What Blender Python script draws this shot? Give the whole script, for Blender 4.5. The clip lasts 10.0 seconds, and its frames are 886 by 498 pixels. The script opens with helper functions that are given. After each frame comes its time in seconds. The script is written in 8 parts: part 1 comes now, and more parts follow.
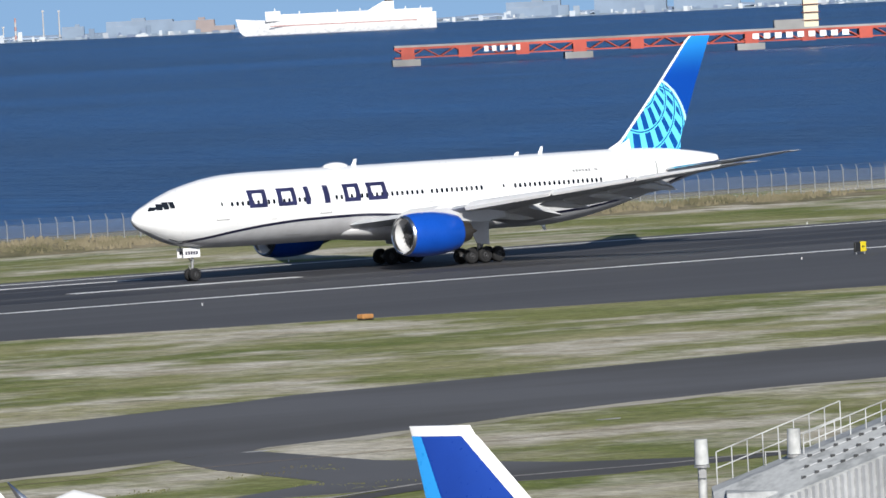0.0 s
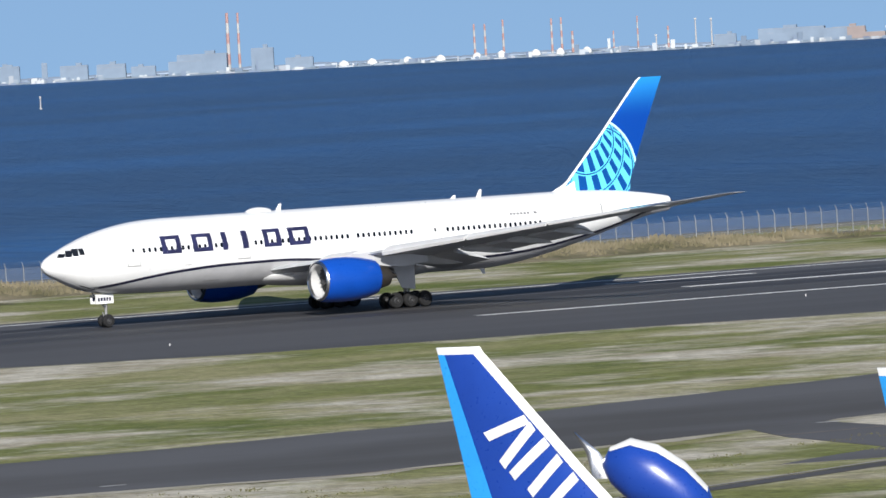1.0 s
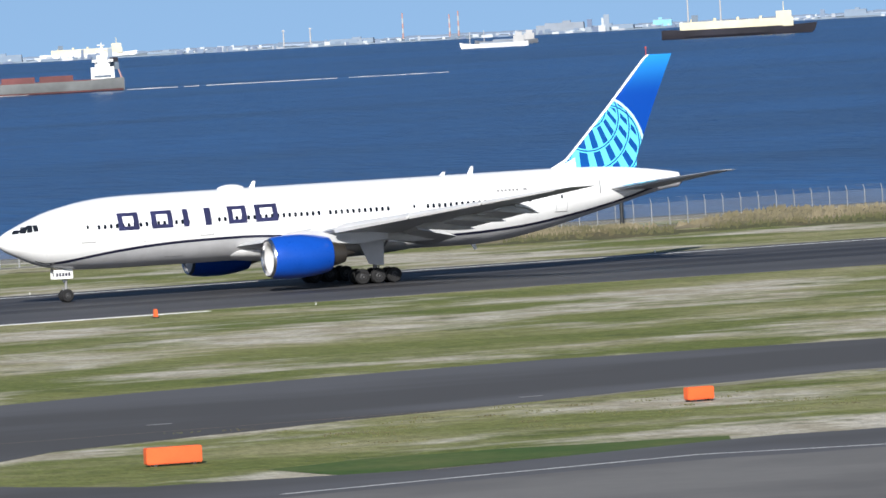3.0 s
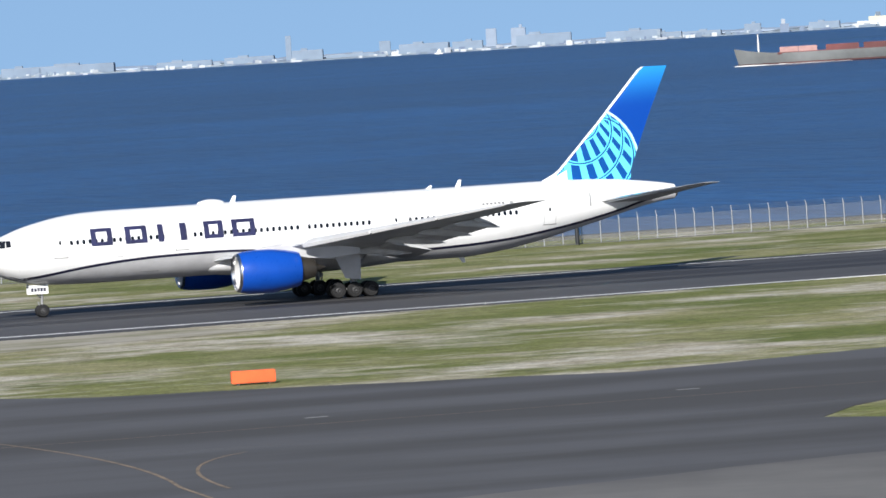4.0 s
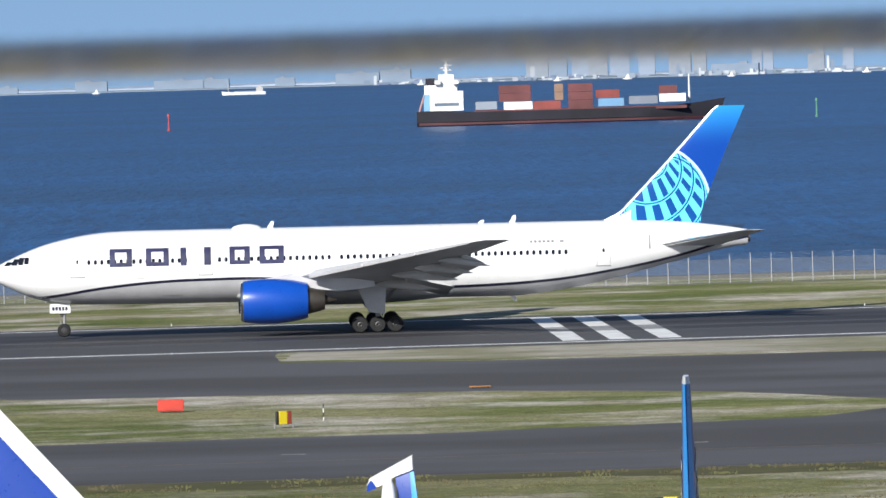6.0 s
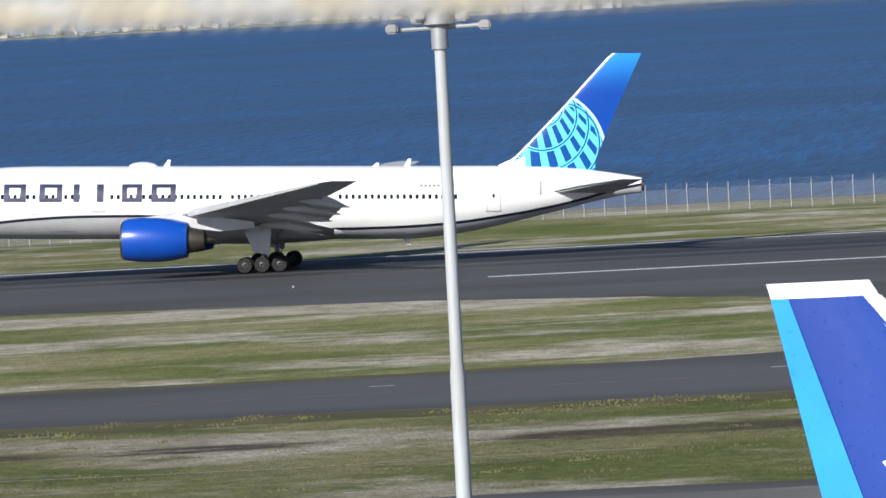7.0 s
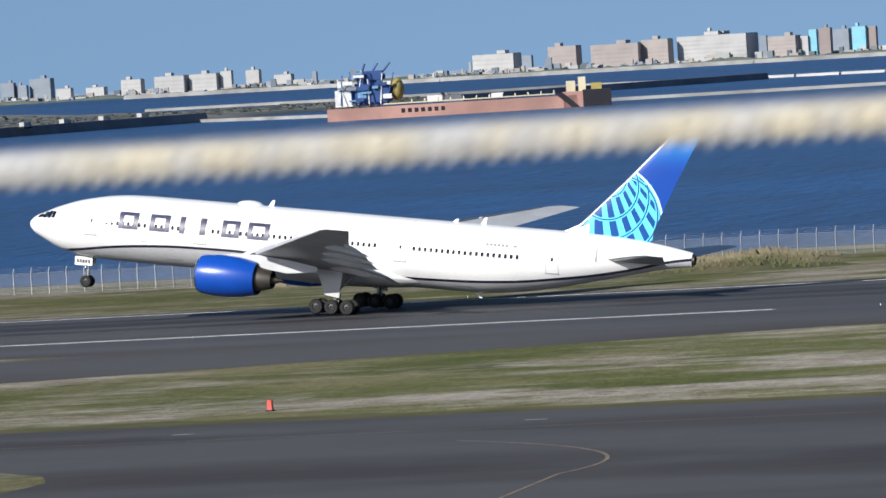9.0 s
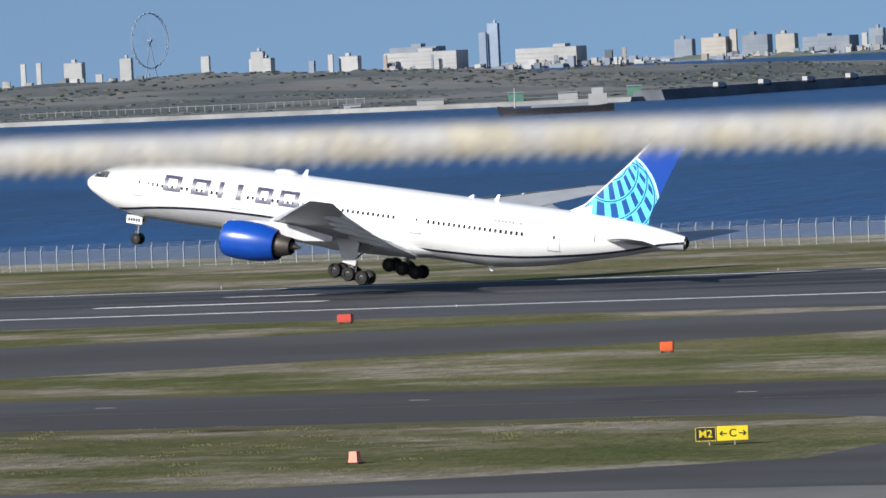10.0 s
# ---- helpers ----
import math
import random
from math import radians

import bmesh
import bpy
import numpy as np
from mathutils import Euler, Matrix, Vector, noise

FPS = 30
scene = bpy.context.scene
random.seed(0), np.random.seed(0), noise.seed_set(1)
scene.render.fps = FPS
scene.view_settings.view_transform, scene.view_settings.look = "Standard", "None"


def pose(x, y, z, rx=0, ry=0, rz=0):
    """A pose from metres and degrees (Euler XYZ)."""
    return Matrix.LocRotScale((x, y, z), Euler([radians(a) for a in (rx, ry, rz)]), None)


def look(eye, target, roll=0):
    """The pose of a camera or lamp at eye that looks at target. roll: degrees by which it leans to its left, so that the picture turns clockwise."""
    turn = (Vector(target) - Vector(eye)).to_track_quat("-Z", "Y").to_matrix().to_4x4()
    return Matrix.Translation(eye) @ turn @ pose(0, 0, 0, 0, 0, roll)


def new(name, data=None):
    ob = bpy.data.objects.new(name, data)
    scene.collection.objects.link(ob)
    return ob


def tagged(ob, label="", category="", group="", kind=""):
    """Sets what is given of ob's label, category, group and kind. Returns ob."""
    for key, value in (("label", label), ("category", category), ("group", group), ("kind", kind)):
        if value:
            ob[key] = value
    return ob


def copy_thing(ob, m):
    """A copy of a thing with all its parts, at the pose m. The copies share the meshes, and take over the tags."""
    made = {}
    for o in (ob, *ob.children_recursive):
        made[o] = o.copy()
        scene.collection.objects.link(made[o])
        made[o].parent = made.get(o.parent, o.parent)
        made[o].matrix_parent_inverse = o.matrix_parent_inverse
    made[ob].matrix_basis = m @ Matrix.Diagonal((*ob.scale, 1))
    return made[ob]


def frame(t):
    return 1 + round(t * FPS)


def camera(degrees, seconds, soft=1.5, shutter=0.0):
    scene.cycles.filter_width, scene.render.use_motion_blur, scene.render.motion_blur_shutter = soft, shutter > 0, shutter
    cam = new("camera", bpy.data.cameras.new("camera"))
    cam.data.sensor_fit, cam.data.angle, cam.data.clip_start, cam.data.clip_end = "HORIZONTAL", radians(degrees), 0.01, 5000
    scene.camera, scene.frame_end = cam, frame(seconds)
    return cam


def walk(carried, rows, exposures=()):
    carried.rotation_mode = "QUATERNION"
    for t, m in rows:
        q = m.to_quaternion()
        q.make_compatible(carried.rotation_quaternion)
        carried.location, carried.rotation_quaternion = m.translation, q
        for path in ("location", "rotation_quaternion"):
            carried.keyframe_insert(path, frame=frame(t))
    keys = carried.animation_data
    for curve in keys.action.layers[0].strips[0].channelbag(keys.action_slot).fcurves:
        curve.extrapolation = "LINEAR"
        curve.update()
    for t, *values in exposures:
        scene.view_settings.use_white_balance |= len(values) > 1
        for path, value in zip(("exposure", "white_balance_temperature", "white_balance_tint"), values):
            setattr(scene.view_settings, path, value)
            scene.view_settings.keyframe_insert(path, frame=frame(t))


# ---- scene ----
# ---- camera and walk ----
cam = camera(6.596, 10.0, soft=1.6)
cam.data.dof.use_dof = True
cam.data.dof.focus_distance = 680.0
cam.data.dof.aperture_fstop = 26.0
cam.data.dof.aperture_blades = 4
cam.data.dof.aperture_rotation = radians(45)
EYE_Z = 22.056
# seconds, metres forward of the deck, pan to the right, tilt up, roll (degrees), metres raised
PATH = [
    (0, 150, 38.351, -1.845, -2.713, 0.000),
    (0.5, 130.5, 35.880, -1.688, -2.917, 0.000),
    (1, 111, 33.445, -1.549, -3.077, 0.000),
    (1.5, 91.5, 31.061, -1.782, -3.565, 0.000),
    (2, 72, 28.730, -1.930, -3.705, 0.000),
    (2.5, 52.5, 25.702, -1.806, -3.221, 0.000),
    (3, 33, 22.484, -1.709, -3.126, 0.000),
    (3.2, 25.5, 21.239, -1.668, -3.074, 0.000),
    (4.3, 0.5, 14.827, -1.551, -3.563, 0.000),
    (4.5, 0, 13.833, -1.501, -3.477, 0.000),
    (5, 0, 10.873, -1.559, -3.233, 0.000),
    (5.5, 0, 5.677, -1.411, -2.534, 0.000),
    (6, 0, 2.039, -1.389, -1.633, 0.000),
    (6.2, 0, 0.617, -1.521, -1.438, 0.000),
    (7.3, 0, -6.619, -1.885, -3.729, 0.015),
    (7.5, 0, -8.130, -1.831, -3.936, 0.023),
    (8, 0, -13.056, -1.560, -4.218, 0.042),
    (8.5, 0, -16.417, -1.486, -4.218, 0.058),
    (9, 0, -20.048, -1.421, -3.463, 0.059),
    (9.5, 0, -23.209, -1.445, -3.026, 0.063),
    (10, 0, -26.818, -1.463, -2.786, 0.064),
]


def camera_pose(ahead, pan, tilt, roll, raised):
    eye = Vector((0.5 * ahead, 0.866 * ahead, EYE_Z + raised))
    a, b = radians(pan), radians(tilt)
    way = Vector((math.sin(a) * math.cos(b), math.cos(a) * math.cos(b), math.sin(b)))
    return look(eye, eye + 100 * way, roll)


walk(cam, [(t, camera_pose(*row)) for t, *row in PATH],
     exposures=[(0, 0.30), (1, 0.30), (2, 0.38), (3, 0.45), (6, 0.40), (7.5, 0.38), (9, 0.36), (10, 0.36)])

# ---- world, sun, exposure ----
SUN_DIR = Vector((-0.42, -0.78, 0.44)).normalized()
world = bpy.data.worlds.new("sky")
scene.world = world
world.use_nodes = True
wn = world.node_tree.nodes
sky = wn.new("ShaderNodeTexSky")
sky.sky_type = "NISHITA"
sky.sun_disc = False
sky.sun_elevation = math.asin(SUN_DIR.z)
sky.sun_rotation = math.atan2(SUN_DIR.x, SUN_DIR.y)
sky.altitude = 0
sky.air_density = 1.0
sky.dust_density = 0.7
sky.ozone_density = 3.0
wc, wa = wn.new("ShaderNodeTexCoord"), wn.new("ShaderNodeVectorMath")
wa.inputs[1].default_value = (0, 0, 0.24)
world.node_tree.links.new(wc.outputs["Generated"], wa.inputs[0])
world.node_tree.links.new(wa.outputs[0], sky.inputs["Vector"])
world.node_tree.links.new(sky.outputs[0], wn["Background"].inputs[0])
wn["Background"].inputs[1].default_value = 0.092
sun_data = bpy.data.lights.new("sun", "SUN")
sun_data.energy = 4.8
sun_data.angle = radians(0.5)
sun_data.color = (1.0, 0.97, 0.92)
sun = new("sun", sun_data)
sun.matrix_world = look(SUN_DIR * 300, (0, 0, 0))


# ---- materials ----
def material(name, color, rough=0.5, metal=0.0, vary=0.12, fine=8.0, coarse=0.6, bump=0.0, second=None, coat=0.0,
             stretch=(1, 1, 1), spec=0.5, spread=(0.38, 0.66)):
    """A painted or natural surface: colour varied at two scales, with grain and bump. Sizes in metres."""
    m = bpy.data.materials.new(name)
    m.use_nodes = True
    n, link = m.node_tree.nodes, m.node_tree.links.new
    b = n["Principled BSDF"]
    b.inputs["Roughness"].default_value = rough
    b.inputs["Metallic"].default_value = metal
    b.inputs["Specular IOR Level"].default_value = spec
    b.inputs["Coat Weight"].default_value = coat
    b.inputs["Coat Roughness"].default_value = 0.08
    co = n.new("ShaderNodeTexCoord")
    mp = n.new("ShaderNodeMapping")
    mp.inputs["Scale"].default_value = stretch
    link(co.outputs["Object"], mp.inputs["Vector"])
    big, small = n.new("ShaderNodeTexNoise"), n.new("ShaderNodeTexNoise")
    big.inputs["Scale"].default_value, big.inputs["Detail"].default_value = coarse, 5
    small.inputs["Scale"].default_value, small.inputs["Detail"].default_value = fine, 4
    for tex in (big, small):
        link(mp.outputs[0], tex.inputs["Vector"])
    c1 = n.new("ShaderNodeMix")
    c1.data_type = "RGBA"
    other = second or tuple(v * (1 - 2.2 * vary) for v in color)
    c1.inputs[6].default_value, c1.inputs[7].default_value = (*color, 1), (*other, 1)
    ramp = n.new("ShaderNodeMapRange")
    ramp.inputs[1].default_value, ramp.inputs[2].default_value = spread
    link(big.outputs["Fac"], ramp.inputs[0])
    link(ramp.outputs[0], c1.inputs[0])
    c2 = n.new("ShaderNodeMix")
    c2.data_type, c2.blend_type = "RGBA", "MULTIPLY"
    c2.inputs[0].default_value = 1.0
    grain = n.new("ShaderNodeMapRange")
    grain.inputs[3].default_value, grain.inputs[4].default_value = 1 - vary, 1 + vary
    link(small.outputs["Fac"], grain.inputs[0])
    link(c1.outputs[2], c2.inputs[6])
    link(grain.outputs[0], c2.inputs[7])
    link(c2.outputs[2], b.inputs["Base Color"])
    rr = n.new("ShaderNodeMapRange")
    rr.inputs[3].default_value, rr.inputs[4].default_value = max(0.02, rough - 0.08), min(1, rough + 0.08)
    link(small.outputs["Fac"], rr.inputs[0])
    link(rr.outputs[0], b.inputs["Roughness"])
    if bump:
        bp = n.new("ShaderNodeBump")
        bp.inputs["Strength"].default_value, bp.inputs["Distance"].default_value = 0.6, bump
        link(small.outputs["Fac"], bp.inputs["Height"])
        link(bp.outputs[0], b.inputs["Normal"])
    return m


white_paint = material("white_paint", (0.84, 0.84, 0.83), 0.3, vary=0.03, coat=0.3, coarse=0.3, fine=3)
grey_paint = material("grey_paint", (0.52, 0.52, 0.53), 0.35, vary=0.06, coat=0.2)
wing_paint = material("wing_paint", (0.48, 0.49, 0.50), 0.38, vary=0.08, coarse=0.4)
blue_paint = material("blue_paint", (0.004, 0.066, 0.40), 0.3, vary=0.05, coat=0.25)
navy_paint = material("navy_paint", (0.012, 0.013, 0.035), 0.35, vary=0.05)
bare_metal = material("bare_metal", (0.62, 0.62, 0.63), 0.22, metal=1.0, vary=0.06)
dark_metal = material("dark_metal", (0.13, 0.115, 0.10), 0.45, metal=0.8, vary=0.2)
black_rubber = material("black_rubber", (0.011, 0.011, 0.012), 0.8, vary=0.2)
glass_dark = material("glass_dark", (0.012, 0.014, 0.018), 0.08, vary=0.02, coat=0.6)
strut_grey = material("strut_grey", (0.33, 0.33, 0.33), 0.4, metal=0.3, vary=0.1)
line_white = material("line_white", (0.79, 0.79, 0.77), 0.7, vary=0.12, coarse=0.5, fine=4)
fan_metal = material("fan_metal", (0.16, 0.16, 0.17), 0.35, metal=0.9, vary=0.1)

worn_white = material("worn_white", (0.30, 0.30, 0.30), 0.75, vary=0.2, coarse=0.4, fine=3)
red_line = material("red_line", (0.42, 0.16, 0.10), 0.8, vary=0.2, fine=3)
pink_line = material("pink_line", (0.60, 0.34, 0.36), 0.8, vary=0.25, fine=2)
worn_pink = material("worn_pink", (0.66, 0.55, 0.55), 0.8, vary=0.25, fine=2)
yellow_line = material("yellow_line", (0.27, 0.20, 0.13), 0.8, vary=0.2, fine=3)
orange_plastic = material("orange_plastic", (0.78, 0.13, 0.03), 0.5, vary=0.1)
red_plastic = material("red_plastic", (0.55, 0.05, 0.03), 0.5, vary=0.1)
pale_orange = material("pale_orange", (0.85, 0.30, 0.20), 0.6, vary=0.1)
sign_black = material("sign_black", (0.02, 0.02, 0.018), 0.5, vary=0.1)
sign_yellow = material("sign_yellow", (0.80, 0.62, 0.02), 0.5, vary=0.05)
sign_red = material("sign_red", (0.30, 0.06, 0.03), 0.5, vary=0.1)
galvanised = material("galvanised", (0.34, 0.35, 0.36), 0.5, metal=0.3, vary=0.1)
black_paint = material("black_paint", (0.02, 0.022, 0.025), 0.5, vary=0.1)
dry_scrub = material("dry_scrub", (0.215, 0.185, 0.125), 0.95, vary=0.35, coarse=0.16, fine=1.5, second=(0.10, 0.095, 0.055), spec=0.1)
green_scrub = material("green_scrub", (0.085, 0.092, 0.045), 0.95, vary=0.35, coarse=0.15, fine=1.5, second=(0.115, 0.10, 0.06), spec=0.1)
mast_paint = material("mast_paint", (0.45, 0.49, 0.51), 0.55, vary=0.15, coarse=0.7, fine=6, second=(0.37, 0.37, 0.37), stretch=(3, 3, 0.35))
rusty_mast = material("rusty_mast", (0.43, 0.48, 0.51), 0.6, vary=0.2, coarse=1.1, fine=9, second=(0.17, 0.105, 0.06), stretch=(3.5, 3.5, 0.42), spread=(0.47, 0.57))
jet_blue = material("jet_blue", (0.011, 0.052, 0.32), 0.3, vary=0.05, coat=0.3)
sky_blue = material("sky_blue", (0.03, 0.33, 0.80), 0.3, vary=0.05)
white_roof = material("white_roof", (0.66, 0.66, 0.65), 0.7, vary=0.15, coarse=0.5, fine=3)
# the warm second colour puts tinted glints into the cable's steel
cable_steel = material("cable_steel", (0.80, 0.79, 0.77), 0.17, metal=0.5, vary=0.3, fine=90, coarse=30, second=(0.86, 0.80, 0.66), coat=0.5, spread=(0.46, 0.62))

far_green = material("far_green", (0.10, 0.26, 0.19), 0.8, vary=0.15, coarse=0.1, fine=0.5)
ship_cream = material("ship_cream", (0.66, 0.60, 0.42), 0.6, vary=0.08, coarse=0.1, fine=0.6)
ship_blue = material("ship_blue", (0.03, 0.08, 0.24), 0.6, vary=0.12, coarse=0.1, fine=0.6)
ship_grey = material("ship_grey", (0.17, 0.18, 0.18), 0.7, vary=0.15, coarse=0.1, fine=0.6)
ship_black = material("ship_black", (0.016, 0.015, 0.024), 0.85, vary=0.2, coarse=0.1, fine=0.6)
ship_brown = material("ship_brown", (0.155, 0.045, 0.045), 0.7, vary=0.2, coarse=0.1, fine=0.6)
ship_sky = material("ship_sky", (0.16, 0.33, 0.52), 0.7, vary=0.1, coarse=0.1, fine=0.6)
ship_salmon = material("ship_salmon", (0.48, 0.27, 0.22), 0.75, vary=0.15, coarse=0.06, fine=0.5)
ship_ochre = material("ship_ochre", (0.42, 0.34, 0.10), 0.7, vary=0.2, coarse=0.1, fine=0.6)
boot_red = material("boot_red", (0.085, 0.022, 0.024), 0.7, vary=0.2, coarse=0.1, fine=0.6)
ship_rust = material("ship_rust", (0.26, 0.055, 0.045), 0.7, vary=0.2, coarse=0.1, fine=0.6)
ship_tan = material("ship_tan", (0.24, 0.15, 0.10), 0.7, vary=0.2, coarse=0.1, fine=0.6)
pier_red = material("pier_red", (0.42, 0.07, 0.045), 0.7, vary=0.2, coarse=0.1, fine=0.6)


def mesh_wire():
    """Fine fence wire, too thin to see singly: mostly gaps."""
    m = bpy.data.materials.new("fence_mesh")
    m.use_nodes = True
    n, link = m.node_tree.nodes, m.node_tree.links.new
    b, out = n["Principled BSDF"], n["Material Output"]
    b.inputs["Base Color"].default_value = (0.30, 0.31, 0.31, 1)
    b.inputs["Roughness"].default_value = 0.6
    gap, mix, tex, rng = n.new("ShaderNodeBsdfTransparent"), n.new("ShaderNodeMixShader"), n.new("ShaderNodeTexNoise"), n.new("ShaderNodeMapRange")
    tex.inputs["Scale"].default_value = 0.4
    rng.inputs[3].default_value, rng.inputs[4].default_value = 0.06, 0.13
    link(tex.outputs["Fac"], rng.inputs[0])
    link(rng.outputs[0], mix.inputs[0])
    link(gap.outputs[0], mix.inputs[1])
    link(b.outputs[0], mix.inputs[2])
    link(mix.outputs[0], out.inputs[0])
    return m


fence_mesh = mesh_wire()


# ---- mesh helpers ----
def part(name, bm, mat, parent=None, label="", smooth=True):
    me = bpy.data.meshes.new(name)
    bmesh.ops.recalc_face_normals(bm, faces=bm.faces)
    bm.to_mesh(me)
    bm.free()
    for one in (mat if isinstance(mat, (list, tuple)) else [mat]):
        me.materials.append(one)
    if smooth:
        me.polygons.foreach_set("use_smooth", [True] * len(me.polygons))
        me.set_sharp_from_angle(angle=radians(38))
    ob = new(name, me)
    ob.parent = parent
    if label:
        ob["label"] = label
    return ob


def thing(name, label, category, m=None, group="", kind=""):
    ob = tagged(new(name), label, category, group, kind)
    if m is not None:
        ob.matrix_basis = m
    return ob


def ring_loft(rings, close=True, caps=True, bm=None, mat=0):
    """Skin through rings of points (all of one length)."""
    bm = bm or bmesh.new()
    vs = [[bm.verts.new(p) for p in r] for r in rings]
    n = len(rings[0])
    for a, b in zip(vs, vs[1:]):
        for i in range(n if close else n - 1):
            j = (i + 1) % n
            f = bm.faces.new((a[i], a[j], b[j], b[i]))
            f.material_index = mat
    if caps and close:
        for r in (vs[0][::-1], vs[-1]):
            bm.faces.new(r).material_index = mat
    return bm


def box(bm, x0, x1, y0, y1, z0, z1, mat=0):
    c = [bm.verts.new((x, y, z)) for x in (x0, x1) for y in (y0, y1) for z in (z0, z1)]
    for f in ((0, 1, 3, 2), (4, 6, 7, 5), (0, 4, 5, 1), (2, 3, 7, 6), (0, 2, 6, 4), (1, 5, 7, 3)):
        bm.faces.new([c[i] for i in f]).material_index = mat
    return bm


def tube(bm, a, b, r0, r1=None, n=10, mat=0, caps=True):
    a, b = Vector(a), Vector(b)
    r1 = r0 if r1 is None else r1
    d = (b - a).normalized()
    u = d.orthogonal().normalized()
    v = d.cross(u)
    rings = [[p + (u * math.cos(2 * math.pi * i / n) + v * math.sin(2 * math.pi * i / n)) * r for i in range(n)]
             for p, r in ((a, r0), (b, r1))]
    return ring_loft(rings, bm=bm, mat=mat, caps=caps)


def revolve(bm, profile, axis_y=0.0, axis_z=0.0, n=32, mat=0):
    """Turn a profile of (x, radius) round an axis along x."""
    rings = [[(x, axis_y + r * math.cos(2 * math.pi * i / n), axis_z + r * math.sin(2 * math.pi * i / n)) for i in range(n)]
             for x, r in profile]
    return ring_loft(rings, caps=False, bm=bm, mat=mat)


def smooth_at(xs, ys, x):
    """Smooth curve through (xs, ys), with no overshoot."""
    i = max(0, min(len(xs) - 2, int(np.searchsorted(xs, x)) - 1))
    h = xs[i + 1] - xs[i]
    u = min(1.0, max(0.0, (x - xs[i]) / h))

    def slope(k):
        if k == 0 or k == len(xs) - 1:
            k0, k1 = (0, 1) if k == 0 else (k - 1, k)
            return (ys[k1] - ys[k0]) / (xs[k1] - xs[k0])
        a, b = (ys[k] - ys[k - 1]) / (xs[k] - xs[k - 1]), (ys[k + 1] - ys[k]) / (xs[k + 1] - xs[k])
        return 0.0 if a * b <= 0 else 2 * a * b / (a + b)

    m0, m1 = slope(i) * h, slope(i + 1) * h
    return ((2 * u**3 - 3 * u**2 + 1) * ys[i] + (u**3 - 2 * u**2 + u) * m0 + (-2 * u**3 + 3 * u**2) * ys[i + 1] + (u**3 - u**2) * m1)


def ragged(polygon, size=0.55, step=3.5):
    """The outline with its edges broken into short uneven stretches."""
    out = []
    for (x0, y0), (x1, y1) in zip(polygon, polygon[1:] + polygon[:1]):
        n = max(1, int(math.hypot(x1 - x0, y1 - y0) / step))
        for i in range(n):
            x, y = x0 + (x1 - x0) * i / n, y0 + (y1 - y0) * i / n
            if i and not (abs(x) < 480 and y > 330):
                continue
            k = size * (1.2 * noise.noise((x * 0.11, y * 0.11, 1)) + 1.0 * noise.noise((x * 0.45, y * 0.45, 2))) if abs(x) < 480 and y > 330 else 0
            out.append((x + 0.4 * k, y + k))
    return out


def sheet(name, polygon, z, mat, parent=None, rough_edge=0.55, skirt=True):
    """A level polygon with an uneven outline, its edge turned down."""
    bm = bmesh.new()
    polygon = ragged(list(polygon), rough_edge)
    top = [bm.verts.new((x, y, z)) for x, y in polygon]
    bm.faces.new(top)
    low = [bm.verts.new((x, y, z - 0.06)) for x, y in polygon] if skirt else []
    for i in range(len(low)):
        j = (i + 1) % len(top)
        bm.faces.new((top[i], low[i], low[j], top[j]))
    return part(name, bm, mat, parent, smooth=False)
# ---- ground, runway, sea ----
BLEACHED = [(262, 495, 24, 8, -22), (323, 577, 32, 8, -27), (268, 525, 7, 11, 0), (213, 411, 9, 8, 0), (247, 412, 9, 16, -15), (287, 521, 3.5, 9, 0), (-40, 552, 60, 7, 0), (-77, 389, 9, 5, 0)]
# bare, brown and scrubby stretches: centre x, y, half length, half width
BARE = [(-80, 399, 18, 13), (-57, 383.5, 9, 4.5), (-44, 383.5, 9, 4.5), (-20, 381, 14, 6), (-92, 384, 14, 5), (-60, 408, 40, 5), (-10, 408, 40, 4), (-68, 366, 18, 6), (-230, 409, 50, 4)]


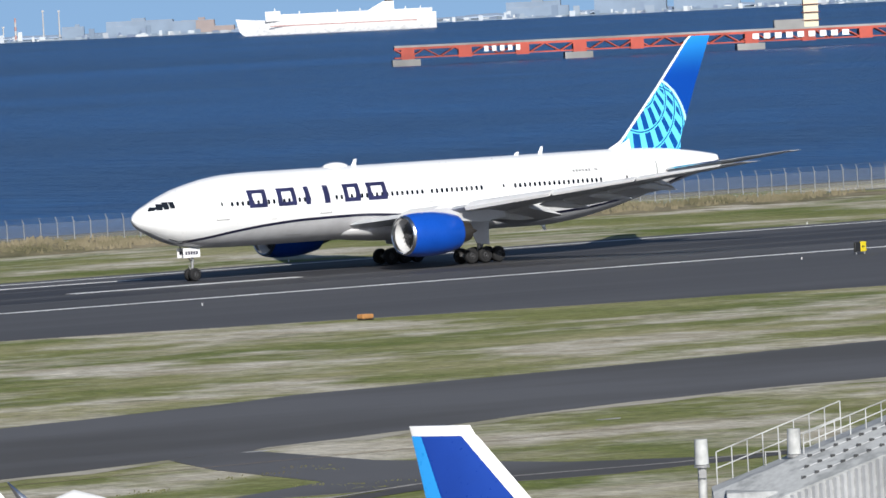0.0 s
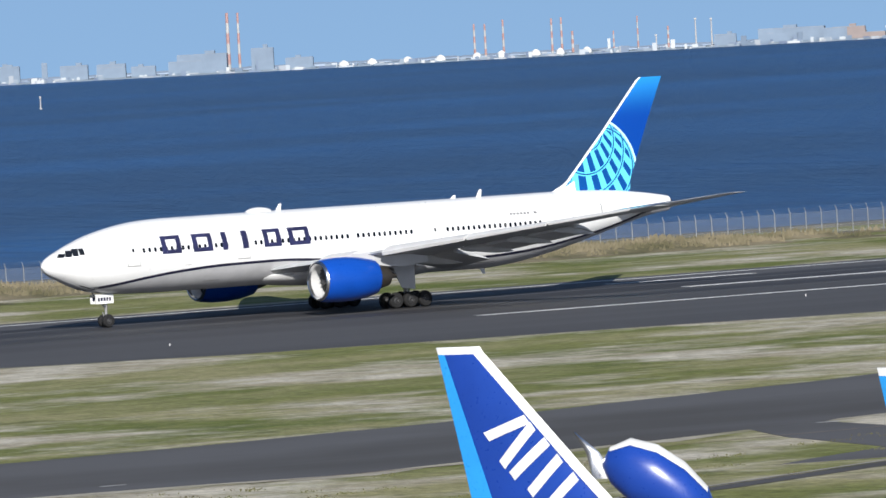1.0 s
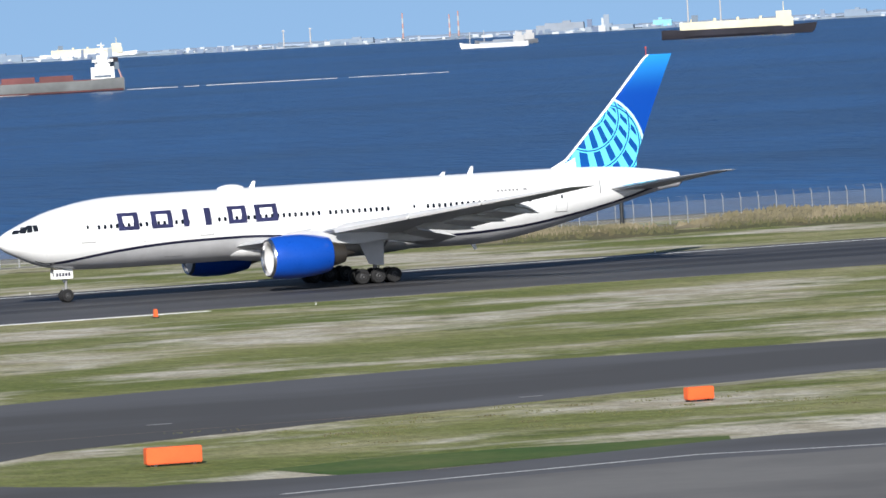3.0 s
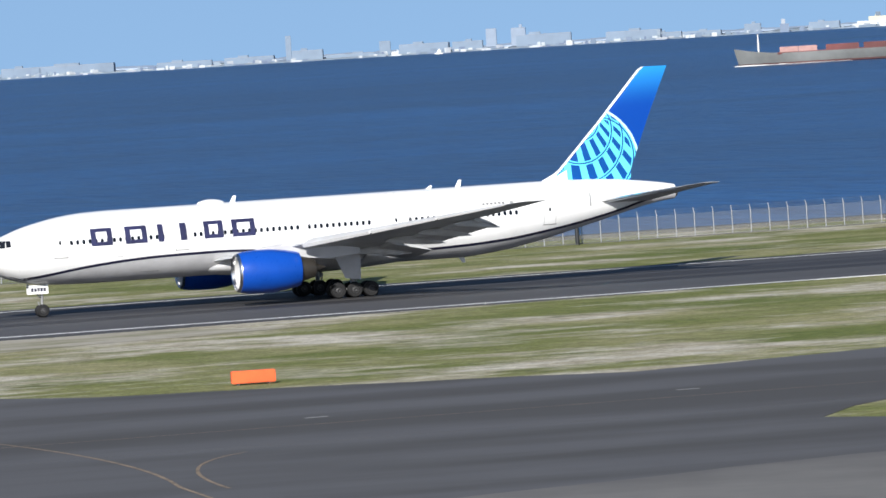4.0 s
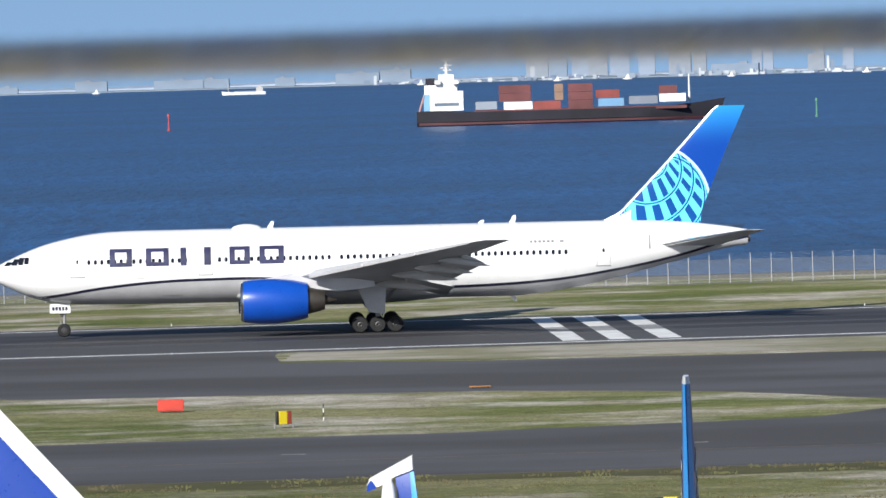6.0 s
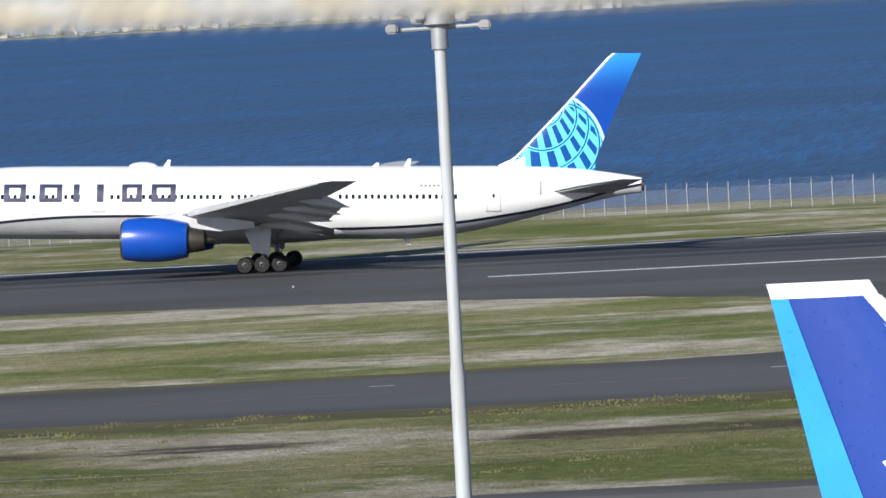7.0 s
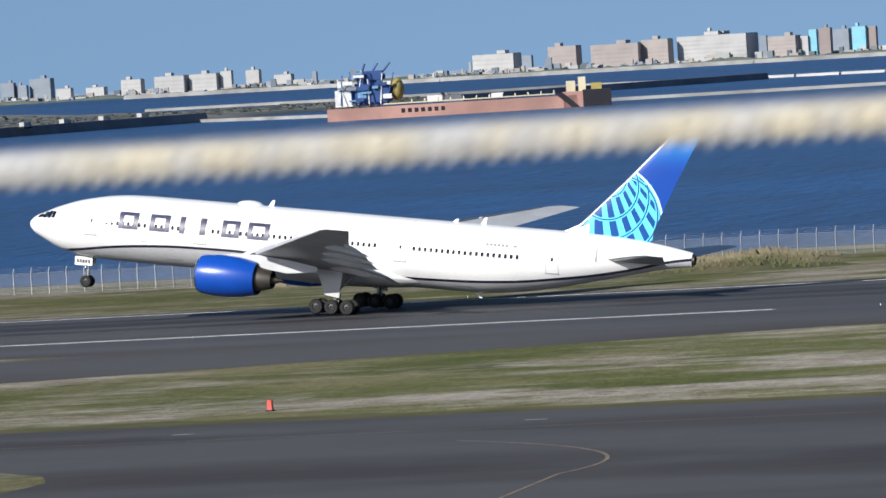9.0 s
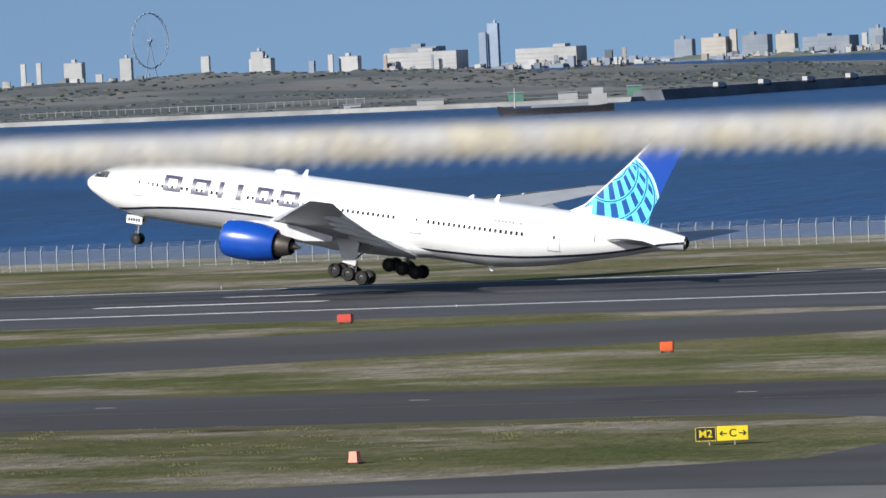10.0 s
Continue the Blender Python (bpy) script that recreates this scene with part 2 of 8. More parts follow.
def grass_material():
    m = bpy.data.materials.new("grass")
    m.use_nodes = True
    n, link = m.node_tree.nodes, m.node_tree.links.new
    b = n["Principled BSDF"]
    b.inputs["Roughness"].default_value = 0.95
    b.inputs["Specular IOR Level"].default_value = 0.15
    co = n.new("ShaderNodeTexCoord")

    def noise_tex(scale, stretch, detail=6, rough=0.6):
        mp, tex = n.new("ShaderNodeMapping"), n.new("ShaderNodeTexNoise")
        mp.inputs["Scale"].default_value = stretch
        link(co.outputs["Object"], mp.inputs["Vector"])
        link(mp.outputs[0], tex.inputs["Vector"])
        tex.inputs["Scale"].default_value, tex.inputs["Detail"].default_value = scale, detail
        tex.inputs["Roughness"].default_value = rough
        return tex.outputs["Fac"]

    def mixed(fac, lo, hi, a, bb):
        r, c = n.new("ShaderNodeMapRange"), n.new("ShaderNodeMix")
        r.inputs[1].default_value, r.inputs[2].default_value = lo, hi
        link(fac, r.inputs[0])
        c.data_type = "RGBA"
        link(r.outputs[0], c.inputs[0])
        for k, v in ((6, a), (7, bb)):
            if isinstance(v, tuple):
                c.inputs[k].default_value = (*v, 1)
            else:
                link(v, c.inputs[k])
        return c.outputs[2]

    green = mixed(noise_tex(0.035, (0.8, 1, 1)), 0.38, 0.62, (0.118, 0.145, 0.038), (0.180, 0.190, 0.066))
    dry = mixed(noise_tex(0.16, (1, 0.8, 1)), 0.38, 0.62, (0.33, 0.295, 0.215), (0.52, 0.485, 0.405))
    tan = mixed(noise_tex(0.05, (0.7, 1, 1), 7), 0.46, 0.62, green, (0.27, 0.255, 0.130))
    bleach = noise_tex(0.048, (0.62, 1.0, 1), 9, 0.66)
    # bleached stretches: centre x, y, half length, half width, turn in degrees
    for x, y, u, v, turn in BLEACHED:
        mp, far, fall, add = (n.new("ShaderNode" + k) for k in ("Mapping", "VectorMath", "MapRange", "Math"))
        mp.vector_type = "TEXTURE"
        mp.inputs["Location"].default_value, mp.inputs["Scale"].default_value = (x, y, 0), (u, v, 1)
        mp.inputs["Rotation"].default_value = (0, 0, radians(turn))
        far.operation = "LENGTH"
        link(co.outputs["Object"], mp.inputs["Vector"])
        link(mp.outputs[0], far.inputs[0])
        fall.inputs[1].default_value, fall.inputs[2].default_value = 1.4, 0.5
        fall.inputs[4].default_value = 0.17
        link(far.outputs["Value"], fall.inputs[0])
        link(bleach, add.inputs[0])
        link(fall.outputs[0], add.inputs[1])
        bleach = add.outputs[0]
    patch = mixed(bleach, 0.485, 0.585, tan, dry)
    dark = mixed(noise_tex(0.13, (0.8, 0.8, 1), 6), 0.60, 0.72, patch, (0.090, 0.105, 0.035))
    rough = noise_tex(0.22, (0.6, 1.0, 1), 7, 0.72)
    for x, y, u, v in BARE:
        mp, far, fall, add = (n.new("ShaderNode" + k) for k in ("Mapping", "VectorMath", "MapRange", "Math"))
        mp.vector_type = "TEXTURE"
        mp.inputs["Location"].default_value, mp.inputs["Scale"].default_value = (x, y, 0), (u, v, 1)
        far.operation = "LENGTH"
        link(co.outputs["Object"], mp.inputs["Vector"])
        link(mp.outputs[0], far.inputs[0])
        fall.inputs[1].default_value, fall.inputs[2].default_value = 1.3, 0.5
        fall.inputs[4].default_value = 0.55
        link(far.outputs["Value"], fall.inputs[0])
        link(rough, add.inputs[0])
        link(fall.outputs[0], add.inputs[1])
        dark = mixed(add.outputs[0], 0.86, 1.06, dark, (0.100, 0.078, 0.060))
    fine = noise_tex(0.8, (1, 0.7, 1), 5, 0.7)
    c = n.new("ShaderNodeMix")
    c.data_type, c.blend_type = "RGBA", "MULTIPLY"
    c.inputs[0].default_value = 1.0
    g = n.new("ShaderNodeMapRange")
    g.inputs[1].default_value, g.inputs[2].default_value = 0.3, 0.7
    g.inputs[3].default_value, g.inputs[4].default_value = 0.70, 1.30
    link(fine, g.inputs[0])
    # the sward grows darker and slightly browner from x = 60 to x = -260
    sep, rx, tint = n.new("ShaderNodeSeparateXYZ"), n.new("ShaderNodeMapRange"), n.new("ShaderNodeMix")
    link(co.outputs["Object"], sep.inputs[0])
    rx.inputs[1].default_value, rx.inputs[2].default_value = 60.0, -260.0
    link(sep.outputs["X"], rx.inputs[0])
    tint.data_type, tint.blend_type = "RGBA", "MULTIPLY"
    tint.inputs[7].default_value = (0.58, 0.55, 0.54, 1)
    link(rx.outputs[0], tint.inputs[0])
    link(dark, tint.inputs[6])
    # darker sward between the near taxiway and the apron
    ry, both, near_tint = n.new("ShaderNodeMapRange"), n.new("ShaderNodeMath"), n.new("ShaderNodeMix")
    east = n.new("ShaderNodeMapRange")
    ry.inputs[1].default_value, ry.inputs[2].default_value = 414.0, 404.0
    east.inputs[1].default_value, east.inputs[2].default_value = 60.0, 10.0
    link(sep.outputs["Y"], ry.inputs[0])
    link(sep.outputs["X"], east.inputs[0])
    both.operation = "MULTIPLY"
    link(ry.outputs[0], both.inputs[0])
    link(east.outputs[0], both.inputs[1])
    near_tint.data_type, near_tint.blend_type = "RGBA", "MULTIPLY"
    near_tint.inputs[7].default_value = (0.77, 0.77, 0.75, 1)
    link(both.outputs[0], near_tint.inputs[0])
    link(tint.outputs[2], near_tint.inputs[6])
    link(near_tint.outputs[2], c.inputs[6])
    link(g.outputs[0], c.inputs[7])
    grain, c3 = n.new("ShaderNodeMapRange"), n.new("ShaderNodeMix")
    grain.inputs[1].default_value, grain.inputs[2].default_value = 0.32, 0.68
    grain.inputs[3].default_value, grain.inputs[4].default_value = 0.70, 1.28
    link(noise_tex(3.2, (1.6, 0.35, 1), 4, 0.75), grain.inputs[0])
    c3.data_type, c3.blend_type = "RGBA", "MULTIPLY"
    c3.inputs[0].default_value = 1.0
    link(c.outputs[2], c3.inputs[6])
    link(grain.outputs[0], c3.inputs[7])
    link(c3.outputs[2], b.inputs["Base Color"])
    bp = n.new("ShaderNodeBump")
    bp.inputs["Strength"].default_value, bp.inputs["Distance"].default_value = 0.8, 0.35
    link(fine, bp.inputs["Height"])
    link(bp.outputs[0], b.inputs["Normal"])
    return m


def sea_material():
    m = bpy.data.materials.new("sea_water")
    m.use_nodes = True
    n, link = m.node_tree.nodes, m.node_tree.links.new
    b = n["Principled BSDF"]
    b.inputs["Base Color"].default_value = (0.004, 0.030, 0.11, 1)
    b.inputs["Roughness"].default_value = 0.32
    b.inputs["IOR"].default_value = 1.33
    co = n.new("ShaderNodeTexCoord")
    heights = []
    for scale, stretch, amount in ((0.05, (1, 0.4, 1), 0.6), (0.2, (1.6, 0.25, 1), 0.6), (0.7, (1.3, 0.2, 1), 0.35)):
        mp, tex = n.new("ShaderNodeMapping"), n.new("ShaderNodeTexNoise")
        mp.inputs["Scale"].default_value = stretch
        link(co.outputs["Object"], mp.inputs["Vector"])
        link(mp.outputs[0], tex.inputs["Vector"])
        tex.inputs["Scale"].default_value, tex.inputs["Detail"].default_value = scale, 4
        mul = n.new("ShaderNodeMath")
        mul.operation = "MULTIPLY"
        mul.inputs[1].default_value = amount
        link(tex.outputs["Fac"], mul.inputs[0])
        heights.append((tex, mul))
    add = n.new("ShaderNodeMath")
    link(heights[0][1].outputs[0], add.inputs[0])
    link(heights[1][1].outputs[0], add.inputs[1])
    add2 = n.new("ShaderNodeMath")
    link(add.outputs[0], add2.inputs[0])
    link(heights[2][1].outputs[0], add2.inputs[1])
    bp = n.new("ShaderNodeBump")
    bp.inputs["Strength"].default_value, bp.inputs["Distance"].default_value = 1.0, 2.2
    link(add2.outputs[0], bp.inputs["Height"])
    link(bp.outputs[0], b.inputs["Normal"])
    c = n.new("ShaderNodeMix")
    c.data_type = "RGBA"
    c.inputs[6].default_value, c.inputs[7].default_value = (0.0005, 0.017, 0.080, 1), (0.006, 0.090, 0.262, 1)
    streak, smp, srng = n.new("ShaderNodeTexNoise"), n.new("ShaderNodeMapping"), n.new("ShaderNodeMapRange")
    smp.inputs["Scale"].default_value = (2.4, 0.15, 1)
    streak.inputs["Scale"].default_value, streak.inputs["Detail"].default_value, streak.inputs["Roughness"].default_value = 0.22, 6, 0.78
    srng.inputs[1].default_value, srng.inputs[2].default_value = 0.36, 0.64
    link(co.outputs["Object"], smp.inputs["Vector"])
    link(smp.outputs[0], streak.inputs["Vector"])
    link(streak.outputs["Fac"], srng.inputs[0])
    link(srng.outputs[0], c.inputs[0])
    band, bmp, brng, mul = n.new("ShaderNodeTexNoise"), n.new("ShaderNodeMapping"), n.new("ShaderNodeMapRange"), n.new("ShaderNodeMix")
    bmp.inputs["Scale"].default_value = (0.35, 1.0, 1)
    band.inputs["Scale"].default_value, band.inputs["Detail"].default_value, band.inputs["Roughness"].default_value = 0.006, 5, 0.6
    brng.inputs[1].default_value, brng.inputs[2].default_value = 0.38, 0.62
    brng.inputs[3].default_value, brng.inputs[4].default_value = 0.62, 1.15
    link(co.outputs["Object"], bmp.inputs["Vector"])
    link(bmp.outputs[0], band.inputs["Vector"])
    link(band.outputs["Fac"], brng.inputs[0])
    mul.data_type, mul.blend_type = "RGBA", "MULTIPLY"
    mul.inputs[0].default_value = 1.0
    link(c.outputs[2], mul.inputs[6])
    link(brng.outputs[0], mul.inputs[7])
    link(mul.outputs[2], b.inputs["Base Color"])
    return m


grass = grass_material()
asphalt = material("asphalt", (0.084, 0.083, 0.086), 0.85, vary=0.2, coarse=0.035, fine=0.6, second=(0.054, 0.051, 0.049),
                   stretch=(0.45, 1.3, 1), spread=(0.43, 0.58))
runway_asphalt = material("runway_asphalt", (0.068, 0.067, 0.070), 0.8, vary=0.16, coarse=0.03, fine=0.6,
                          second=(0.038, 0.037, 0.039), stretch=(0.12, 2.2, 1))
rubber_marks = material("rubber_marks", (0.017, 0.016, 0.019), 0.75, vary=0.2, coarse=0.06, fine=0.4, second=(0.036, 0.035, 0.038),
                        stretch=(0.15, 3, 1))


def stained(mat, spots, stain, west):
    """Soft oval tyre and oil stains (centre x, y, half length, half width), and paving that darkens past x = west."""
    n, link = mat.node_tree.nodes, mat.node_tree.links.new
    b = n["Principled BSDF"]
    was = b.inputs["Base Color"].links[0].from_socket
    co, tex = n.new("ShaderNodeTexCoord"), n.new("ShaderNodeTexNoise")
    tex.inputs["Scale"].default_value, tex.inputs["Detail"].default_value = 0.12, 5
    link(co.outputs["Object"], tex.inputs["Vector"])
    for x, y, u, v in spots:
        mp, far, rng, mix, wob = (n.new("ShaderNode" + k) for k in ("Mapping", "VectorMath", "MapRange", "Mix", "Math"))
        mp.vector_type = "TEXTURE"
        mp.inputs["Location"].default_value, mp.inputs["Scale"].default_value = (x, y, 0), (u, v, 1)
        far.operation = "LENGTH"
        link(co.outputs["Object"], mp.inputs["Vector"])
        link(mp.outputs[0], far.inputs[0])
        wob.operation = "MULTIPLY_ADD"
        wob.inputs[1].default_value = 1.3
        link(tex.outputs["Fac"], wob.inputs[0])
        link(far.outputs["Value"], wob.inputs[2])
        rng.inputs[1].default_value, rng.inputs[2].default_value = 1.65, 1.0
        rng.inputs[4].default_value = 0.85
        link(wob.outputs[0], rng.inputs[0])
        mix.data_type = "RGBA"
        mix.inputs[7].default_value = (*stain, 1)
        link(rng.outputs[0], mix.inputs[0])
        link(was, mix.inputs[6])
        was = mix.outputs[2]
    sep, west_range, toned = n.new("ShaderNodeSeparateXYZ"), n.new("ShaderNodeMapRange"), n.new("ShaderNodeMix")
    link(co.outputs["Object"], sep.inputs[0])
    west_range.inputs[1].default_value, west_range.inputs[2].default_value = west, west - 110
    link(sep.outputs["X"], west_range.inputs[0])
    toned.data_type, toned.blend_type = "RGBA", "MULTIPLY"
    toned.inputs[7].default_value = (0.72, 0.70, 0.71, 1)
    link(west_range.outputs[0], toned.inputs[0])
    link(was, toned.inputs[6])
    link(toned.outputs[2], b.inputs["Base Color"])


stained(asphalt, ((-152, 390, 24, 10), (-116, 386, 14, 15), (-190, 432, 30, 7)), (0.034, 0.029, 0.028), 20)
concrete = material("concrete", (0.20, 0.195, 0.185), 0.85, vary=0.1, coarse=0.05, fine=0.8)
pale_concrete = material("pale_concrete", (0.36, 0.34, 0.31), 0.85, vary=0.1, coarse=0.2, fine=2)
water = sea_material()

LAND_EDGE = 762.0


def land():
    bm = bmesh.new()
    xs = np.linspace(-2600, 2600, 53)
    ys = np.concatenate([np.linspace(-700, 300, 6), np.linspace(320, 760, 45)])
    grid = [[bm.verts.new((x, y, 0.012 * noise.noise((x * 0.03, y * 0.08, 0)) - 0.030)) for x in xs] for y in ys]
    for a, b in zip(grid, grid[1:]):
        for i in range(len(xs) - 1):
            bm.faces.new((a[i], a[i + 1], b[i + 1], b[i]))
    rim = [bm.verts.new((x, LAND_EDGE, -0.3)) for x in xs]
    low = [bm.verts.new((x, LAND_EDGE + 6, -6.0)) for x in xs]
    for a, b in ((grid[-1], rim), (rim, low)):
        for i in range(len(xs) - 1):
            bm.faces.new((a[i], a[i + 1], b[i + 1], b[i]))
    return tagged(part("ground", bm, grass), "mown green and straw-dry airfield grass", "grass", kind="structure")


land()


def sea_level(d):
    return -2.2 + 11.8 * (max(d, 700.0) - 760.0) / 3840.0


def sea():
    bm = bmesh.new()
    rows = []
    for d in (755, 900, 1100, 1400, 1800, 2300, 2900, 3600, 4300, 4850):
        rows.append([bm.verts.new((d * math.sin(a), d * math.cos(a), sea_level(d))) for a in np.radians(np.linspace(-74, 74, 60))])
    for a, b in zip(rows, rows[1:]):
        for i in range(59):
            bm.faces.new((a[i], a[i + 1], b[i + 1], b[i]))
    return tagged(part("water", bm, water), "deep blue wind-rippled bay water", "sea", kind="structure")


sea()

# runway, taxiways and exits, each a slab a few millimetres above the next
LINE_NEAR, LINE_FAR, CENTRE = 598.5, 658.0, 630.0
runway = tagged(sheet("runway", [(-2000, 572), (-110, 575), (8, 594), (150, 592), (205, 597), (235, 602), (262, 603), (300, 596), (330, 584), (352, 573), (382, 566), (412, 556), (446, 546), (2000, 540), (2000, 662),
                                    (-2000, 662)], 0.0, runway_asphalt),
                "long dark asphalt runway with worn surface", "runway", kind="structure")
for y, w in ((635.5, 5.2), (624.0, 3.4), (645.5, 3.0)):
    part("rubber_streak", box(bmesh.new(), -1500, 1500, y - w, y + w, -0.02, 0.004), rubber_marks, runway, "black tyre rubber deposit")
taxiway = tagged(sheet("taxiway", [(-2000, 411), (140, 411), (158, 420), (182, 430), (212, 440), (240, 437), (270, 430), (300, 437), (340, 449), (400, 454), (2000, 454), (2000, 484), (400, 484), (340, 479), (300, 468),
                             (270, 464), (240, 474), (210, 480), (178, 475), (150, 464), (120, 448), (-2000, 448)], 0.0, asphalt),
                 "grey asphalt taxiway beside the grass", "taxiway", kind="structure")
exit_a = [(-106, 577.5), (-47, 558), (-30, 546), (-11, 522), (22, 514), (37, 502), (48, 480), (39, 464), (18, 458), (-10, 457), (-40, 447),
          (190, 447), (160, 456), (144, 469), (120, 484), (86, 539), (52, 563), (24, 566), (8, 574), (8, 594.6)]
exit_b = [(-118, 577.5), (-150, 569), (-173, 559), (-198, 543), (-253, 507), (-281, 483), (-330, 447.5), (-420, 447.5), (-370, 500), (-312, 538),
          (-245, 563), (-238, 567), (-252, 570), (-300, 577.5)]
link_c = [(-125, 577.5), (-118, 577.5), (-115.5, 553), (-112.7, 527), (-115, 509), (-118.5, 497), (-121, 515), (-123, 530), (-121.5, 547), (-123.4, 571)]
old_asphalt = material("old_asphalt", (0.062, 0.060, 0.060), 0.85, vary=0.16, coarse=0.025, fine=0.7, second=(0.043, 0.039, 0.036), stretch=(0.7, 1.2, 1), spread=(0.42, 0.58))
mossy_asphalt = material("mossy_asphalt", (0.078, 0.076, 0.068), 0.9, vary=0.3, coarse=0.09, fine=0.8, second=(0.098, 0.105, 0.048), stretch=(1, 0.8, 1), spread=(0.46, 0.56), spec=0.2)
for poly, mat in ((exit_a, asphalt), (exit_b, old_asphalt), (link_c, mossy_asphalt)):
    tagged(sheet("taxiway", poly, -0.004, mat, rough_edge=1.6 if poly is link_c else 0.55), "dark asphalt exit taxiway leading off the runway", "taxiway", kind="structure")
apron = [(-700, -400), (700, -400), (700, 352), (330, 360), (260, 368), (229, 374), (205, 382), (182, 384), (160, 378), (146, 382), (139, 397), (144, 406), (156, 420), (140, 411.5), (62, 411.5),
         (69, 395), (69, 363), (40, 338), (-98, 338), (-102, 370), (-96, 396), (-88, 411.5), (-186, 411.5), (-177, 405), (-170, 398), (-167, 391), (-166, 382), (-165, 367),
         (-190, 350), (-700, 350)]
inner_apron = [(-700, -400), (700, -400), (700, 340), (260, 350), (215, 362), (190, 366), (172, 369), (150, 366), (128, 362), (100, 350), (60, 334), (-40, 333), (-110, 335),
               (-150, 344), (-190, 342), (-700, 340)]
apron_concrete = material("apron_concrete", (0.155, 0.148, 0.137), 0.85, vary=0.18, coarse=0.04, fine=0.6, second=(0.110, 0.104, 0.097), spread=(0.43, 0.58))
tagged(sheet("apron", inner_apron, 0.004, apron_concrete), "pale worn concrete parking apron", "apron", kind="structure")
tagged(sheet("apron", apron, -0.004, asphalt), "grey asphalt parking apron", "apron", kind="structure")


soil = material("soil", (0.115, 0.105, 0.055), 0.95, vary=0.3, coarse=0.12, fine=1.1, second=(0.075, 0.075, 0.035), spec=0.1)
for poly in ([(-430, 446), (118, 446), (60, 452), (-60, 452), (-200, 454), (-430, 452)],
             [(-90, 403), (64, 404), (64, 413), (-90, 413)], [(-430, 405), (-180, 406), (-176, 413), (-430, 413)]):
    tagged(sheet("verge", poly, -0.015, soil, rough_edge=1.8, skirt=False), "dark earthy grass edge beside the paving", "grass", kind="structure")
dry_verge = material("dry_verge", (0.37, 0.345, 0.285), 0.95, vary=0.38, coarse=0.11, fine=1.1, second=(0.235, 0.225, 0.145), spec=0.1, stretch=(0.6, 1, 1), spread=(0.44, 0.6))
for poly in ([(190, 431), (212, 438.5), (240, 435.5), (270, 428.5), (300, 435.5), (340, 447.5), (430, 452), (430, 456), (340, 451), (300, 439), (270, 432), (240, 439), (212, 442)], [(8, 577), (10, 593.5), (150, 591.5), (160, 577), (92, 552), (70, 562), (52, 568), (24, 570)],):
    tagged(sheet("verge", poly, -0.011, dry_verge, rough_edge=1.8, skirt=False), "pale straw-dry grass verge beside the paving", "grass", kind="structure")

link_east = [(291, 594), (287, 580), (284, 566), (280, 551), (280, 538), (278, 522), (276, 511), (274, 500), (281, 508), (285, 521), (286.5, 536), (288, 551), (288, 566), (290, 580), (297, 590)]
tagged(sheet("taxiway", link_east, -0.009, mossy_asphalt, rough_edge=1.6, skirt=False), "narrow dark asphalt road across the grass", "taxiway", kind="structure")

lush = material("lush_grass", (0.060, 0.105, 0.030), 0.95, vary=0.35, coarse=0.15, fine=1.2, second=(0.105, 0.130, 0.045), spec=0.1)
tagged(sheet("verge", [(154.9, 387.7), (161.4, 390.9), (169.4, 390.7), (179.6, 385.8), (177.0, 379.5), (168.2, 380.7), (155.9, 377.3)], -0.011, lush, rough_edge=1.5, skirt=False), "lush dark green grass beside the apron", "grass", kind="structure")


def stripe(x0, x1, y, w, mat=None, z=0.006):
    return part("marking", box(bmesh.new(), x0, x1, y - w / 2, y + w / 2, z - 0.03, z), mat or line_white, runway, "white painted line")


# ---- the moving airliner ----
S0 = 31.8      # station of the main gear, metres back from the nose
FUS_S = [0, 0.25, 0.8, 1.5, 2.3, 3.2, 4.5, 6, 8, 10, 12.5, 43, 46, 50, 54, 57, 60, 62, 62.9]
FUS_TOP = [5.32, 5.75, 6.16, 6.48, 6.85, 7.22, 7.68, 8.05, 8.43, 8.62, 8.68, 8.68, 8.68, 8.68, 8.63, 8.48, 8.15, 7.85, 7.68]
FUS_BOT = [5.28, 4.85, 4.45, 4.1, 3.72, 3.35, 2.98, 2.76, 2.64, 2.6, 2.58, 2.58, 2.82, 3.5, 4.45, 5.2, 5.95, 6.32, 6.42]
FUS_HALF = [0.03, 0.52, 0.98, 1.38, 1.76, 2.12, 2.52, 2.82, 3.03, 3.09, 3.1, 3.1, 2.97, 2.6, 2.06, 1.56, 0.98, 0.68, 0.46]
LINE_S = [3.0, 6, 9, 12.9, 16, 21, 26, 32, 37, 42, 46.5, 52, 55, 58, 61, 62.9]
LINE_Z = [3.15, 3.55, 4.0, 4.38, 4.54, 4.6, 4.35, 3.75, 3.5, 3.62, 3.9, 4.65, 5.2, 5.9, 6.75, 7.1]


def fus(s):
    return tuple(smooth_at(FUS_S, v, s) for v in (FUS_TOP, FUS_BOT, FUS_HALF))


def line_z(s):
    top, bot, _ = fus(s)
    z = bot if s < 3.0 else smooth_at(LINE_S, LINE_Z, s)
    return min(max(z, bot + 0.03 * (top - bot)), top - 0.02)


def skin(s, z, out=0.0):
    """Point of the fuselage's near side (towards -y) at station s and height z."""
    top, bot, half = fus(s)
    c, h = (top + bot) / 2, (top - bot) / 2
    u = max(-0.999, min(0.999, (z - c) / h))
    a = math.asin(u)
    n = Vector((0, -math.cos(a) / half, math.sin(a) / h)).normalized()
    return Vector((s - S0, -half * math.cos(a), c + h * u)) + n * out


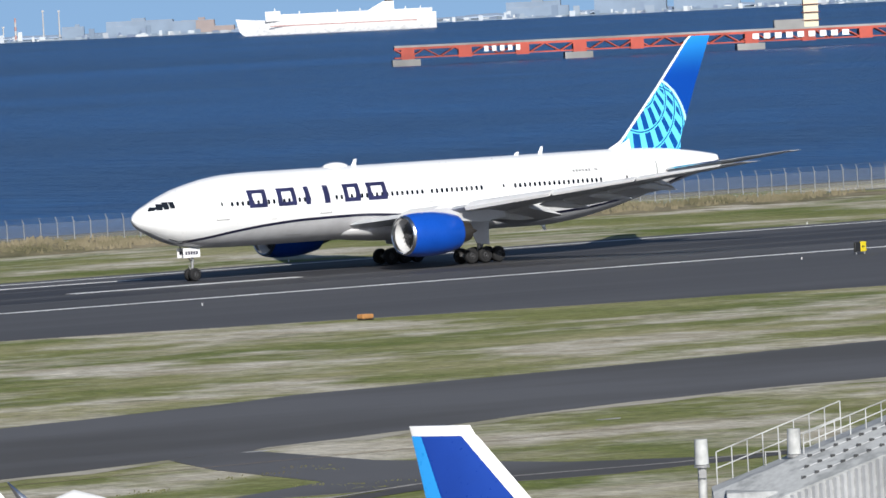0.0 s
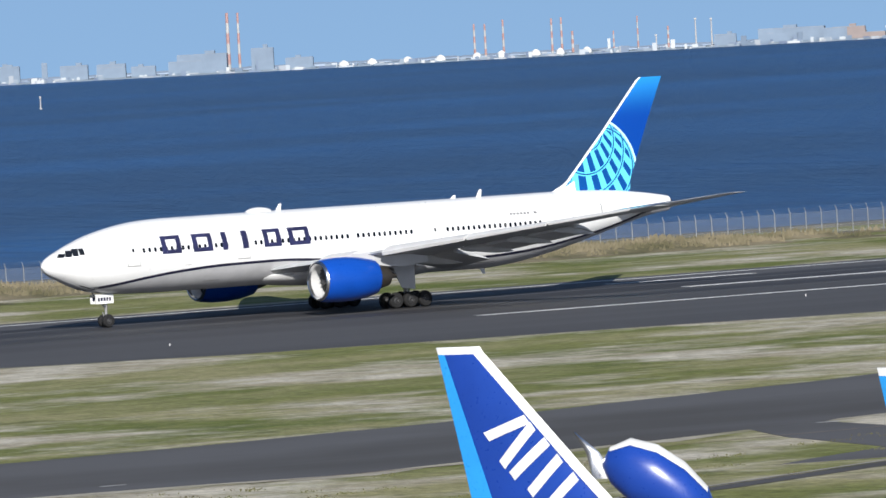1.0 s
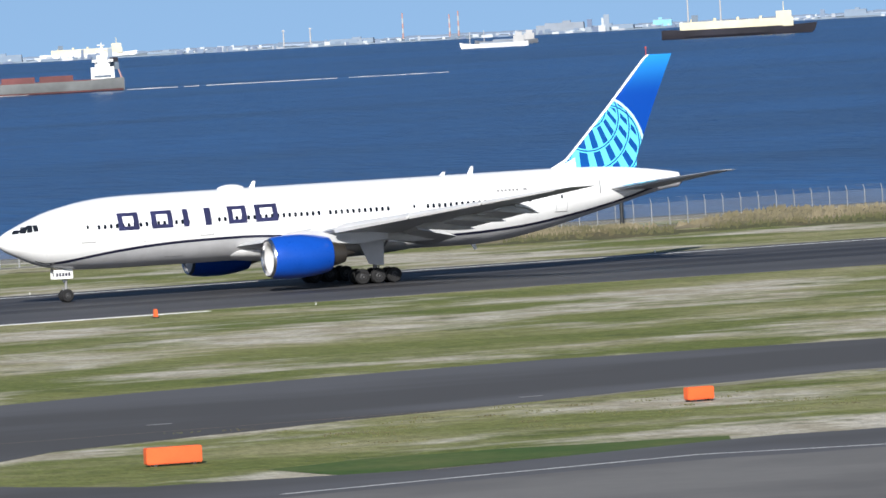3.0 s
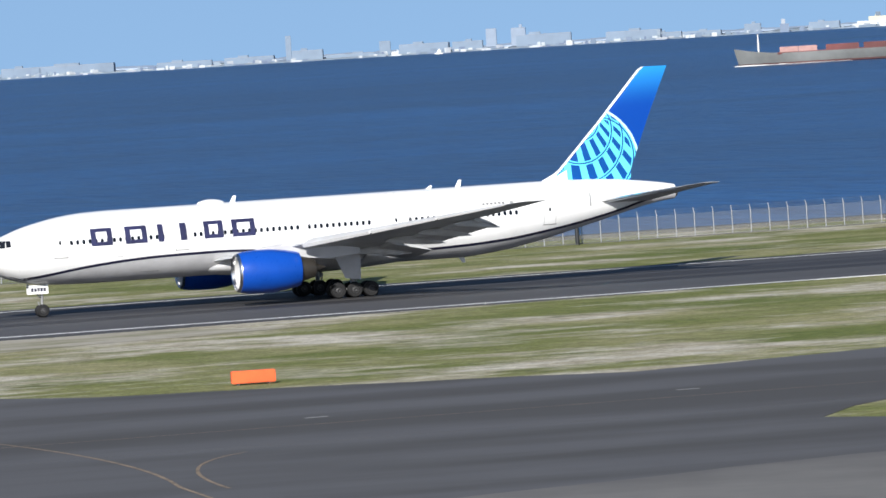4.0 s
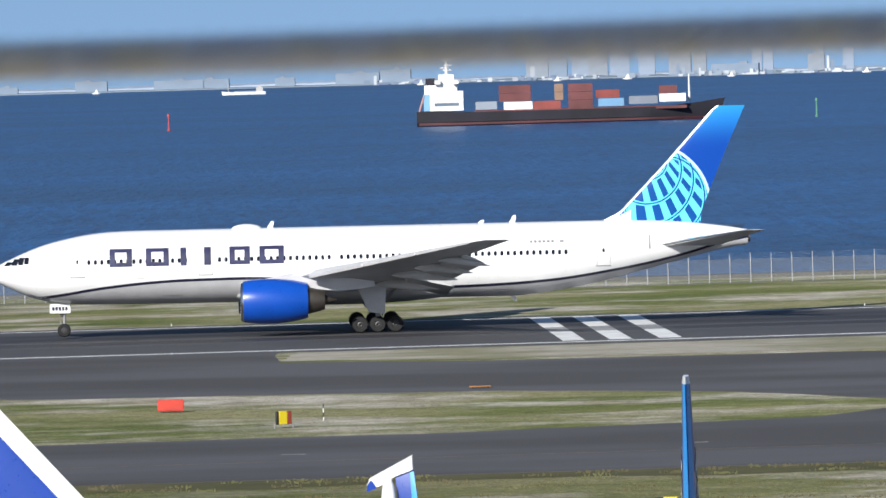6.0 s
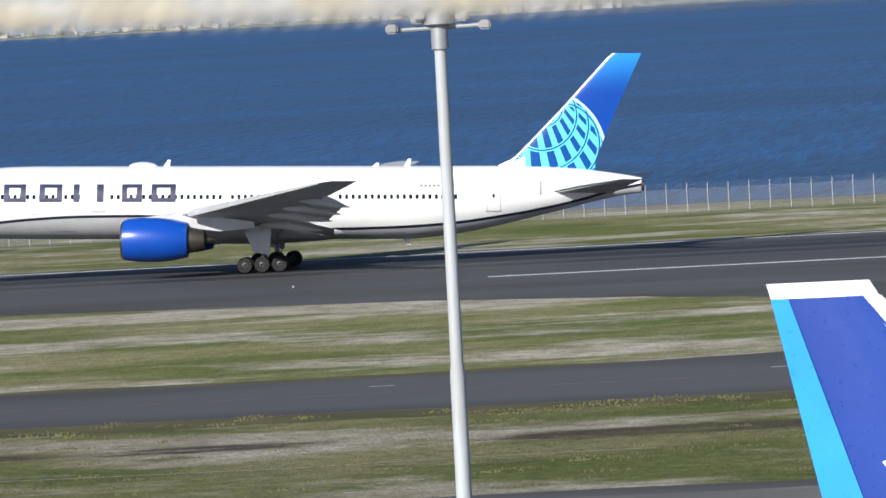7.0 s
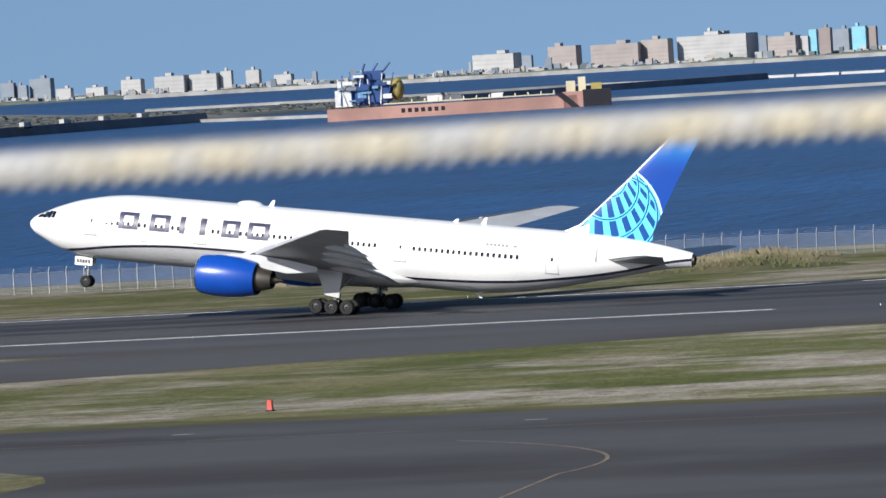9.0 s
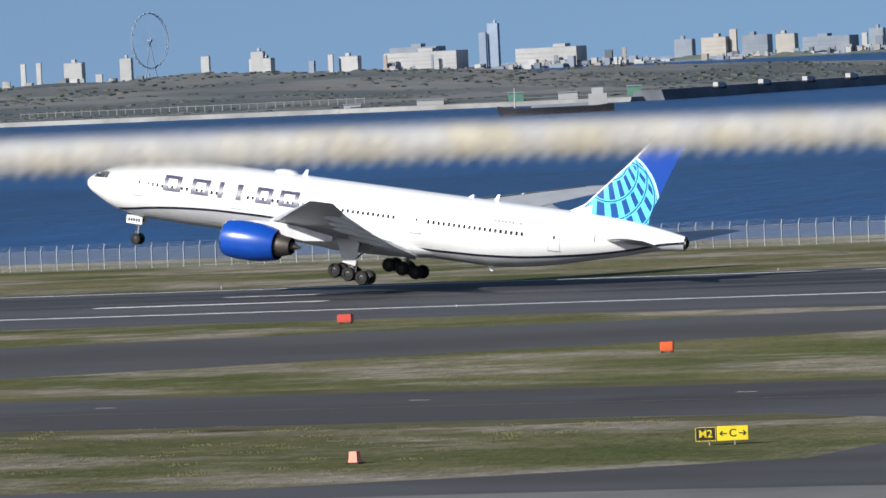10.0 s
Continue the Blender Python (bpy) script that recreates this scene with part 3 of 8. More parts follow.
def skin_patch(bm, s0, s1, z0, z1, out=0.012, nz=4, ns=1, lean=0.0, mat=0):
    g = [[bm.verts.new(skin(s0 + (s1 - s0) * i / ns + lean * j / nz, z0 + (z1 - z0) * j / nz, out)) for j in range(nz + 1)] for i in range(ns + 1)]
    for a, b in zip(g, g[1:]):
        for j in range(nz):
            bm.faces.new((a[j], b[j], b[j + 1], a[j + 1])).material_index = mat
    return bm


def skin_oval(bm, s, z, ws, wz, out=0.012, n=10):
    bm.faces.new([bm.verts.new(skin(s + ws / 2 * abs(math.cos(a)) ** 0.6 * math.copysign(1, math.cos(a)),
                                    z + wz / 2 * abs(math.sin(a)) ** 0.6 * math.copysign(1, math.sin(a)), out))
                  for a in (2 * math.pi * (i + 0.5) / n for i in range(n))])
    return bm


fairing_paint = material("fairing_paint", (0.60, 0.60, 0.60), 0.35, vary=0.05, coat=0.2)


def fuselage_parts(root):
    st = np.concatenate([np.linspace(0, 3, 16), np.linspace(3.4, 12, 22), np.linspace(13, 43, 31), np.linspace(43.8, 62.9, 36)])
    up, low, rib = [], [], []
    for s in st:
        top, bot, half = fus(s)
        c, h = (top + bot) / 2, (top - bot) / 2
        a0 = math.asin(max(-0.995, min(0.995, (line_z(s) - c) / h)))
        x = s - S0
        up.append([(x, -half * math.cos(a), c + h * math.sin(a)) for a in np.linspace(a0, math.pi - a0, 33)])
        low.append([(x, -half * math.cos(a), c + h * math.sin(a)) for a in np.linspace(math.pi - a0, 2 * math.pi + a0, 23)])
    body = part("fuselage", ring_loft(up, close=False), white_paint, root, "glossy white upper fuselage")
    part("belly", ring_loft(low, close=False), grey_paint, root, "pale grey lower fuselage")
    for side in (1, -1):
        bm = bmesh.new()
        rows = []
        for s in st[st > 2.9]:
            z = line_z(s)
            a, b = skin(s, z - 0.10, 0.015), skin(s, z + 0.12, 0.015)
            rows.append([(a.x, a.y * side, a.z), (b.x, b.y * side, b.z)])
        part("cheatline", ring_loft(rows, close=False, bm=bm), navy_paint, root, "thin dark blue swoosh line")
    # tail cone exhaust
    bm = bmesh.new()
    revolve(bm, [(62.8 - S0, 0.44), (63.1 - S0, 0.42), (63.1 - S0, 0.36), (62.92 - S0, 0.34), (62.93 - S0, 0.01)], 0, 7.05, 16)
    part("exhaust_pipe", bm, dark_metal, root, "dark auxiliary exhaust")
    # cabin windows
    groups = [(8.1, 16.6), (18.9, 28.1), (29.0, 34.8), (38.0, 48.1)]
    for a, b in groups:
        for s in np.arange(a, b, 0.533):
            part("cabin_window", skin_oval(bmesh.new(), s, 6.2, 0.27, 0.40), glass_dark, root, smooth=False)
    # cockpit panes
    for s0, s1, z0, z1, lean in ((1.0, 1.5, 5.98, 6.30, 0.34), (1.62, 2.10, 6.02, 6.54, 0.28), (2.20, 2.62, 6.06, 6.66, 0.14), (2.72, 3.10, 6.12, 6.66, 0.05)):
        for side in (1, -1):
            bm = skin_patch(bmesh.new(), s0, s1, z0, z1, 0.02, lean=lean)
            for v in bm.verts:
                v.co.y *= side
            part("cockpit_window", bm, glass_dark, root, "black cockpit pane")
    # doors: outline and sill
    for s, w in ((6.6, 1.07), (17.2, 1.07), (36.2, 1.07), (50.2, 1.07)):
        door = part("cabin_door", skin_patch(bmesh.new(), s, s + w, 5.0, 6.9, 0.006, nz=8), white_paint, root)
        bm = skin_patch(bmesh.new(), s - 0.1, s + w + 0.1, 4.93, 5.0, 0.02, nz=1)
        part("door_sill", bm, strut_grey, door, "grey scuff plate")
        for u0, u1, v0, v1 in ((s - 0.03, s, 5.0, 6.9), (s + w, s + w + 0.03, 5.0, 6.9), (s, s + w, 6.88, 6.92)):
            part("door_seam", skin_patch(bmesh.new(), u0, u1, v0, v1, 0.012, nz=6), strut_grey, door)
        part("door_pane", skin_oval(bmesh.new(), s + w / 2, 6.25, 0.2, 0.34, 0.014), glass_dark, door)
    # airline title as plain hollow blocks and bars
    def title_shape(*rects):
        bm = bmesh.new()
        for a, b, z0, z1 in rects:
            skin_patch(bm, a, b, z0, z1, 0.017, nz=5, ns=3)
        part("title_shape", bm, title_blue, root, "dark blue painted block")

    lo, hi, w = 5.78, 7.25, 0.46
    for a, b in ((9.81, 11.68), (12.81, 14.72), (19.72, 21.42), (22.2, 24.24)):
        title_shape((a, a + w, lo, hi), (b - w, b, lo, hi), (a + w, b - w, lo, lo + 0.34), (a + w, b - w, hi - 0.30, hi))
    for a, b in ((15.67, 16.17), (17.62, 18.2)):
        title_shape((a, b, lo, hi))
    # registration, flag and hatches towards the tail
    for k in range(6):
        part("registration_bar", skin_patch(bmesh.new(), 44.6 + 0.36 * k, 44.84 + 0.36 * k, 7.0, 7.2, 0.014, nz=2), strut_grey, root)
    part("flag_bar", skin_patch(bmesh.new(), 47.1, 47.45, 7.0, 7.2, 0.014, nz=2), strut_grey, root, "small grey painted bar")
    for s, z, w, h in ((54.55, 6.3, 0.13, 1.15), (14.2, 3.3, 1.6, 0.04), (41.5, 3.15, 1.8, 0.04), (28.6, 5.3, 0.5, 0.05), (33.4, 6.65, 0.35, 0.05), (12.0, 4.75, 0.6, 0.04)):
        part("hatch_seam", skin_patch(bmesh.new(), s, s + w, z, z + h, 0.013, nz=4), strut_grey, root, "thin dark seam")
    # dome and blade antennas
    bm = bmesh.new()
    rings = []
    for u in np.linspace(0, 1, 12):
        w = max(0.02, math.sin(math.pi * u) ** 0.5)
        rings.append([(19.9 + 2.6 * u - S0, 0.75 * w * math.cos(a), 8.62 + 0.42 * w * math.sin(a)) for a in np.linspace(0, math.pi, 9)])
    part("radome", ring_loft(rings, close=False, bm=bm), white_paint, root, "white dome on the roof")
    for s, h, z in ((22.9, 0.55, 8.66), (40.4, 0.28, 8.66), (43.05, 0.62, 8.66), (43.0, -0.5, 2.62), (27, -0.3, 2.4)):
        bm = bmesh.new()
        ring_loft([[(s - S0, -0.03, z), (s + 0.5 - S0, -0.03, z), (s + 0.5 - S0, 0.03, z), (s - S0, 0.03, z)],
                   [(s + 0.35 - S0, -0.015, z + h), (s + 0.6 - S0, -0.015, z + h), (s + 0.6 - S0, 0.015, z + h), (s + 0.35 - S0, 0.015, z + h)]], bm=bm)
        part("antenna", bm, white_paint, root, "small blade antenna", smooth=False)
    # wing to body fairing
    rings = []
    for u in np.linspace(0, 1, 22):
        s = 18.5 + 21.5 * u
        w = math.sin(math.pi * u) ** 0.45 if 0 < u < 1 else 0.05
        rings.append([(s - S0, 3.55 * w * math.cos(a), 3.35 + 1.18 * w * math.sin(a)) for a in np.linspace(0, 2 * math.pi, 25)[:-1]])
    part("wing_fairing", ring_loft(rings), fairing_paint, root, "pale grey belly fairing at the wing root")
    return body


def foil(s0, s1, z, t, y, n=9):
    """A wing section: upper side then lower side, in the x-z plane."""
    c = s1 - s0
    us = [0.5 - 0.5 * math.cos(math.pi * i / (n - 1)) for i in range(n)]

    def half(u):
        return 5 * t * (0.2969 * math.sqrt(u) - 0.126 * u - 0.3516 * u**2 + 0.2843 * u**3 - 0.1036 * u**4)

    top = [(s0 + c * u - S0, y, z + half(u) * 0.62) for u in us]
    low = [(s0 + c * u - S0, y, z - half(u) * 0.42) for u in us[::-1][1:-1]]
    return top + low


def wing(root, side):
    """side -1 is towards -y. The wing's own origin is at its root."""
    org = Vector((27.0 - S0, side * 3.0, 4.2))
    secs = [(2.2, 20.3, 34.3, 3.75, 1.75), (5.5, 22.6, 34.5, 4.15, 1.4), (9.6, 25.4, 34.9, 4.75, 1.05), (15, 29.1, 36.6, 5.5, 0.8),
            (22, 33.8, 38.9, 6.5, 0.52), (29.6, 39.0, 41.6, 7.6, 0.24), (30.4, 39.9, 41.9, 7.72, 0.1)]
    rings = [foil(a, b, z, t, side * l) for l, a, b, z, t in secs]
    w = part("wing", ring_loft([[Vector(p) - org for p in r] for r in rings]), wing_paint, root, "grey metal wing")
    w.location = org

    def span(l):
        ls = [q[0] for q in secs]
        return [float(np.interp(l, ls, [q[k] for q in secs])) for k in (1, 2, 3, 4)]

    # leading edge slats
    for l0, l1 in ((6.2, 8.6), (11, 17), (17.2, 23), (23.2, 29)):
        rows = []
        for l in np.linspace(l0, l1, 5):
            a, b, z, t = span(l)
            k = 0.07 * (b - a)
            rows.append([Vector(p) - org for p in ((a - 0.25 * k - S0, side * l, z - 0.3 * t), (a - 0.5 * k - S0, side * l, z - 0.02 * t),
                                                   (a + 0.3 * k - S0, side * l, z + 0.33 * t), (a + 1.2 * k - S0, side * l, z + 0.48 * t),
                                                   (a + 0.4 * k - S0, side * l, z + 0.05 * t))])
        part("slat", ring_loft(rows), fairing_paint, w, "pale grey slat")
    # flaps, let down
    for l0, l1, depth, drop in ((3.4, 9.2, 3.2, 1.05), (11.2, 21.5, 2.3, 0.72)):
        rows = []
        for l in np.linspace(l0, l1, 6):
            a, b, z, t = span(l)
            d = depth * (b - a) / 9.0 if l > 9.6 else depth
            rows.append([Vector(p) - org for p in ((b - 0.55 - S0, side * l, z - 0.05), (b - 0.1 - S0, side * l, z + 0.10 - 0.1),
                                                   (b + d * 0.5 - S0, side * l, z - drop * 0.42), (b + d - S0, side * l, z - drop),
                                                   (b + d * 0.4 - S0, side * l, z - drop * 0.62), (b - 0.4 - S0, side * l, z - 0.28))])
        part("flap", ring_loft(rows), wing_paint, w, "lowered grey flap")
    # flap track fairings
    for l, length, r in ((6.6, 5.5, 0.38), (12.5, 5.4, 0.36), (16.8, 4.8, 0.32), (21.2, 4.2, 0.28)):
        a, b, z, t = span(l)
        rows = []
        for u in np.linspace(0, 1, 11):
            rr = max(0.02, r * math.sin(math.pi * u**0.8) ** 0.7) if u < 1 else 0.02
            cx, cz = b - length * 0.55 + length * u, z - 0.38 - 0.75 * max(0, u - 0.35)
            rows.append([Vector((cx - S0, side * l + 0.6 * rr * math.cos(k), cz + rr * math.sin(k))) - org for k in np.linspace(0, 2 * math.pi, 11)[:-1]])
        part("flap_fairing", ring_loft(rows), wing_paint, w, "grey canoe fairing")
    return w


def engine(root, side):
    cy, cz, s0 = side * 9.6, 2.87, 20.5
    x0 = s0 - S0
    cowl = bmesh.new()
    revolve(cowl, [(x0 + 0.22, 1.66), (x0 + 0.7, 1.76), (x0 + 1.6, 1.84), (x0 + 3.0, 1.84), (x0 + 4.2, 1.72), (x0 + 5.2, 1.52), (x0 + 5.5, 1.44),
                   (x0 + 5.5, 1.38), (x0 + 4.0, 1.45)], cy, cz, 40)
    nac = part("engine_nacelle", cowl, blue_paint, root, "glossy cobalt blue engine cowling")
    bm = revolve(bmesh.new(), [(x0 + 0.24, 1.665), (x0 + 0.08, 1.60), (x0, 1.5), (x0 + 0.06, 1.42), (x0 + 0.3, 1.37)], cy, cz, 40)
    part("inlet_lip", bm, bare_metal, nac, "polished metal intake ring")
    part("inlet_barrel", revolve(bmesh.new(), [(x0 + 0.3, 1.37), (x0 + 1.3, 1.36)], cy, cz, 40), fairing_paint, nac, "pale grey intake lining")
    bm = revolve(bmesh.new(), [(x0 + 1.28, 1.37), (x0 + 1.3, 0.36)], cy, cz, 40)
    part("fan_disc", bm, fan_metal, nac, "dark fan")
    for i in range(22):
        a = 2 * math.pi * i / 22
        b = bmesh.new()
        p = [(x0 + 1.18, 0.34, a), (x0 + 1.05, 1.33, a + 0.10), (x0 + 1.25, 1.33, a + 0.27), (x0 + 1.26, 0.34, a + 0.12)]
        b.faces.new([b.verts.new((x, cy + r * math.cos(t), cz + r * math.sin(t))) for x, r, t in p])
        part("fan_blade", b, fan_metal, nac, smooth=False)
    bm = revolve(bmesh.new(), [(x0 + 0.6, 0.01), (x0 + 0.75, 0.14), (x0 + 1.0, 0.28), (x0 + 1.27, 0.37)], cy, cz, 20)
    part("spinner", bm, fan_metal, nac)
    bm = revolve(bmesh.new(), [(x0 + 4.2, 1.2), (x0 + 5.4, 1.16), (x0 + 6.3, 0.95), (x0 + 6.9, 0.78), (x0 + 6.9, 0.68), (x0 + 6.2, 0.7)], cy, cz, 28)
    part("core_nozzle", bm, dark_metal, nac, "heat-browned metal core nozzle")
    bm = revolve(bmesh.new(), [(x0 + 6.0, 0.5), (x0 + 6.9, 0.42), (x0 + 7.9, 0.04)], cy, cz, 20)
    part("exhaust_cone", bm, dark_metal, nac)
    rows = []
    for u, zl, zh in ((0.0, 1.72, 1.80), (0.12, 1.4, 1.98), (0.4, 1.0, 2.1), (0.7, 0.7, 1.85), (1.0, 1.0, 1.45)):
        x = x0 + 1.8 + 9.2 * u
        w = 0.02 + 0.24 * math.sin(math.pi * min(1, max(0.02, u)))
        rows.append([(x, cy - w, cz + zl), (x, cy + w, cz + zl), (x, cy + w * 0.7, cz + zh), (x, cy - w * 0.7, cz + zh)])
    part("pylon", ring_loft(rows), grey_paint, root, "pale grey engine pylon")


hub_grey = material("hub_grey", (0.06, 0.06, 0.063), 0.5, metal=0.3, vary=0.2)


def wheel_mesh(r, w):
    bm = bmesh.new()
    n = 28
    prof = [(-w / 2, 0.46 * r), (-w / 2, 0.86 * r), (-w * 0.36, 0.97 * r), (-w * 0.15, r), (w * 0.15, r), (w * 0.36, 0.97 * r), (w / 2, 0.86 * r), (w / 2, 0.46 * r)]
    ring_loft([[(q * math.cos(2 * math.pi * i / n), y, q * math.sin(2 * math.pi * i / n)) for i in range(n)] for y, q in prof], caps=False, bm=bm, mat=0)
    prof = [(-w * 0.3, 0.05 * r), (-w * 0.42, 0.2 * r), (-w * 0.34, 0.40 * r), (-w / 2, 0.465 * r)]
    for sg in (1, -1):
        ring_loft([[(q * math.cos(2 * math.pi * i / n), sg * y, q * math.sin(2 * math.pi * i / n)) for i in range(n)] for y, q in prof], caps=False, bm=bm, mat=1)
    me = bpy.data.meshes.new("wheel")
    bmesh.ops.recalc_face_normals(bm, faces=bm.faces)
    bm.to_mesh(me)
    bm.free()
    me.materials.append(black_rubber)
    me.materials.append(hub_grey)
    me.polygons.foreach_set("use_smooth", [True] * len(me.polygons))
    me.set_sharp_from_angle(angle=radians(38))
    return me


def main_gear(root, side, me):
    cy = side * 5.49
    bm = bmesh.new()
    tube(bm, (0.05, cy, 0.8), (0.0, cy + side * 0.15, 4.2), 0.2, 0.24, 12)
    tube(bm, (0.0, cy, 1.9), (1.6, cy - side * 0.6, 3.6), 0.10, 0.10, 8)
    tube(bm, (0.0, cy, 2.0), (-0.4, cy - side * 2.0, 3.3), 0.11, 0.11, 8)
    tube(bm, (0.3, cy, 1.0), (0.5, cy, 1.9), 0.06, 0.06, 6)
    part("main_strut", bm, strut_grey, root, "grey hydraulic undercarriage leg")
    bm = bmesh.new()
    ring_loft([[(-0.75, cy + side * 0.62, 1.7), (-0.75, cy + side * 0.68, 1.7), (0.6, cy + side * 0.68, 1.5), (0.6, cy + side * 0.62, 1.5)],
               [(-1.7, cy + side * 0.45, 3.9), (-1.7, cy + side * 0.51, 3.9), (0.75, cy + side * 0.51, 3.9), (0.75, cy + side * 0.45, 3.9)]], bm=bm)
    part("gear_door", bm, grey_paint, root, "pale grey undercarriage door", smooth=False)
    bogie = part("bogie", tube(bmesh.new(), (-1.7, 0, 0), (1.7, 0, 0), 0.15, 0.15, 10), strut_grey, root, "six-wheel undercarriage beam")
    bogie.location = (0, cy, 0.67)
    for dx in (-1.45, 0, 1.45):
        for dy in (-0.7, 0.7):
            wob = new("wheel", me)
            wob.parent = bogie
            wob.location = (dx, dy, 0)
        part("axle", tube(bmesh.new(), (dx, -0.7, 0), (dx, 0.7, 0), 0.09, 0.09, 8), strut_grey, bogie)
    return bogie


def nose_gear(root):
    x = 5.9 - S0
    bm = bmesh.new()
    tube(bm, (x, 0, 0.5), (x + 0.1, 0, 3.2), 0.11, 0.14, 10)
    tube(bm, (x + 0.05, 0, 1.5), (x - 1.2, 0, 2.9), 0.06, 0.06, 8)
    tube(bm, (x, -0.42, 0.55), (x, 0.42, 0.55), 0.07, 0.07, 8)
    tube(bm, (x - 0.14, 0, 0.8), (x - 0.3, 0, 1.3), 0.05, 0.05, 6)
    part("nose_strut", bm, strut_grey, root, "grey nose undercarriage leg")
    me = wheel_mesh(0.55, 0.38)
    for dy in (-0.34, 0.34):
        w = new("nose_wheel", me)
        w.parent = root
        w.location = (x, dy, 0.55)
    for dy in (-0.42, 0.42):
        bm = bmesh.new()
        box(bm, x - 1.15, x + 0.55, dy - 0.025, dy + 0.025, 1.98, 2.75)
        door = part("nose_gear_door", bm, white_paint, root, "white nose gear door with a plain dark number bar", smooth=False)
        for k in range(5):
            bm = box(bmesh.new(), x - 0.95 + 0.27 * k, x - 0.76 + 0.27 * k, dy - 0.032, dy + 0.032, 2.2, 2.5)
            part("number_bar", bm, navy_paint, door, smooth=False)
    for dz in (1.75,):
        bm = bmesh.new()
        bmesh.ops.create_uvsphere(bm, u_segments=10, v_segments=6, radius=0.1, matrix=Matrix.Translation((x - 0.16, -0.16, dz)))
        part("taxi_light", bm, bare_metal, root)


def fin_material():
    """Blue fin paint: pale towards the tip, with a cyan globe net of rings and spokes over the root."""
    m = bpy.data.materials.new("fin_paint")
    m.use_nodes = True
    n, link = m.node_tree.nodes, m.node_tree.links.new
    b = n["Principled BSDF"]
    b.inputs["Roughness"].default_value = 0.35
    b.inputs["Specular IOR Level"].default_value = 0.3
    co, sp = n.new("ShaderNodeTexCoord"), n.new("ShaderNodeSeparateXYZ")
    link(co.outputs["Object"], sp.inputs[0])

    def math_node(op, a, bb=None, cc=None):
        k = n.new("ShaderNodeMath")
        k.operation = op
        for i, v in enumerate((a, bb, cc)):
            if v is None:
                continue
            if isinstance(v, (int, float)):
                k.inputs[i].default_value = v
            else:
                link(v, k.inputs[i])
        return k.outputs[0]

    x, z = sp.outputs["X"], sp.outputs["Z"]
    dx, dz = math_node("SUBTRACT", x, 53.16 - S0), math_node("SUBTRACT", 17.62, z)
    turn = math_node("MULTIPLY", math_node("ARCTAN2", dx, dz), math.degrees(1))
    turn = math_node("ADD", math_node("MULTIPLY_ADD", turn, 0.0903, -0.0944), math_node("MULTIPLY", math_node("MULTIPLY", turn, turn), 0.000858))
    spoke = math_node("LESS_THAN", math_node("ABSOLUTE", math_node("SUBTRACT", math_node("FRACT", math_node("ADD", turn, 10.5)), 0.5)), math_node("MULTIPLY_ADD", turn, 0.012, 0.215))

    def ring(cs, cz, radius):
        """Distance from a circle, in metres."""
        ex, ez = math_node("SUBTRACT", x, cs - S0), math_node("SUBTRACT", z, cz)
        return math_node("SUBTRACT", math_node("SQRT", math_node("ADD", math_node("MULTIPLY", ex, ex), math_node("MULTIPLY", ez, ez))), radius)

    ring_line = pale_ring = None
    for circle in ((54.70, 13.60, 1.64), (54.60, 12.86, 2.90), (54.72, 12.03, 3.77), (56.0, 10.52, 3.40)):
        away = math_node("ABSOLUTE", ring(*circle))
        line, pale = math_node("LESS_THAN", away, 0.06), math_node("LESS_THAN", away, 0.16)
        ring_line = line if ring_line is None else math_node("MAXIMUM", ring_line, line)
        pale_ring = pale if pale_ring is None else math_node("MAXIMUM", pale_ring, pale)
    edge = ring(54.65, 9.75, 5.28)
    inside = math_node("LESS_THAN", edge, 0.0)
    rim = math_node("LESS_THAN", math_node("ABSOLUTE", math_node("ADD", edge, 0.08)), 0.11)
    cell = math_node("MULTIPLY", math_node("MAXIMUM", spoke, pale_ring), math_node("SUBTRACT", 1.0, ring_line))
    cell = math_node("MULTIPLY", cell, inside)

    def mix(fac, a, bb):
        c = n.new("ShaderNodeMix")
        c.data_type = "RGBA"
        link(fac, c.inputs[0])
        for i, v in ((6, a), (7, bb)):
            if isinstance(v, tuple):
                c.inputs[i].default_value = (*v, 1)
            else:
                link(v, c.inputs[i])
        return c.outputs[2]

    up = n.new("ShaderNodeMapRange")
    up.interpolation_type = "SMOOTHSTEP"
    up.inputs[1].default_value, up.inputs[2].default_value = 14.4, 19.8
    link(z, up.inputs[0])
    base = mix(up.outputs[0], (0.002, 0.056, 0.34), (0.025, 0.33, 0.80))
    grid_blue = mix(inside, base, (0.002, 0.066, 0.28))
    paint = mix(rim, mix(cell, grid_blue, (0.13, 0.66, 0.86)), (0.50, 0.86, 0.92))
    link(paint, b.inputs["Base Color"])
    return m


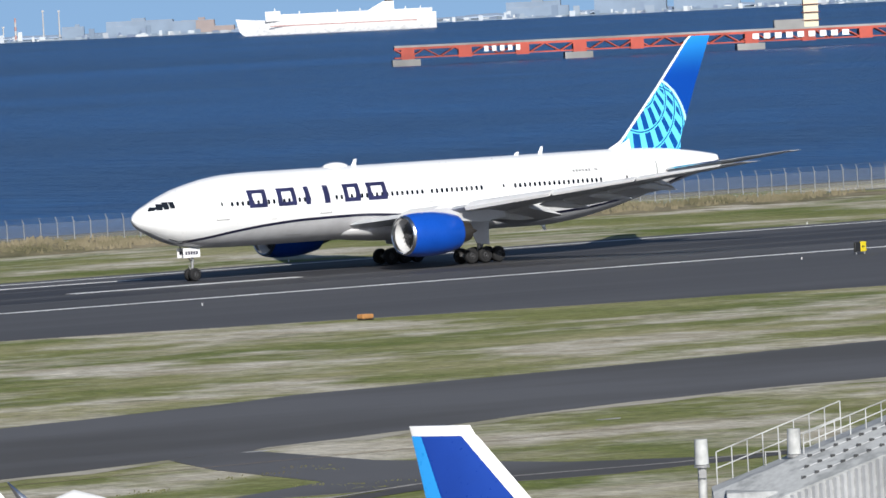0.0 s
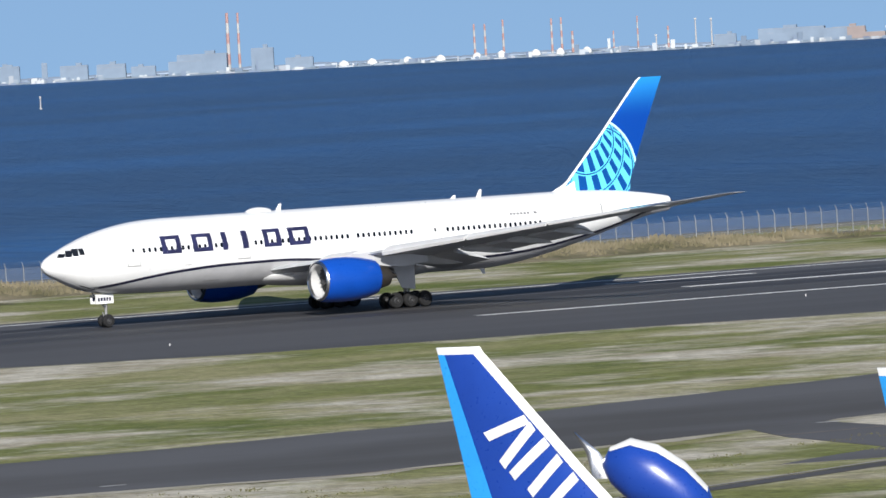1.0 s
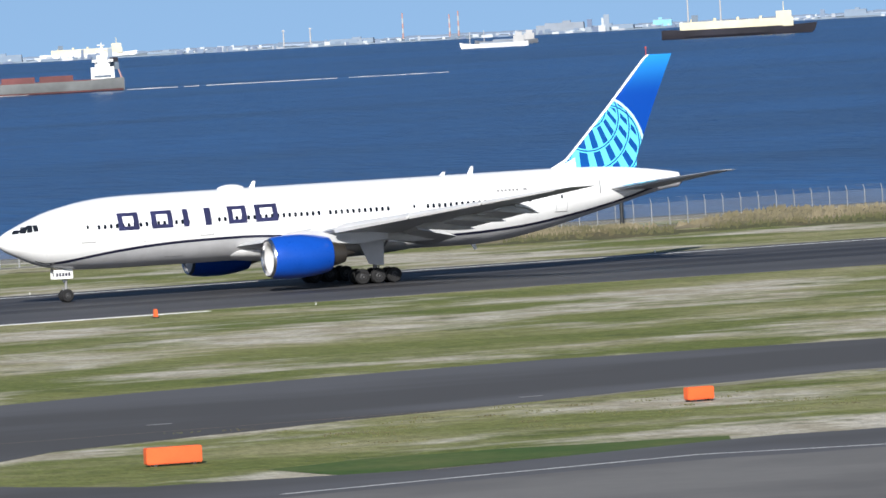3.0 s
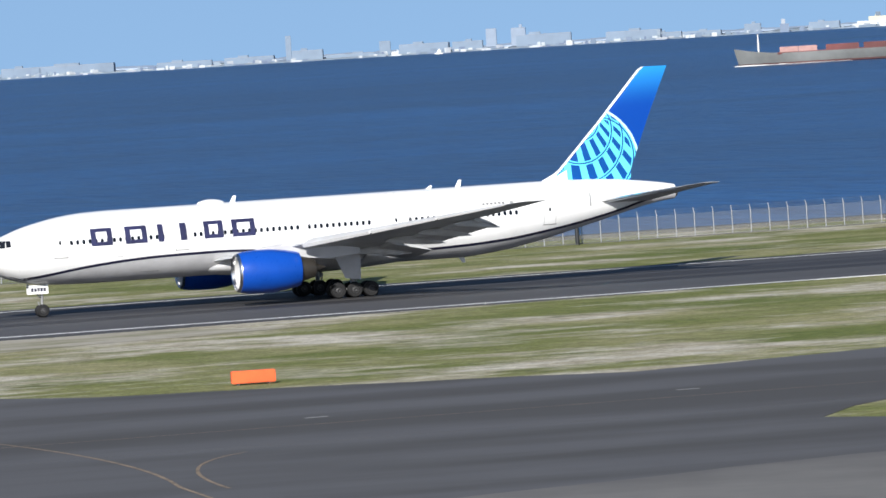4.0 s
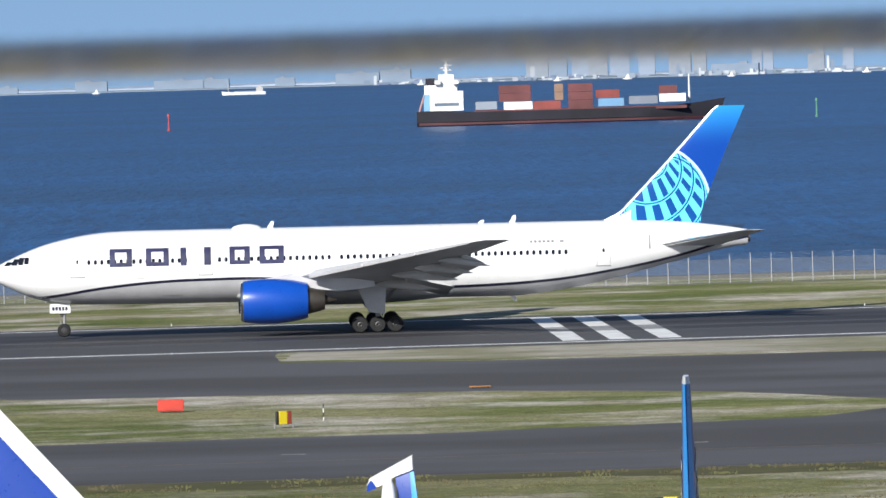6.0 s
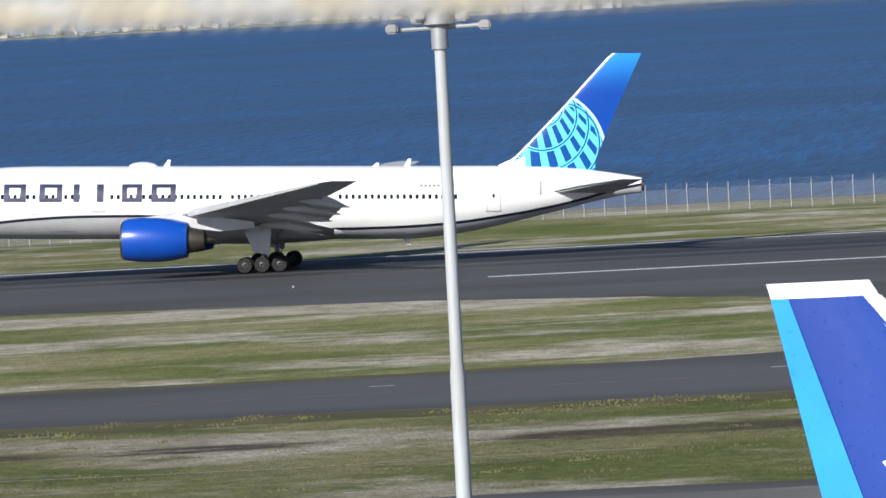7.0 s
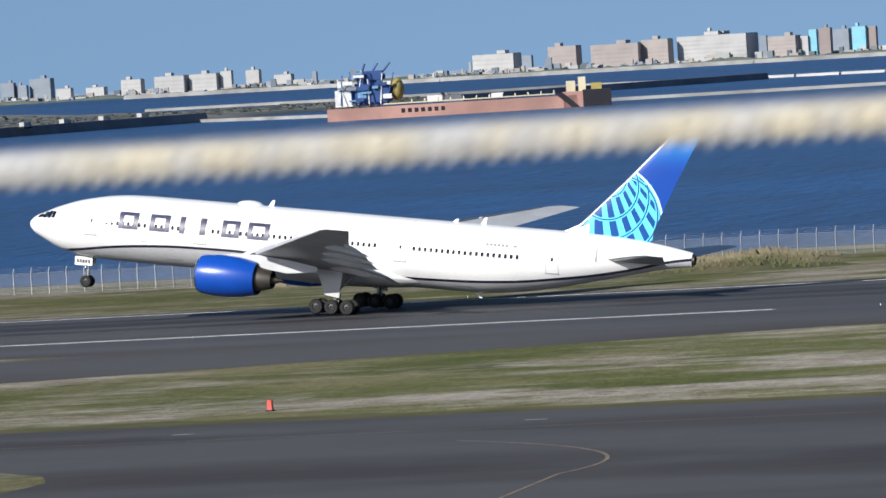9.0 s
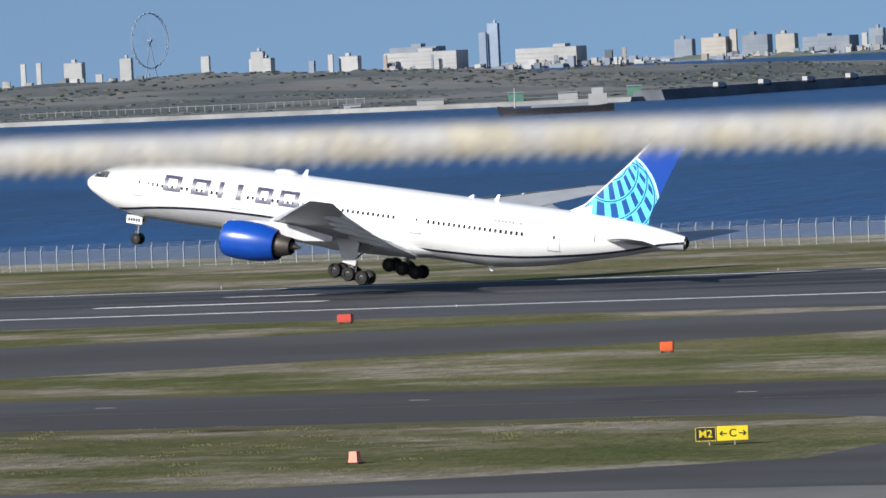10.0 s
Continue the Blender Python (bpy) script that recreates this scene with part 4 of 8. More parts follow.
def tail_parts(root):
    secs = [(8.2, 51.0, 59.0, 0.62), (9.3, 52.3, 59.1, 0.58), (13.5, 56.35, 60.85, 0.42), (17.7, 60.15, 62.75, 0.26), (18.02, 60.6, 62.9, 0.14)]
    rings = []
    for z, a, b, t in secs:
        r = foil(a, b, 0, t, 0)
        rings.append([(p[0], p[2] * 0.9, z) for p in r])
    fin = part("tail_fin", ring_loft(rings), fin_paint, root, "blue fin with a pale cyan globe net")
    # bare leading edge and root fillet
    rows = []
    for z, a, b, t in secs:
        rows.append([(a + 0.16 - S0, -t * 0.17 - 0.012, z), (a - 0.05 - S0, 0, z), (a + 0.16 - S0, t * 0.17 + 0.012, z)])
    part("fin_leading_edge", ring_loft(rows, close=False), white_paint, fin, "white leading edge strip")
    rows = [[(50.9 - S0, -0.02, 8.6), (50.9 - S0, 0.02, 8.6), (50.9 - S0, 0, 8.68)],
            [(52.0 - S0, -0.16, 8.6), (52.0 - S0, 0.16, 8.6), (52.0 - S0, 0, 9.2)],
            [(53.2 - S0, -0.24, 8.5), (53.2 - S0, 0.24, 8.5), (53.2 - S0, 0, 10.0)]]
    part("fin_fillet", ring_loft(rows), white_paint, fin)
    for side in (-1, 1):
        secs2 = [(0.7, 54.9, 60.6, 6.45, 0.62), (5.5, 58.2, 62.0, 7.15, 0.40), (10.4, 61.6, 63.5, 7.8, 0.2), (10.75, 62.1, 63.6, 7.85, 0.09)]
        stab = part("stabilizer", ring_loft([foil(a, b, z, t, side * l) for l, a, b, z, t in secs2]), wing_paint, root, "grey metal tailplane")
        rows = [[(a - 0.02 - S0, side * l, z), (a + 0.35 - S0, side * l, z + t * 0.36), (a + 0.35 - S0, side * l, z - t * 0.25)] for l, a, b, z, t in secs2]
        part("tailplane_edge", ring_loft(rows, close=False), bare_metal, stab, "polished leading edge")


title_blue = material("title_blue", (0.022, 0.024, 0.082), 0.4, vary=0.15, fine=5)
fin_paint = fin_material()
airliner = thing("airliner", "white twin-engine jet airliner with blue engines and tail, taking off", "airplane")
fuselage_parts(airliner)
near_wing = wing(airliner, -1)
far_wing = wing(airliner, 1)
for sg in (-1, 1):
    engine(airliner, sg)
main_wheel = wheel_mesh(0.67, 0.5)
bogies = [main_gear(airliner, sg, main_wheel) for sg in (-1, 1)]
nose_gear(airliner)
tail_parts(airliner)

LINE_OF_FLIGHT = 638.8
# seconds, place of the nose, nose-up pitch, lift of the main gear, bogie tilt, wing flex (degrees)
TAKE_OFF = [
    (0, 445.35, 0, 0, 0, 0), (0.5, 409.76, 0, 0, 0, 0), (1, 374.51, 0, 0, 0, 0), (1.5, 338.42, 0, 0, 0, 0), (2, 302.55, 0, 0, 0, 0),
    (2.5, 265.50, 0, 0, 0, 0), (3, 228.63, 0, 0, 0, 0), (3.2, 213.16, 0, 0, 0, 0), (4.3, 123.25, 0, 0, 0, 0.1), (4.5, 107.13, 0, 0, 0, 0.15),
    (5, 67.05, 0, 0, 0, 0.2), (5.5, 26.44, 0.1, 0, 0, 0.3), (6, -14.81, 0.4, 0, 0, 0.5), (6.2, -31.39, 0.8, 0, 0, 0.6), (7.3, -123.25, 3.65, 0, 0, 1.4),
    (7.5, -140.5, 4.19, 0, 0, 1.6), (8, -186.46, 5.82, 0.02, 1.2, 2.4), (8.5, -227.09, 6.51, 0.06, 2.5, 2.4), (9, -273.39, 7.37, 0.13, 5, 3.1),
    (9.5, -314.51, 8.28, 0.5, 11, 3.7), (10, -361.54, 8.83, 1.32, 16, 3.6)]


def motions():
    rows, bogie_rows, flex = [], ([], []), ([], [])
    for t, nose, pitch, lift, tilt, bend in TAKE_OFF:
        a = radians(pitch)
        rows.append((t, pose(nose + S0 - 0.67 * math.sin(a), LINE_OF_FLIGHT, lift + 0.67 * (1 - math.cos(a)) + 0.006, 0, pitch, 0)))
        for k, sg in enumerate((-1, 1)):
            bogie_rows[k].append((t, pose(0, sg * 5.49, 0.67, 0, tilt - pitch, 0)))
            away = 1.0 if k == 0 else float(np.interp(t, (8.2, 10), (1.0, 0.5)))
            flex[k].append((t, pose(27.0 - S0, sg * 3.0, 4.2, sg * bend * away, 0, 0)))
    walk(airliner, rows)
    for k, ob in enumerate(bogies):
        walk(ob, bogie_rows[k])
    for k, ob in enumerate((near_wing, far_wing)):
        walk(ob, flex[k])
# ---- runway and taxiway markings ----
for a, b, y in ((396, 1200, 607.0), (-45, 232, LINE_NEAR), (-1200, -190, LINE_NEAR)):
    stripe(a, b, y, 1.2)
stripe(-1200, 1200, LINE_FAR, 0.85)
for a, b, y in ((434, 457, 632.0), (-350, -326, 620.8)):
    stripe(a, b, y, 1.5, z=0.012)
    stripe(a + 4, b - 3, y + 17.8, 0.9, z=0.012)
for a in (30.6, 34.3, 38.2):
    for y0, y1, mat in ((601.5, 621.5, line_white), (621.5, 632, None), (632, 657, line_white)):
        bm = box(bmesh.new(), a, a + 1.75, y0, y1, -0.02, 0.011)
        part("marking", bm, mat or worn_white, runway, "wide white bar across the runway", smooth=False)


def ribbon(points, width, mat, parent, label, z=0.008):
    """A painted line along a path on the ground."""
    rows = []
    pts = [Vector((x, y, z)) for x, y in points]
    for i, p in enumerate(pts):
        d = (pts[min(i + 1, len(pts) - 1)] - pts[max(i - 1, 0)]).normalized()
        n = Vector((-d.y, d.x, 0)) * width / 2
        rows.append([p + n, p - n])
    return part("marking", ring_loft(rows, close=False), mat, parent, label, smooth=False)


def bow(a, b, c, n=14):
    """Points of a curve from a to c that bends towards b."""
    return [((1 - u) ** 2 * a[0] + 2 * u * (1 - u) * b[0] + u * u * c[0], (1 - u) ** 2 * a[1] + 2 * u * (1 - u) * b[1] + u * u * c[1])
            for u in np.linspace(0, 1, n)]


ribbon(bow((60, 505), (62, 505), (75, 522)), 0.6, red_line, taxiway, "faded red and white painted line")
ribbon([(49, 487.5), (56, 499), (62, 506.5)], 0.35, red_line, taxiway, "faded red painted line")
ribbon([(61, 506.5), (68, 514), (74, 520)], 3.4, pink_line, taxiway, "worn pink painted line")
for k in range(9):
    u = 0.06 + 0.105 * k
    x, y = 61 + 13 * u, 506.5 + 13.5 * u
    ribbon([(x - 0.9, y + 0.9 - 0.3 * (k % 3)), (x + 0.7, y - 1.1 + 0.25 * (k % 2))], 0.55 + 0.2 * (k % 3), worn_pink, taxiway, "worn white hatch on the pink line", z=0.012)
ribbon(bow((98, 474), (106, 420), (98, 378)) + [(95, 352)], 0.22, yellow_line, taxiway, "worn yellow guide line")
ribbon(bow((109, 406), (102, 398), (99.5, 374)), 0.2, yellow_line, taxiway, "worn yellow guide line")
ribbon(bow((91, 487), (93, 465), (86, 457)), 0.2, red_line, taxiway, "worn red guide line")
ribbon(bow((74, 388), (82, 378), (77, 362)), 0.25, red_line, taxiway, "worn red guide line")
ribbon(bow((-152, 417), (-132, 400), (-133, 380)) + [(-129, 358)], 0.22, yellow_line, taxiway, "worn yellow guide line")
for y in (429.5,):
    ribbon([(-1200, y), (1200, y)], 0.2, yellow_line, taxiway, "worn yellow taxiway centre line")
tagged(sheet("apron", [(177, 367), (185, 375), (197, 381), (213, 380), (229, 371), (229, 355), (179, 361)], 0.0, asphalt), "dark asphalt apron edge", "apron", kind="structure")
tagged(sheet("pavement_patch", [(196, 371.5), (199, 373.6), (203, 374.6), (208, 374.4), (213, 372.6), (209, 370.8), (203, 370.2)], 0.009, line_white, rough_edge=1.0),
       "broad bright white patch on the apron", "pavement", kind="structure")
ribbon([(148, 368), (172, 373), (186, 367.5), (230, 356)], 0.35, line_white, taxiway, "white apron edge line")
service = [(196, 401.5), (208, 399.5), (222, 396), (244, 391), (268, 397), (292, 407), (306, 405), (340, 410), (420, 424)]
ribbon([(x + 0.6, y - 1.2) for x, y in service], 1.8, old_asphalt, taxiway, "narrow dark asphalt track", z=-0.007)
ribbon(service, 0.35, pale_concrete, taxiway, "pale kerb line")
tagged(sheet("taxiway", [(281, 408), (300, 402), (312, 404), (305, 412), (303, 424), (306, 438), (318, 447), (300, 437), (296, 428), (292, 414)], -0.006, asphalt), "dark asphalt link road across the grass", "taxiway", kind="structure")
ribbon([(-66, 366), (-58, 365), (-46, 364.2), (-37, 364), (-31, 366), (-20, 366.5)], 0.3, pale_concrete, taxiway, "pale concrete duct cover in the grass", z=-0.006)
for t0 in range(-18, 22):
    x = t0 * 23.0 + 6
    part("marking", box(bmesh.new(), x, x + 1.4, 437.2, 437.6, -0.02, 0.010), worn_white, taxiway, "short white dash", smooth=False)


def scattered_light(x, y):
    bm = bmesh.new()
    tube(bm, (0, 0, -0.1), (0, 0, 0.12), 0.035, 0.035, 8)
    bmesh.ops.create_uvsphere(bm, u_segments=8, v_segments=6, radius=0.05, matrix=Matrix.Translation((0, 0, 0.14)))
    ob = tagged(part("edge_light", bm, line_white), "small white runway edge light", "runway light", group="runway edge lights")
    ob.location = (x, y, 0)
    return ob


first = scattered_light(-600, 663.5)
for k in range(1, 21):
    for y in (663.5, 595.5):
        copy_thing(first, pose(-600 + 60 * k, y, 0))


# ---- boards, cones and signs on the grass ----
rusty_orange = material("rusty_orange", (0.50, 0.24, 0.08), 0.6, vary=0.2)


def marker_board(x, y, w, h, turn=0, mat=None, label="orange marker board standing on the grass"):
    """A hollow box of sheet on two feet."""
    ob = thing("marker_board", label, "marker board", pose(x, y, 0, 0, 0, turn), group="orange marker boards")
    bm = box(bmesh.new(), -w / 2, w / 2, -0.35, 0.35, 0.08, h)
    bmesh.ops.bevel(bm, geom=list(bm.edges), offset=0.05, segments=2, affect="EDGES")
    part("box", bm, mat or orange_plastic, ob)
    for sx in (-1, 1):
        part("foot", box(bmesh.new(), sx * w * 0.35 - 0.08, sx * w * 0.35 + 0.08, -0.4, 0.4, -0.15, 0.085), dark_metal, ob, smooth=False)
    return ob


marker_board(193.4, 419.8, 1.6, 0.8)
marker_board(194.0, 392.8, 0.95, 0.8, 25)
marker_board(153.8, 398.0, 2.95, 0.95, -6)
marker_board(131.0, 485.9, 2.9, 0.9, -8)
marker_board(57.7, 585.6, 0.95, 0.65, 0)
marker_board(-0.2, 496.2, 1.7, 0.8, 0, red_plastic, "red plastic barrier standing on the grass")
marker_board(-88.8, 380.6, 2.9, 0.85, 6, pale_orange, "sun-bleached orange barrier on the grass")
marker_board(-296.1, 567.1, 1.25, 0.75, 10, red_plastic, "red plastic barrier standing on the grass")
marker_board(-233.2, 495.9, 0.95, 0.75, 20)
marker_board(404.9, 556.0, 1.0, 0.4, 0, rusty_orange, "low ochre marker board on the grass")
for x, w in ((-143.5, 3.4), (-139.5, 3.4), (-135.5, 3.0)):
    marker_board(x, 722, w, 1.6, 4, red_plastic, "large red barrier by the perimeter fence")


def marker_post(x, y, h, w, mat, label):
    ob = thing("marker_post", label, "marker", pose(x, y, 0))
    bm = bmesh.new()
    ring_loft([[(w / 2 * k * c, w / 2 * k * s, z) for c, s in ((1, 1), (-1, 1), (-1, -1), (1, -1))] for k, z in ((1.15, 0.05), (1.0, 0.3), (0.9, h))], bm=bm)
    part("body", bm, mat, ob)
    part("foot", box(bmesh.new(), -w * 0.8, w * 0.8, -w * 0.8, w * 0.8, -0.15, 0.055), black_rubber, ob, smooth=False)


marker_post(225.3, 592.5, 0.65, 0.28, orange_plastic, "orange cone by the runway edge")
marker_post(-84.1, 387.4, 0.8, 0.4, orange_plastic, "orange marker post on the grass")
marker_post(-181.5, 463.0, 0.7, 0.32, red_plastic, "red marker post on the grass")
marker_post(-193.6, 371.1, 0.65, 0.5, pale_orange, "faded pink marker box on the grass")


def words(text, size, parent, at, mat, turn=0):
    cu = bpy.data.curves.new("lettering", "FONT")
    cu.body, cu.size, cu.extrude, cu.align_x, cu.align_y = text, size, 0.004, "CENTER", "CENTER"
    cu.offset = 0.006
    tmp = bpy.data.objects.new("lettering", cu)
    scene.collection.objects.link(tmp)
    bpy.context.view_layer.update()
    me = bpy.data.meshes.new_from_object(tmp.evaluated_get(bpy.context.evaluated_depsgraph_get()))
    bpy.data.objects.remove(tmp)
    me.materials.clear()
    me.materials.append(mat)
    ob = new("lettering", me)
    ob.parent = parent
    ob.matrix_basis = pose(*at, 90, 0, turn)
    return ob


def arrow(parent, x, z, way, mat):
    """A slim arrow that points along x."""
    bm = bmesh.new()
    y0, y1 = -0.105, -0.085
    box(bm, x - 0.16, x + 0.16, y0, y1, z - 0.03, z + 0.03)
    tip = x + way * 0.2
    for s in (-1, 1):
        a = [bm.verts.new((px, py, pz)) for py in (y0, y1) for px, pz in
             ((tip - way * 0.03, z), (tip - way * 0.17, z + s * 0.13), (tip - way * 0.08, z + s * 0.13), (tip + way * 0.04, z))]
        for f in ((0, 1, 2, 3), (7, 6, 5, 4), (0, 4, 5, 1), (1, 5, 6, 2), (2, 6, 7, 3), (3, 7, 4, 0)):
            bm.faces.new([a[i] for i in f])
    part("arrow", bm, mat, parent, smooth=False)


def guidance_sign(x, y, turn, panels, label):
    """A low taxiway sign: panels of (width, kind, text)."""
    ob = thing("taxiway_sign", label, "airport sign", pose(x, y, 0, 0, 0, turn), group="taxiway signs")
    x0 = -sum(p[0] for p in panels) / 2
    for w, kind, text in panels:
        bm = box(bmesh.new(), x0, x0 + w - 0.03, -0.085, 0.085, 0.2, 1.0)
        bmesh.ops.bevel(bm, geom=list(bm.edges), offset=0.02, segments=1, affect="EDGES")
        ground = {"place": sign_black, "way": sign_yellow, "end": sign_red, "front": orange_plastic}[kind]
        panel = part("panel", bm, ground, ob, {"place": "black panel", "way": "yellow panel", "end": "dark red end panel", "front": "orange panel"}[kind])
        ink = sign_yellow if kind == "place" else sign_black
        if kind == "place" and text:
            for u0, u1, v0, v1 in ((0.02, w - 0.05, 0.215, 0.245), (0.02, w - 0.05, 0.955, 0.985), (0.02, 0.05, 0.215, 0.985), (w - 0.08, w - 0.05, 0.215, 0.985)):
                part("border", box(bmesh.new(), x0 + u0, x0 + u1, -0.10, -0.08, v0, v1), ink, panel, smooth=False)
        for k, dx in text:
            if k in "<>":
                arrow(panel, x0 + dx, 0.6, -1 if k == "<" else 1, ink)
            else:
                words(k, 0.60, panel, (x0 + dx, -0.095, 0.6), ink)
        x0 += w
    for sx in (-0.7, 0.7):
        part("leg", tube(bmesh.new(), (sx, 0, -0.15), (sx, 0, 0.22), 0.05, 0.05, 8), strut_grey, ob)
    return ob


guidance_sign(57.05, 381.6, -6, [(0.1, "end", []), (0.5, "place", []), (1.05, "place", [("E8", 0.52)]), (1.1, "way", [("<", 0.36), ("C", 0.8)])],
              "black and yellow taxiway sign reading E8 and arrow C")
guidance_sign(-176.1, 381.0, 20, [(1.2, "place", [("M2", 0.58)]), (1.75, "way", [("<", 0.38), ("C", 0.87), (">", 1.37)])],
              "black and yellow taxiway sign reading M2 and arrows C")
guidance_sign(6.7, 470.4, 35, [(0.2, "place", []), (0.62, "way", []), (0.35, "end", [])], "small yellow taxiway sign with dark ends")
guidance_sign(487.7, 597.1, 20, [(0.9, "place", []), (0.95, "way", [("<", 0.45)])], "small black and yellow runway exit sign")
guidance_sign(84, 555, -30, [(0.45, "end", []), (0.3, "place", [])], "dark red and black runway sign seen from the side")
marker_board(-74.2, 367.0, 0.5, 0.6, 20)


guidance_sign(23.4, 366.5, -4, [(0.4, "place", []), (0.7, "way", [])], "yellow and black taxiway sign seen from behind")
marker_board(20.7, 518.6, 1.5, 0.16, 4, rusty_orange, "low rusty plank lying on the grass")
pole = thing("marker_pole", "thin white and black banded pole on the grass", "marker", pose(9.3, 478.9, 0))
for k in range(4):
    part("band", tube(bmesh.new(), (0, 0, -0.1 + 0.28 * k), (0, 0, 0.18 + 0.28 * k), 0.035, 0.035, 8), sign_black if k % 2 else line_white, pole)
fixture = thing("ground_light", "small white light fixture with two uprights on the grass", "light", pose(-128.4, 505.8, 0))
body = box(bmesh.new(), -0.2, 0.2, -0.15, 0.15, 0.1, 0.42)
bmesh.ops.bevel(body, geom=list(body.edges), offset=0.03, segments=1, affect="EDGES")
part("housing", body, line_white, fixture)
part("stand", tube(bmesh.new(), (0, 0, -0.15), (0, 0, 0.12), 0.06, 0.06, 8), dark_metal, fixture)
for sx in (-0.38, 0.34):
    part("upright", tube(bmesh.new(), (sx, 0, 0.38), (sx, 0, 0.62), 0.04, 0.04, 8), line_white, fixture)
    part("bracket", tube(bmesh.new(), (sx * 0.4, 0, 0.3), (sx, 0, 0.42), 0.025, 0.025, 6), dark_metal, fixture)

# ---- perimeter fence ----
FENCE_Y = 740.0


def fence():
    ob = thing("perimeter_fence", "grey steel mesh fence with cranked posts along the water", "fence")
    bm = bmesh.new()
    tube(bm, (0, 0, -0.3), (0, 0, 2.35), 0.055, 0.05, 6)
    tube(bm, (0, 0, 2.33), (0, 0.28, 2.85), 0.045, 0.03, 6)
    me = bpy.data.meshes.new("post")
    bmesh.ops.recalc_face_normals(bm, faces=bm.faces)
    bm.to_mesh(me)
    bm.free()
    me.materials.append(galvanised)
    step = 2.0
    for k in range(300):
        p = new("post", me)
        p.parent = ob
        p.location = (-300 + step * k, FENCE_Y, 0.02 * math.sin(k * 2.3))
    far = bmesh.new()
    for k in list(range(-260, 0)) + list(range(300, 520)):
        x = -300 + step * k
        tube(far, (x, FENCE_Y, -0.3), (x, FENCE_Y, 2.35), 0.055, 0.05, 4, caps=False)
        tube(far, (x, FENCE_Y, 2.33), (x, FENCE_Y + 0.28, 2.85), 0.045, 0.03, 4, caps=False)
    tagged(part("fence_stretch", far, galvanised, ob), kind="stuff")
    part("mesh_panel", box(bmesh.new(), -900, 900, FENCE_Y + 0.06, FENCE_Y + 0.066, 0.02, 2.3), fence_mesh, ob, "fine steel mesh", smooth=False)
    for z in (0.15, 2.28):
        part("rail", tube(bmesh.new(), (-900, FENCE_Y + 0.03, z), (900, FENCE_Y + 0.03, z), 0.007, 0.007, 5), galvanised, ob)
    for k in range(3):
        y, z = FENCE_Y + 0.08 + 0.09 * k, 2.46 + 0.17 * k
        part("barbed_wire", tube(bmesh.new(), (-900, y, z), (900, y, z), 0.005, 0.005, 4), galvanised, ob)
    return ob


fence()
dark_concrete = material("dark_concrete", (0.11, 0.11, 0.10), 0.9, vary=0.2, coarse=0.1, fine=1.0)
kerb = box(bmesh.new(), -1500, 1500, FENCE_Y - 0.4, FENCE_Y + 0.4, -0.4, 0.03)
tagged(part("kerb", kerb, dark_concrete, smooth=False), "dark concrete kerb under the fence", "kerb", kind="structure")
wall = bmesh.new()
ring_loft([[(-2600, 757, 0.3), (-2600, 762, 0.3), (-2600, 770, -6), (-2600, 757, -6)], [(2600, 757, 0.3), (2600, 762, 0.3), (2600, 770, -6), (2600, 757, -6)]], bm=wall)
tagged(part("sea_wall", wall, dark_concrete, smooth=False), "grey concrete sea wall behind the fence", "sea wall", kind="structure")

for x, y in ((233, 739), (330, 739), (-10, 739), (-268, 739), (395, 739)):
    ob = thing("dark_post", "thick black post beside the fence", "post", pose(x, y - 0.6, 0))
    part("shaft", tube(bmesh.new(), (0, 0, -0.2), (0, 0, 2.5), 0.22, 0.2, 10), black_paint, ob)
    part("cap", tube(bmesh.new(), (0, 0, 2.5), (0, 0, 2.62), 0.26, 0.22, 10), black_paint, ob)
for x, y, w, h in ((143.9, 725, 0.8, 1.5), (150.5, 729.8, 0.8, 1.05), (-125.9, 722, 1.0, 1.4), (-102, 727, 1.0, 1.4)):
    ob = thing("equipment_cabinet", "small white equipment cabinet on the grass", "cabinet", pose(x, y, 0), group="white cabinets")
    bm = box(bmesh.new(), -w / 2, w / 2, -0.3, 0.3, 0.1, h)
    bmesh.ops.bevel(bm, geom=list(bm.edges), offset=0.03, segments=1, affect="EDGES")
    part("body", bm, white_paint, ob)
    part("plinth", box(bmesh.new(), -w / 2 - 0.1, w / 2 + 0.1, -0.4, 0.4, -0.2, 0.105), concrete, ob, smooth=False)
    part("door", box(bmesh.new(), -w * 0.35, w * 0.35, -0.32, -0.3, 0.3, h - 0.2), strut_grey, ob, smooth=False)
ob = thing("wind_sensor", "grey wind sensor mast by the fence", "mast", pose(-255, 730, 0))
part("mast", tube(bmesh.new(), (0, 0, -0.2), (0, 0, 2.6), 0.07, 0.05, 8), galvanised, ob)
part("crossarm", tube(bmesh.new(), (-1.0, 0, 1.3), (1.0, 0, 1.2), 0.09, 0.09, 8), galvanised, ob)
part("sensor", tube(bmesh.new(), (-0.5, 0, 1.6), (0.4, 0, 1.7), 0.16, 0.10, 8), line_white, ob)


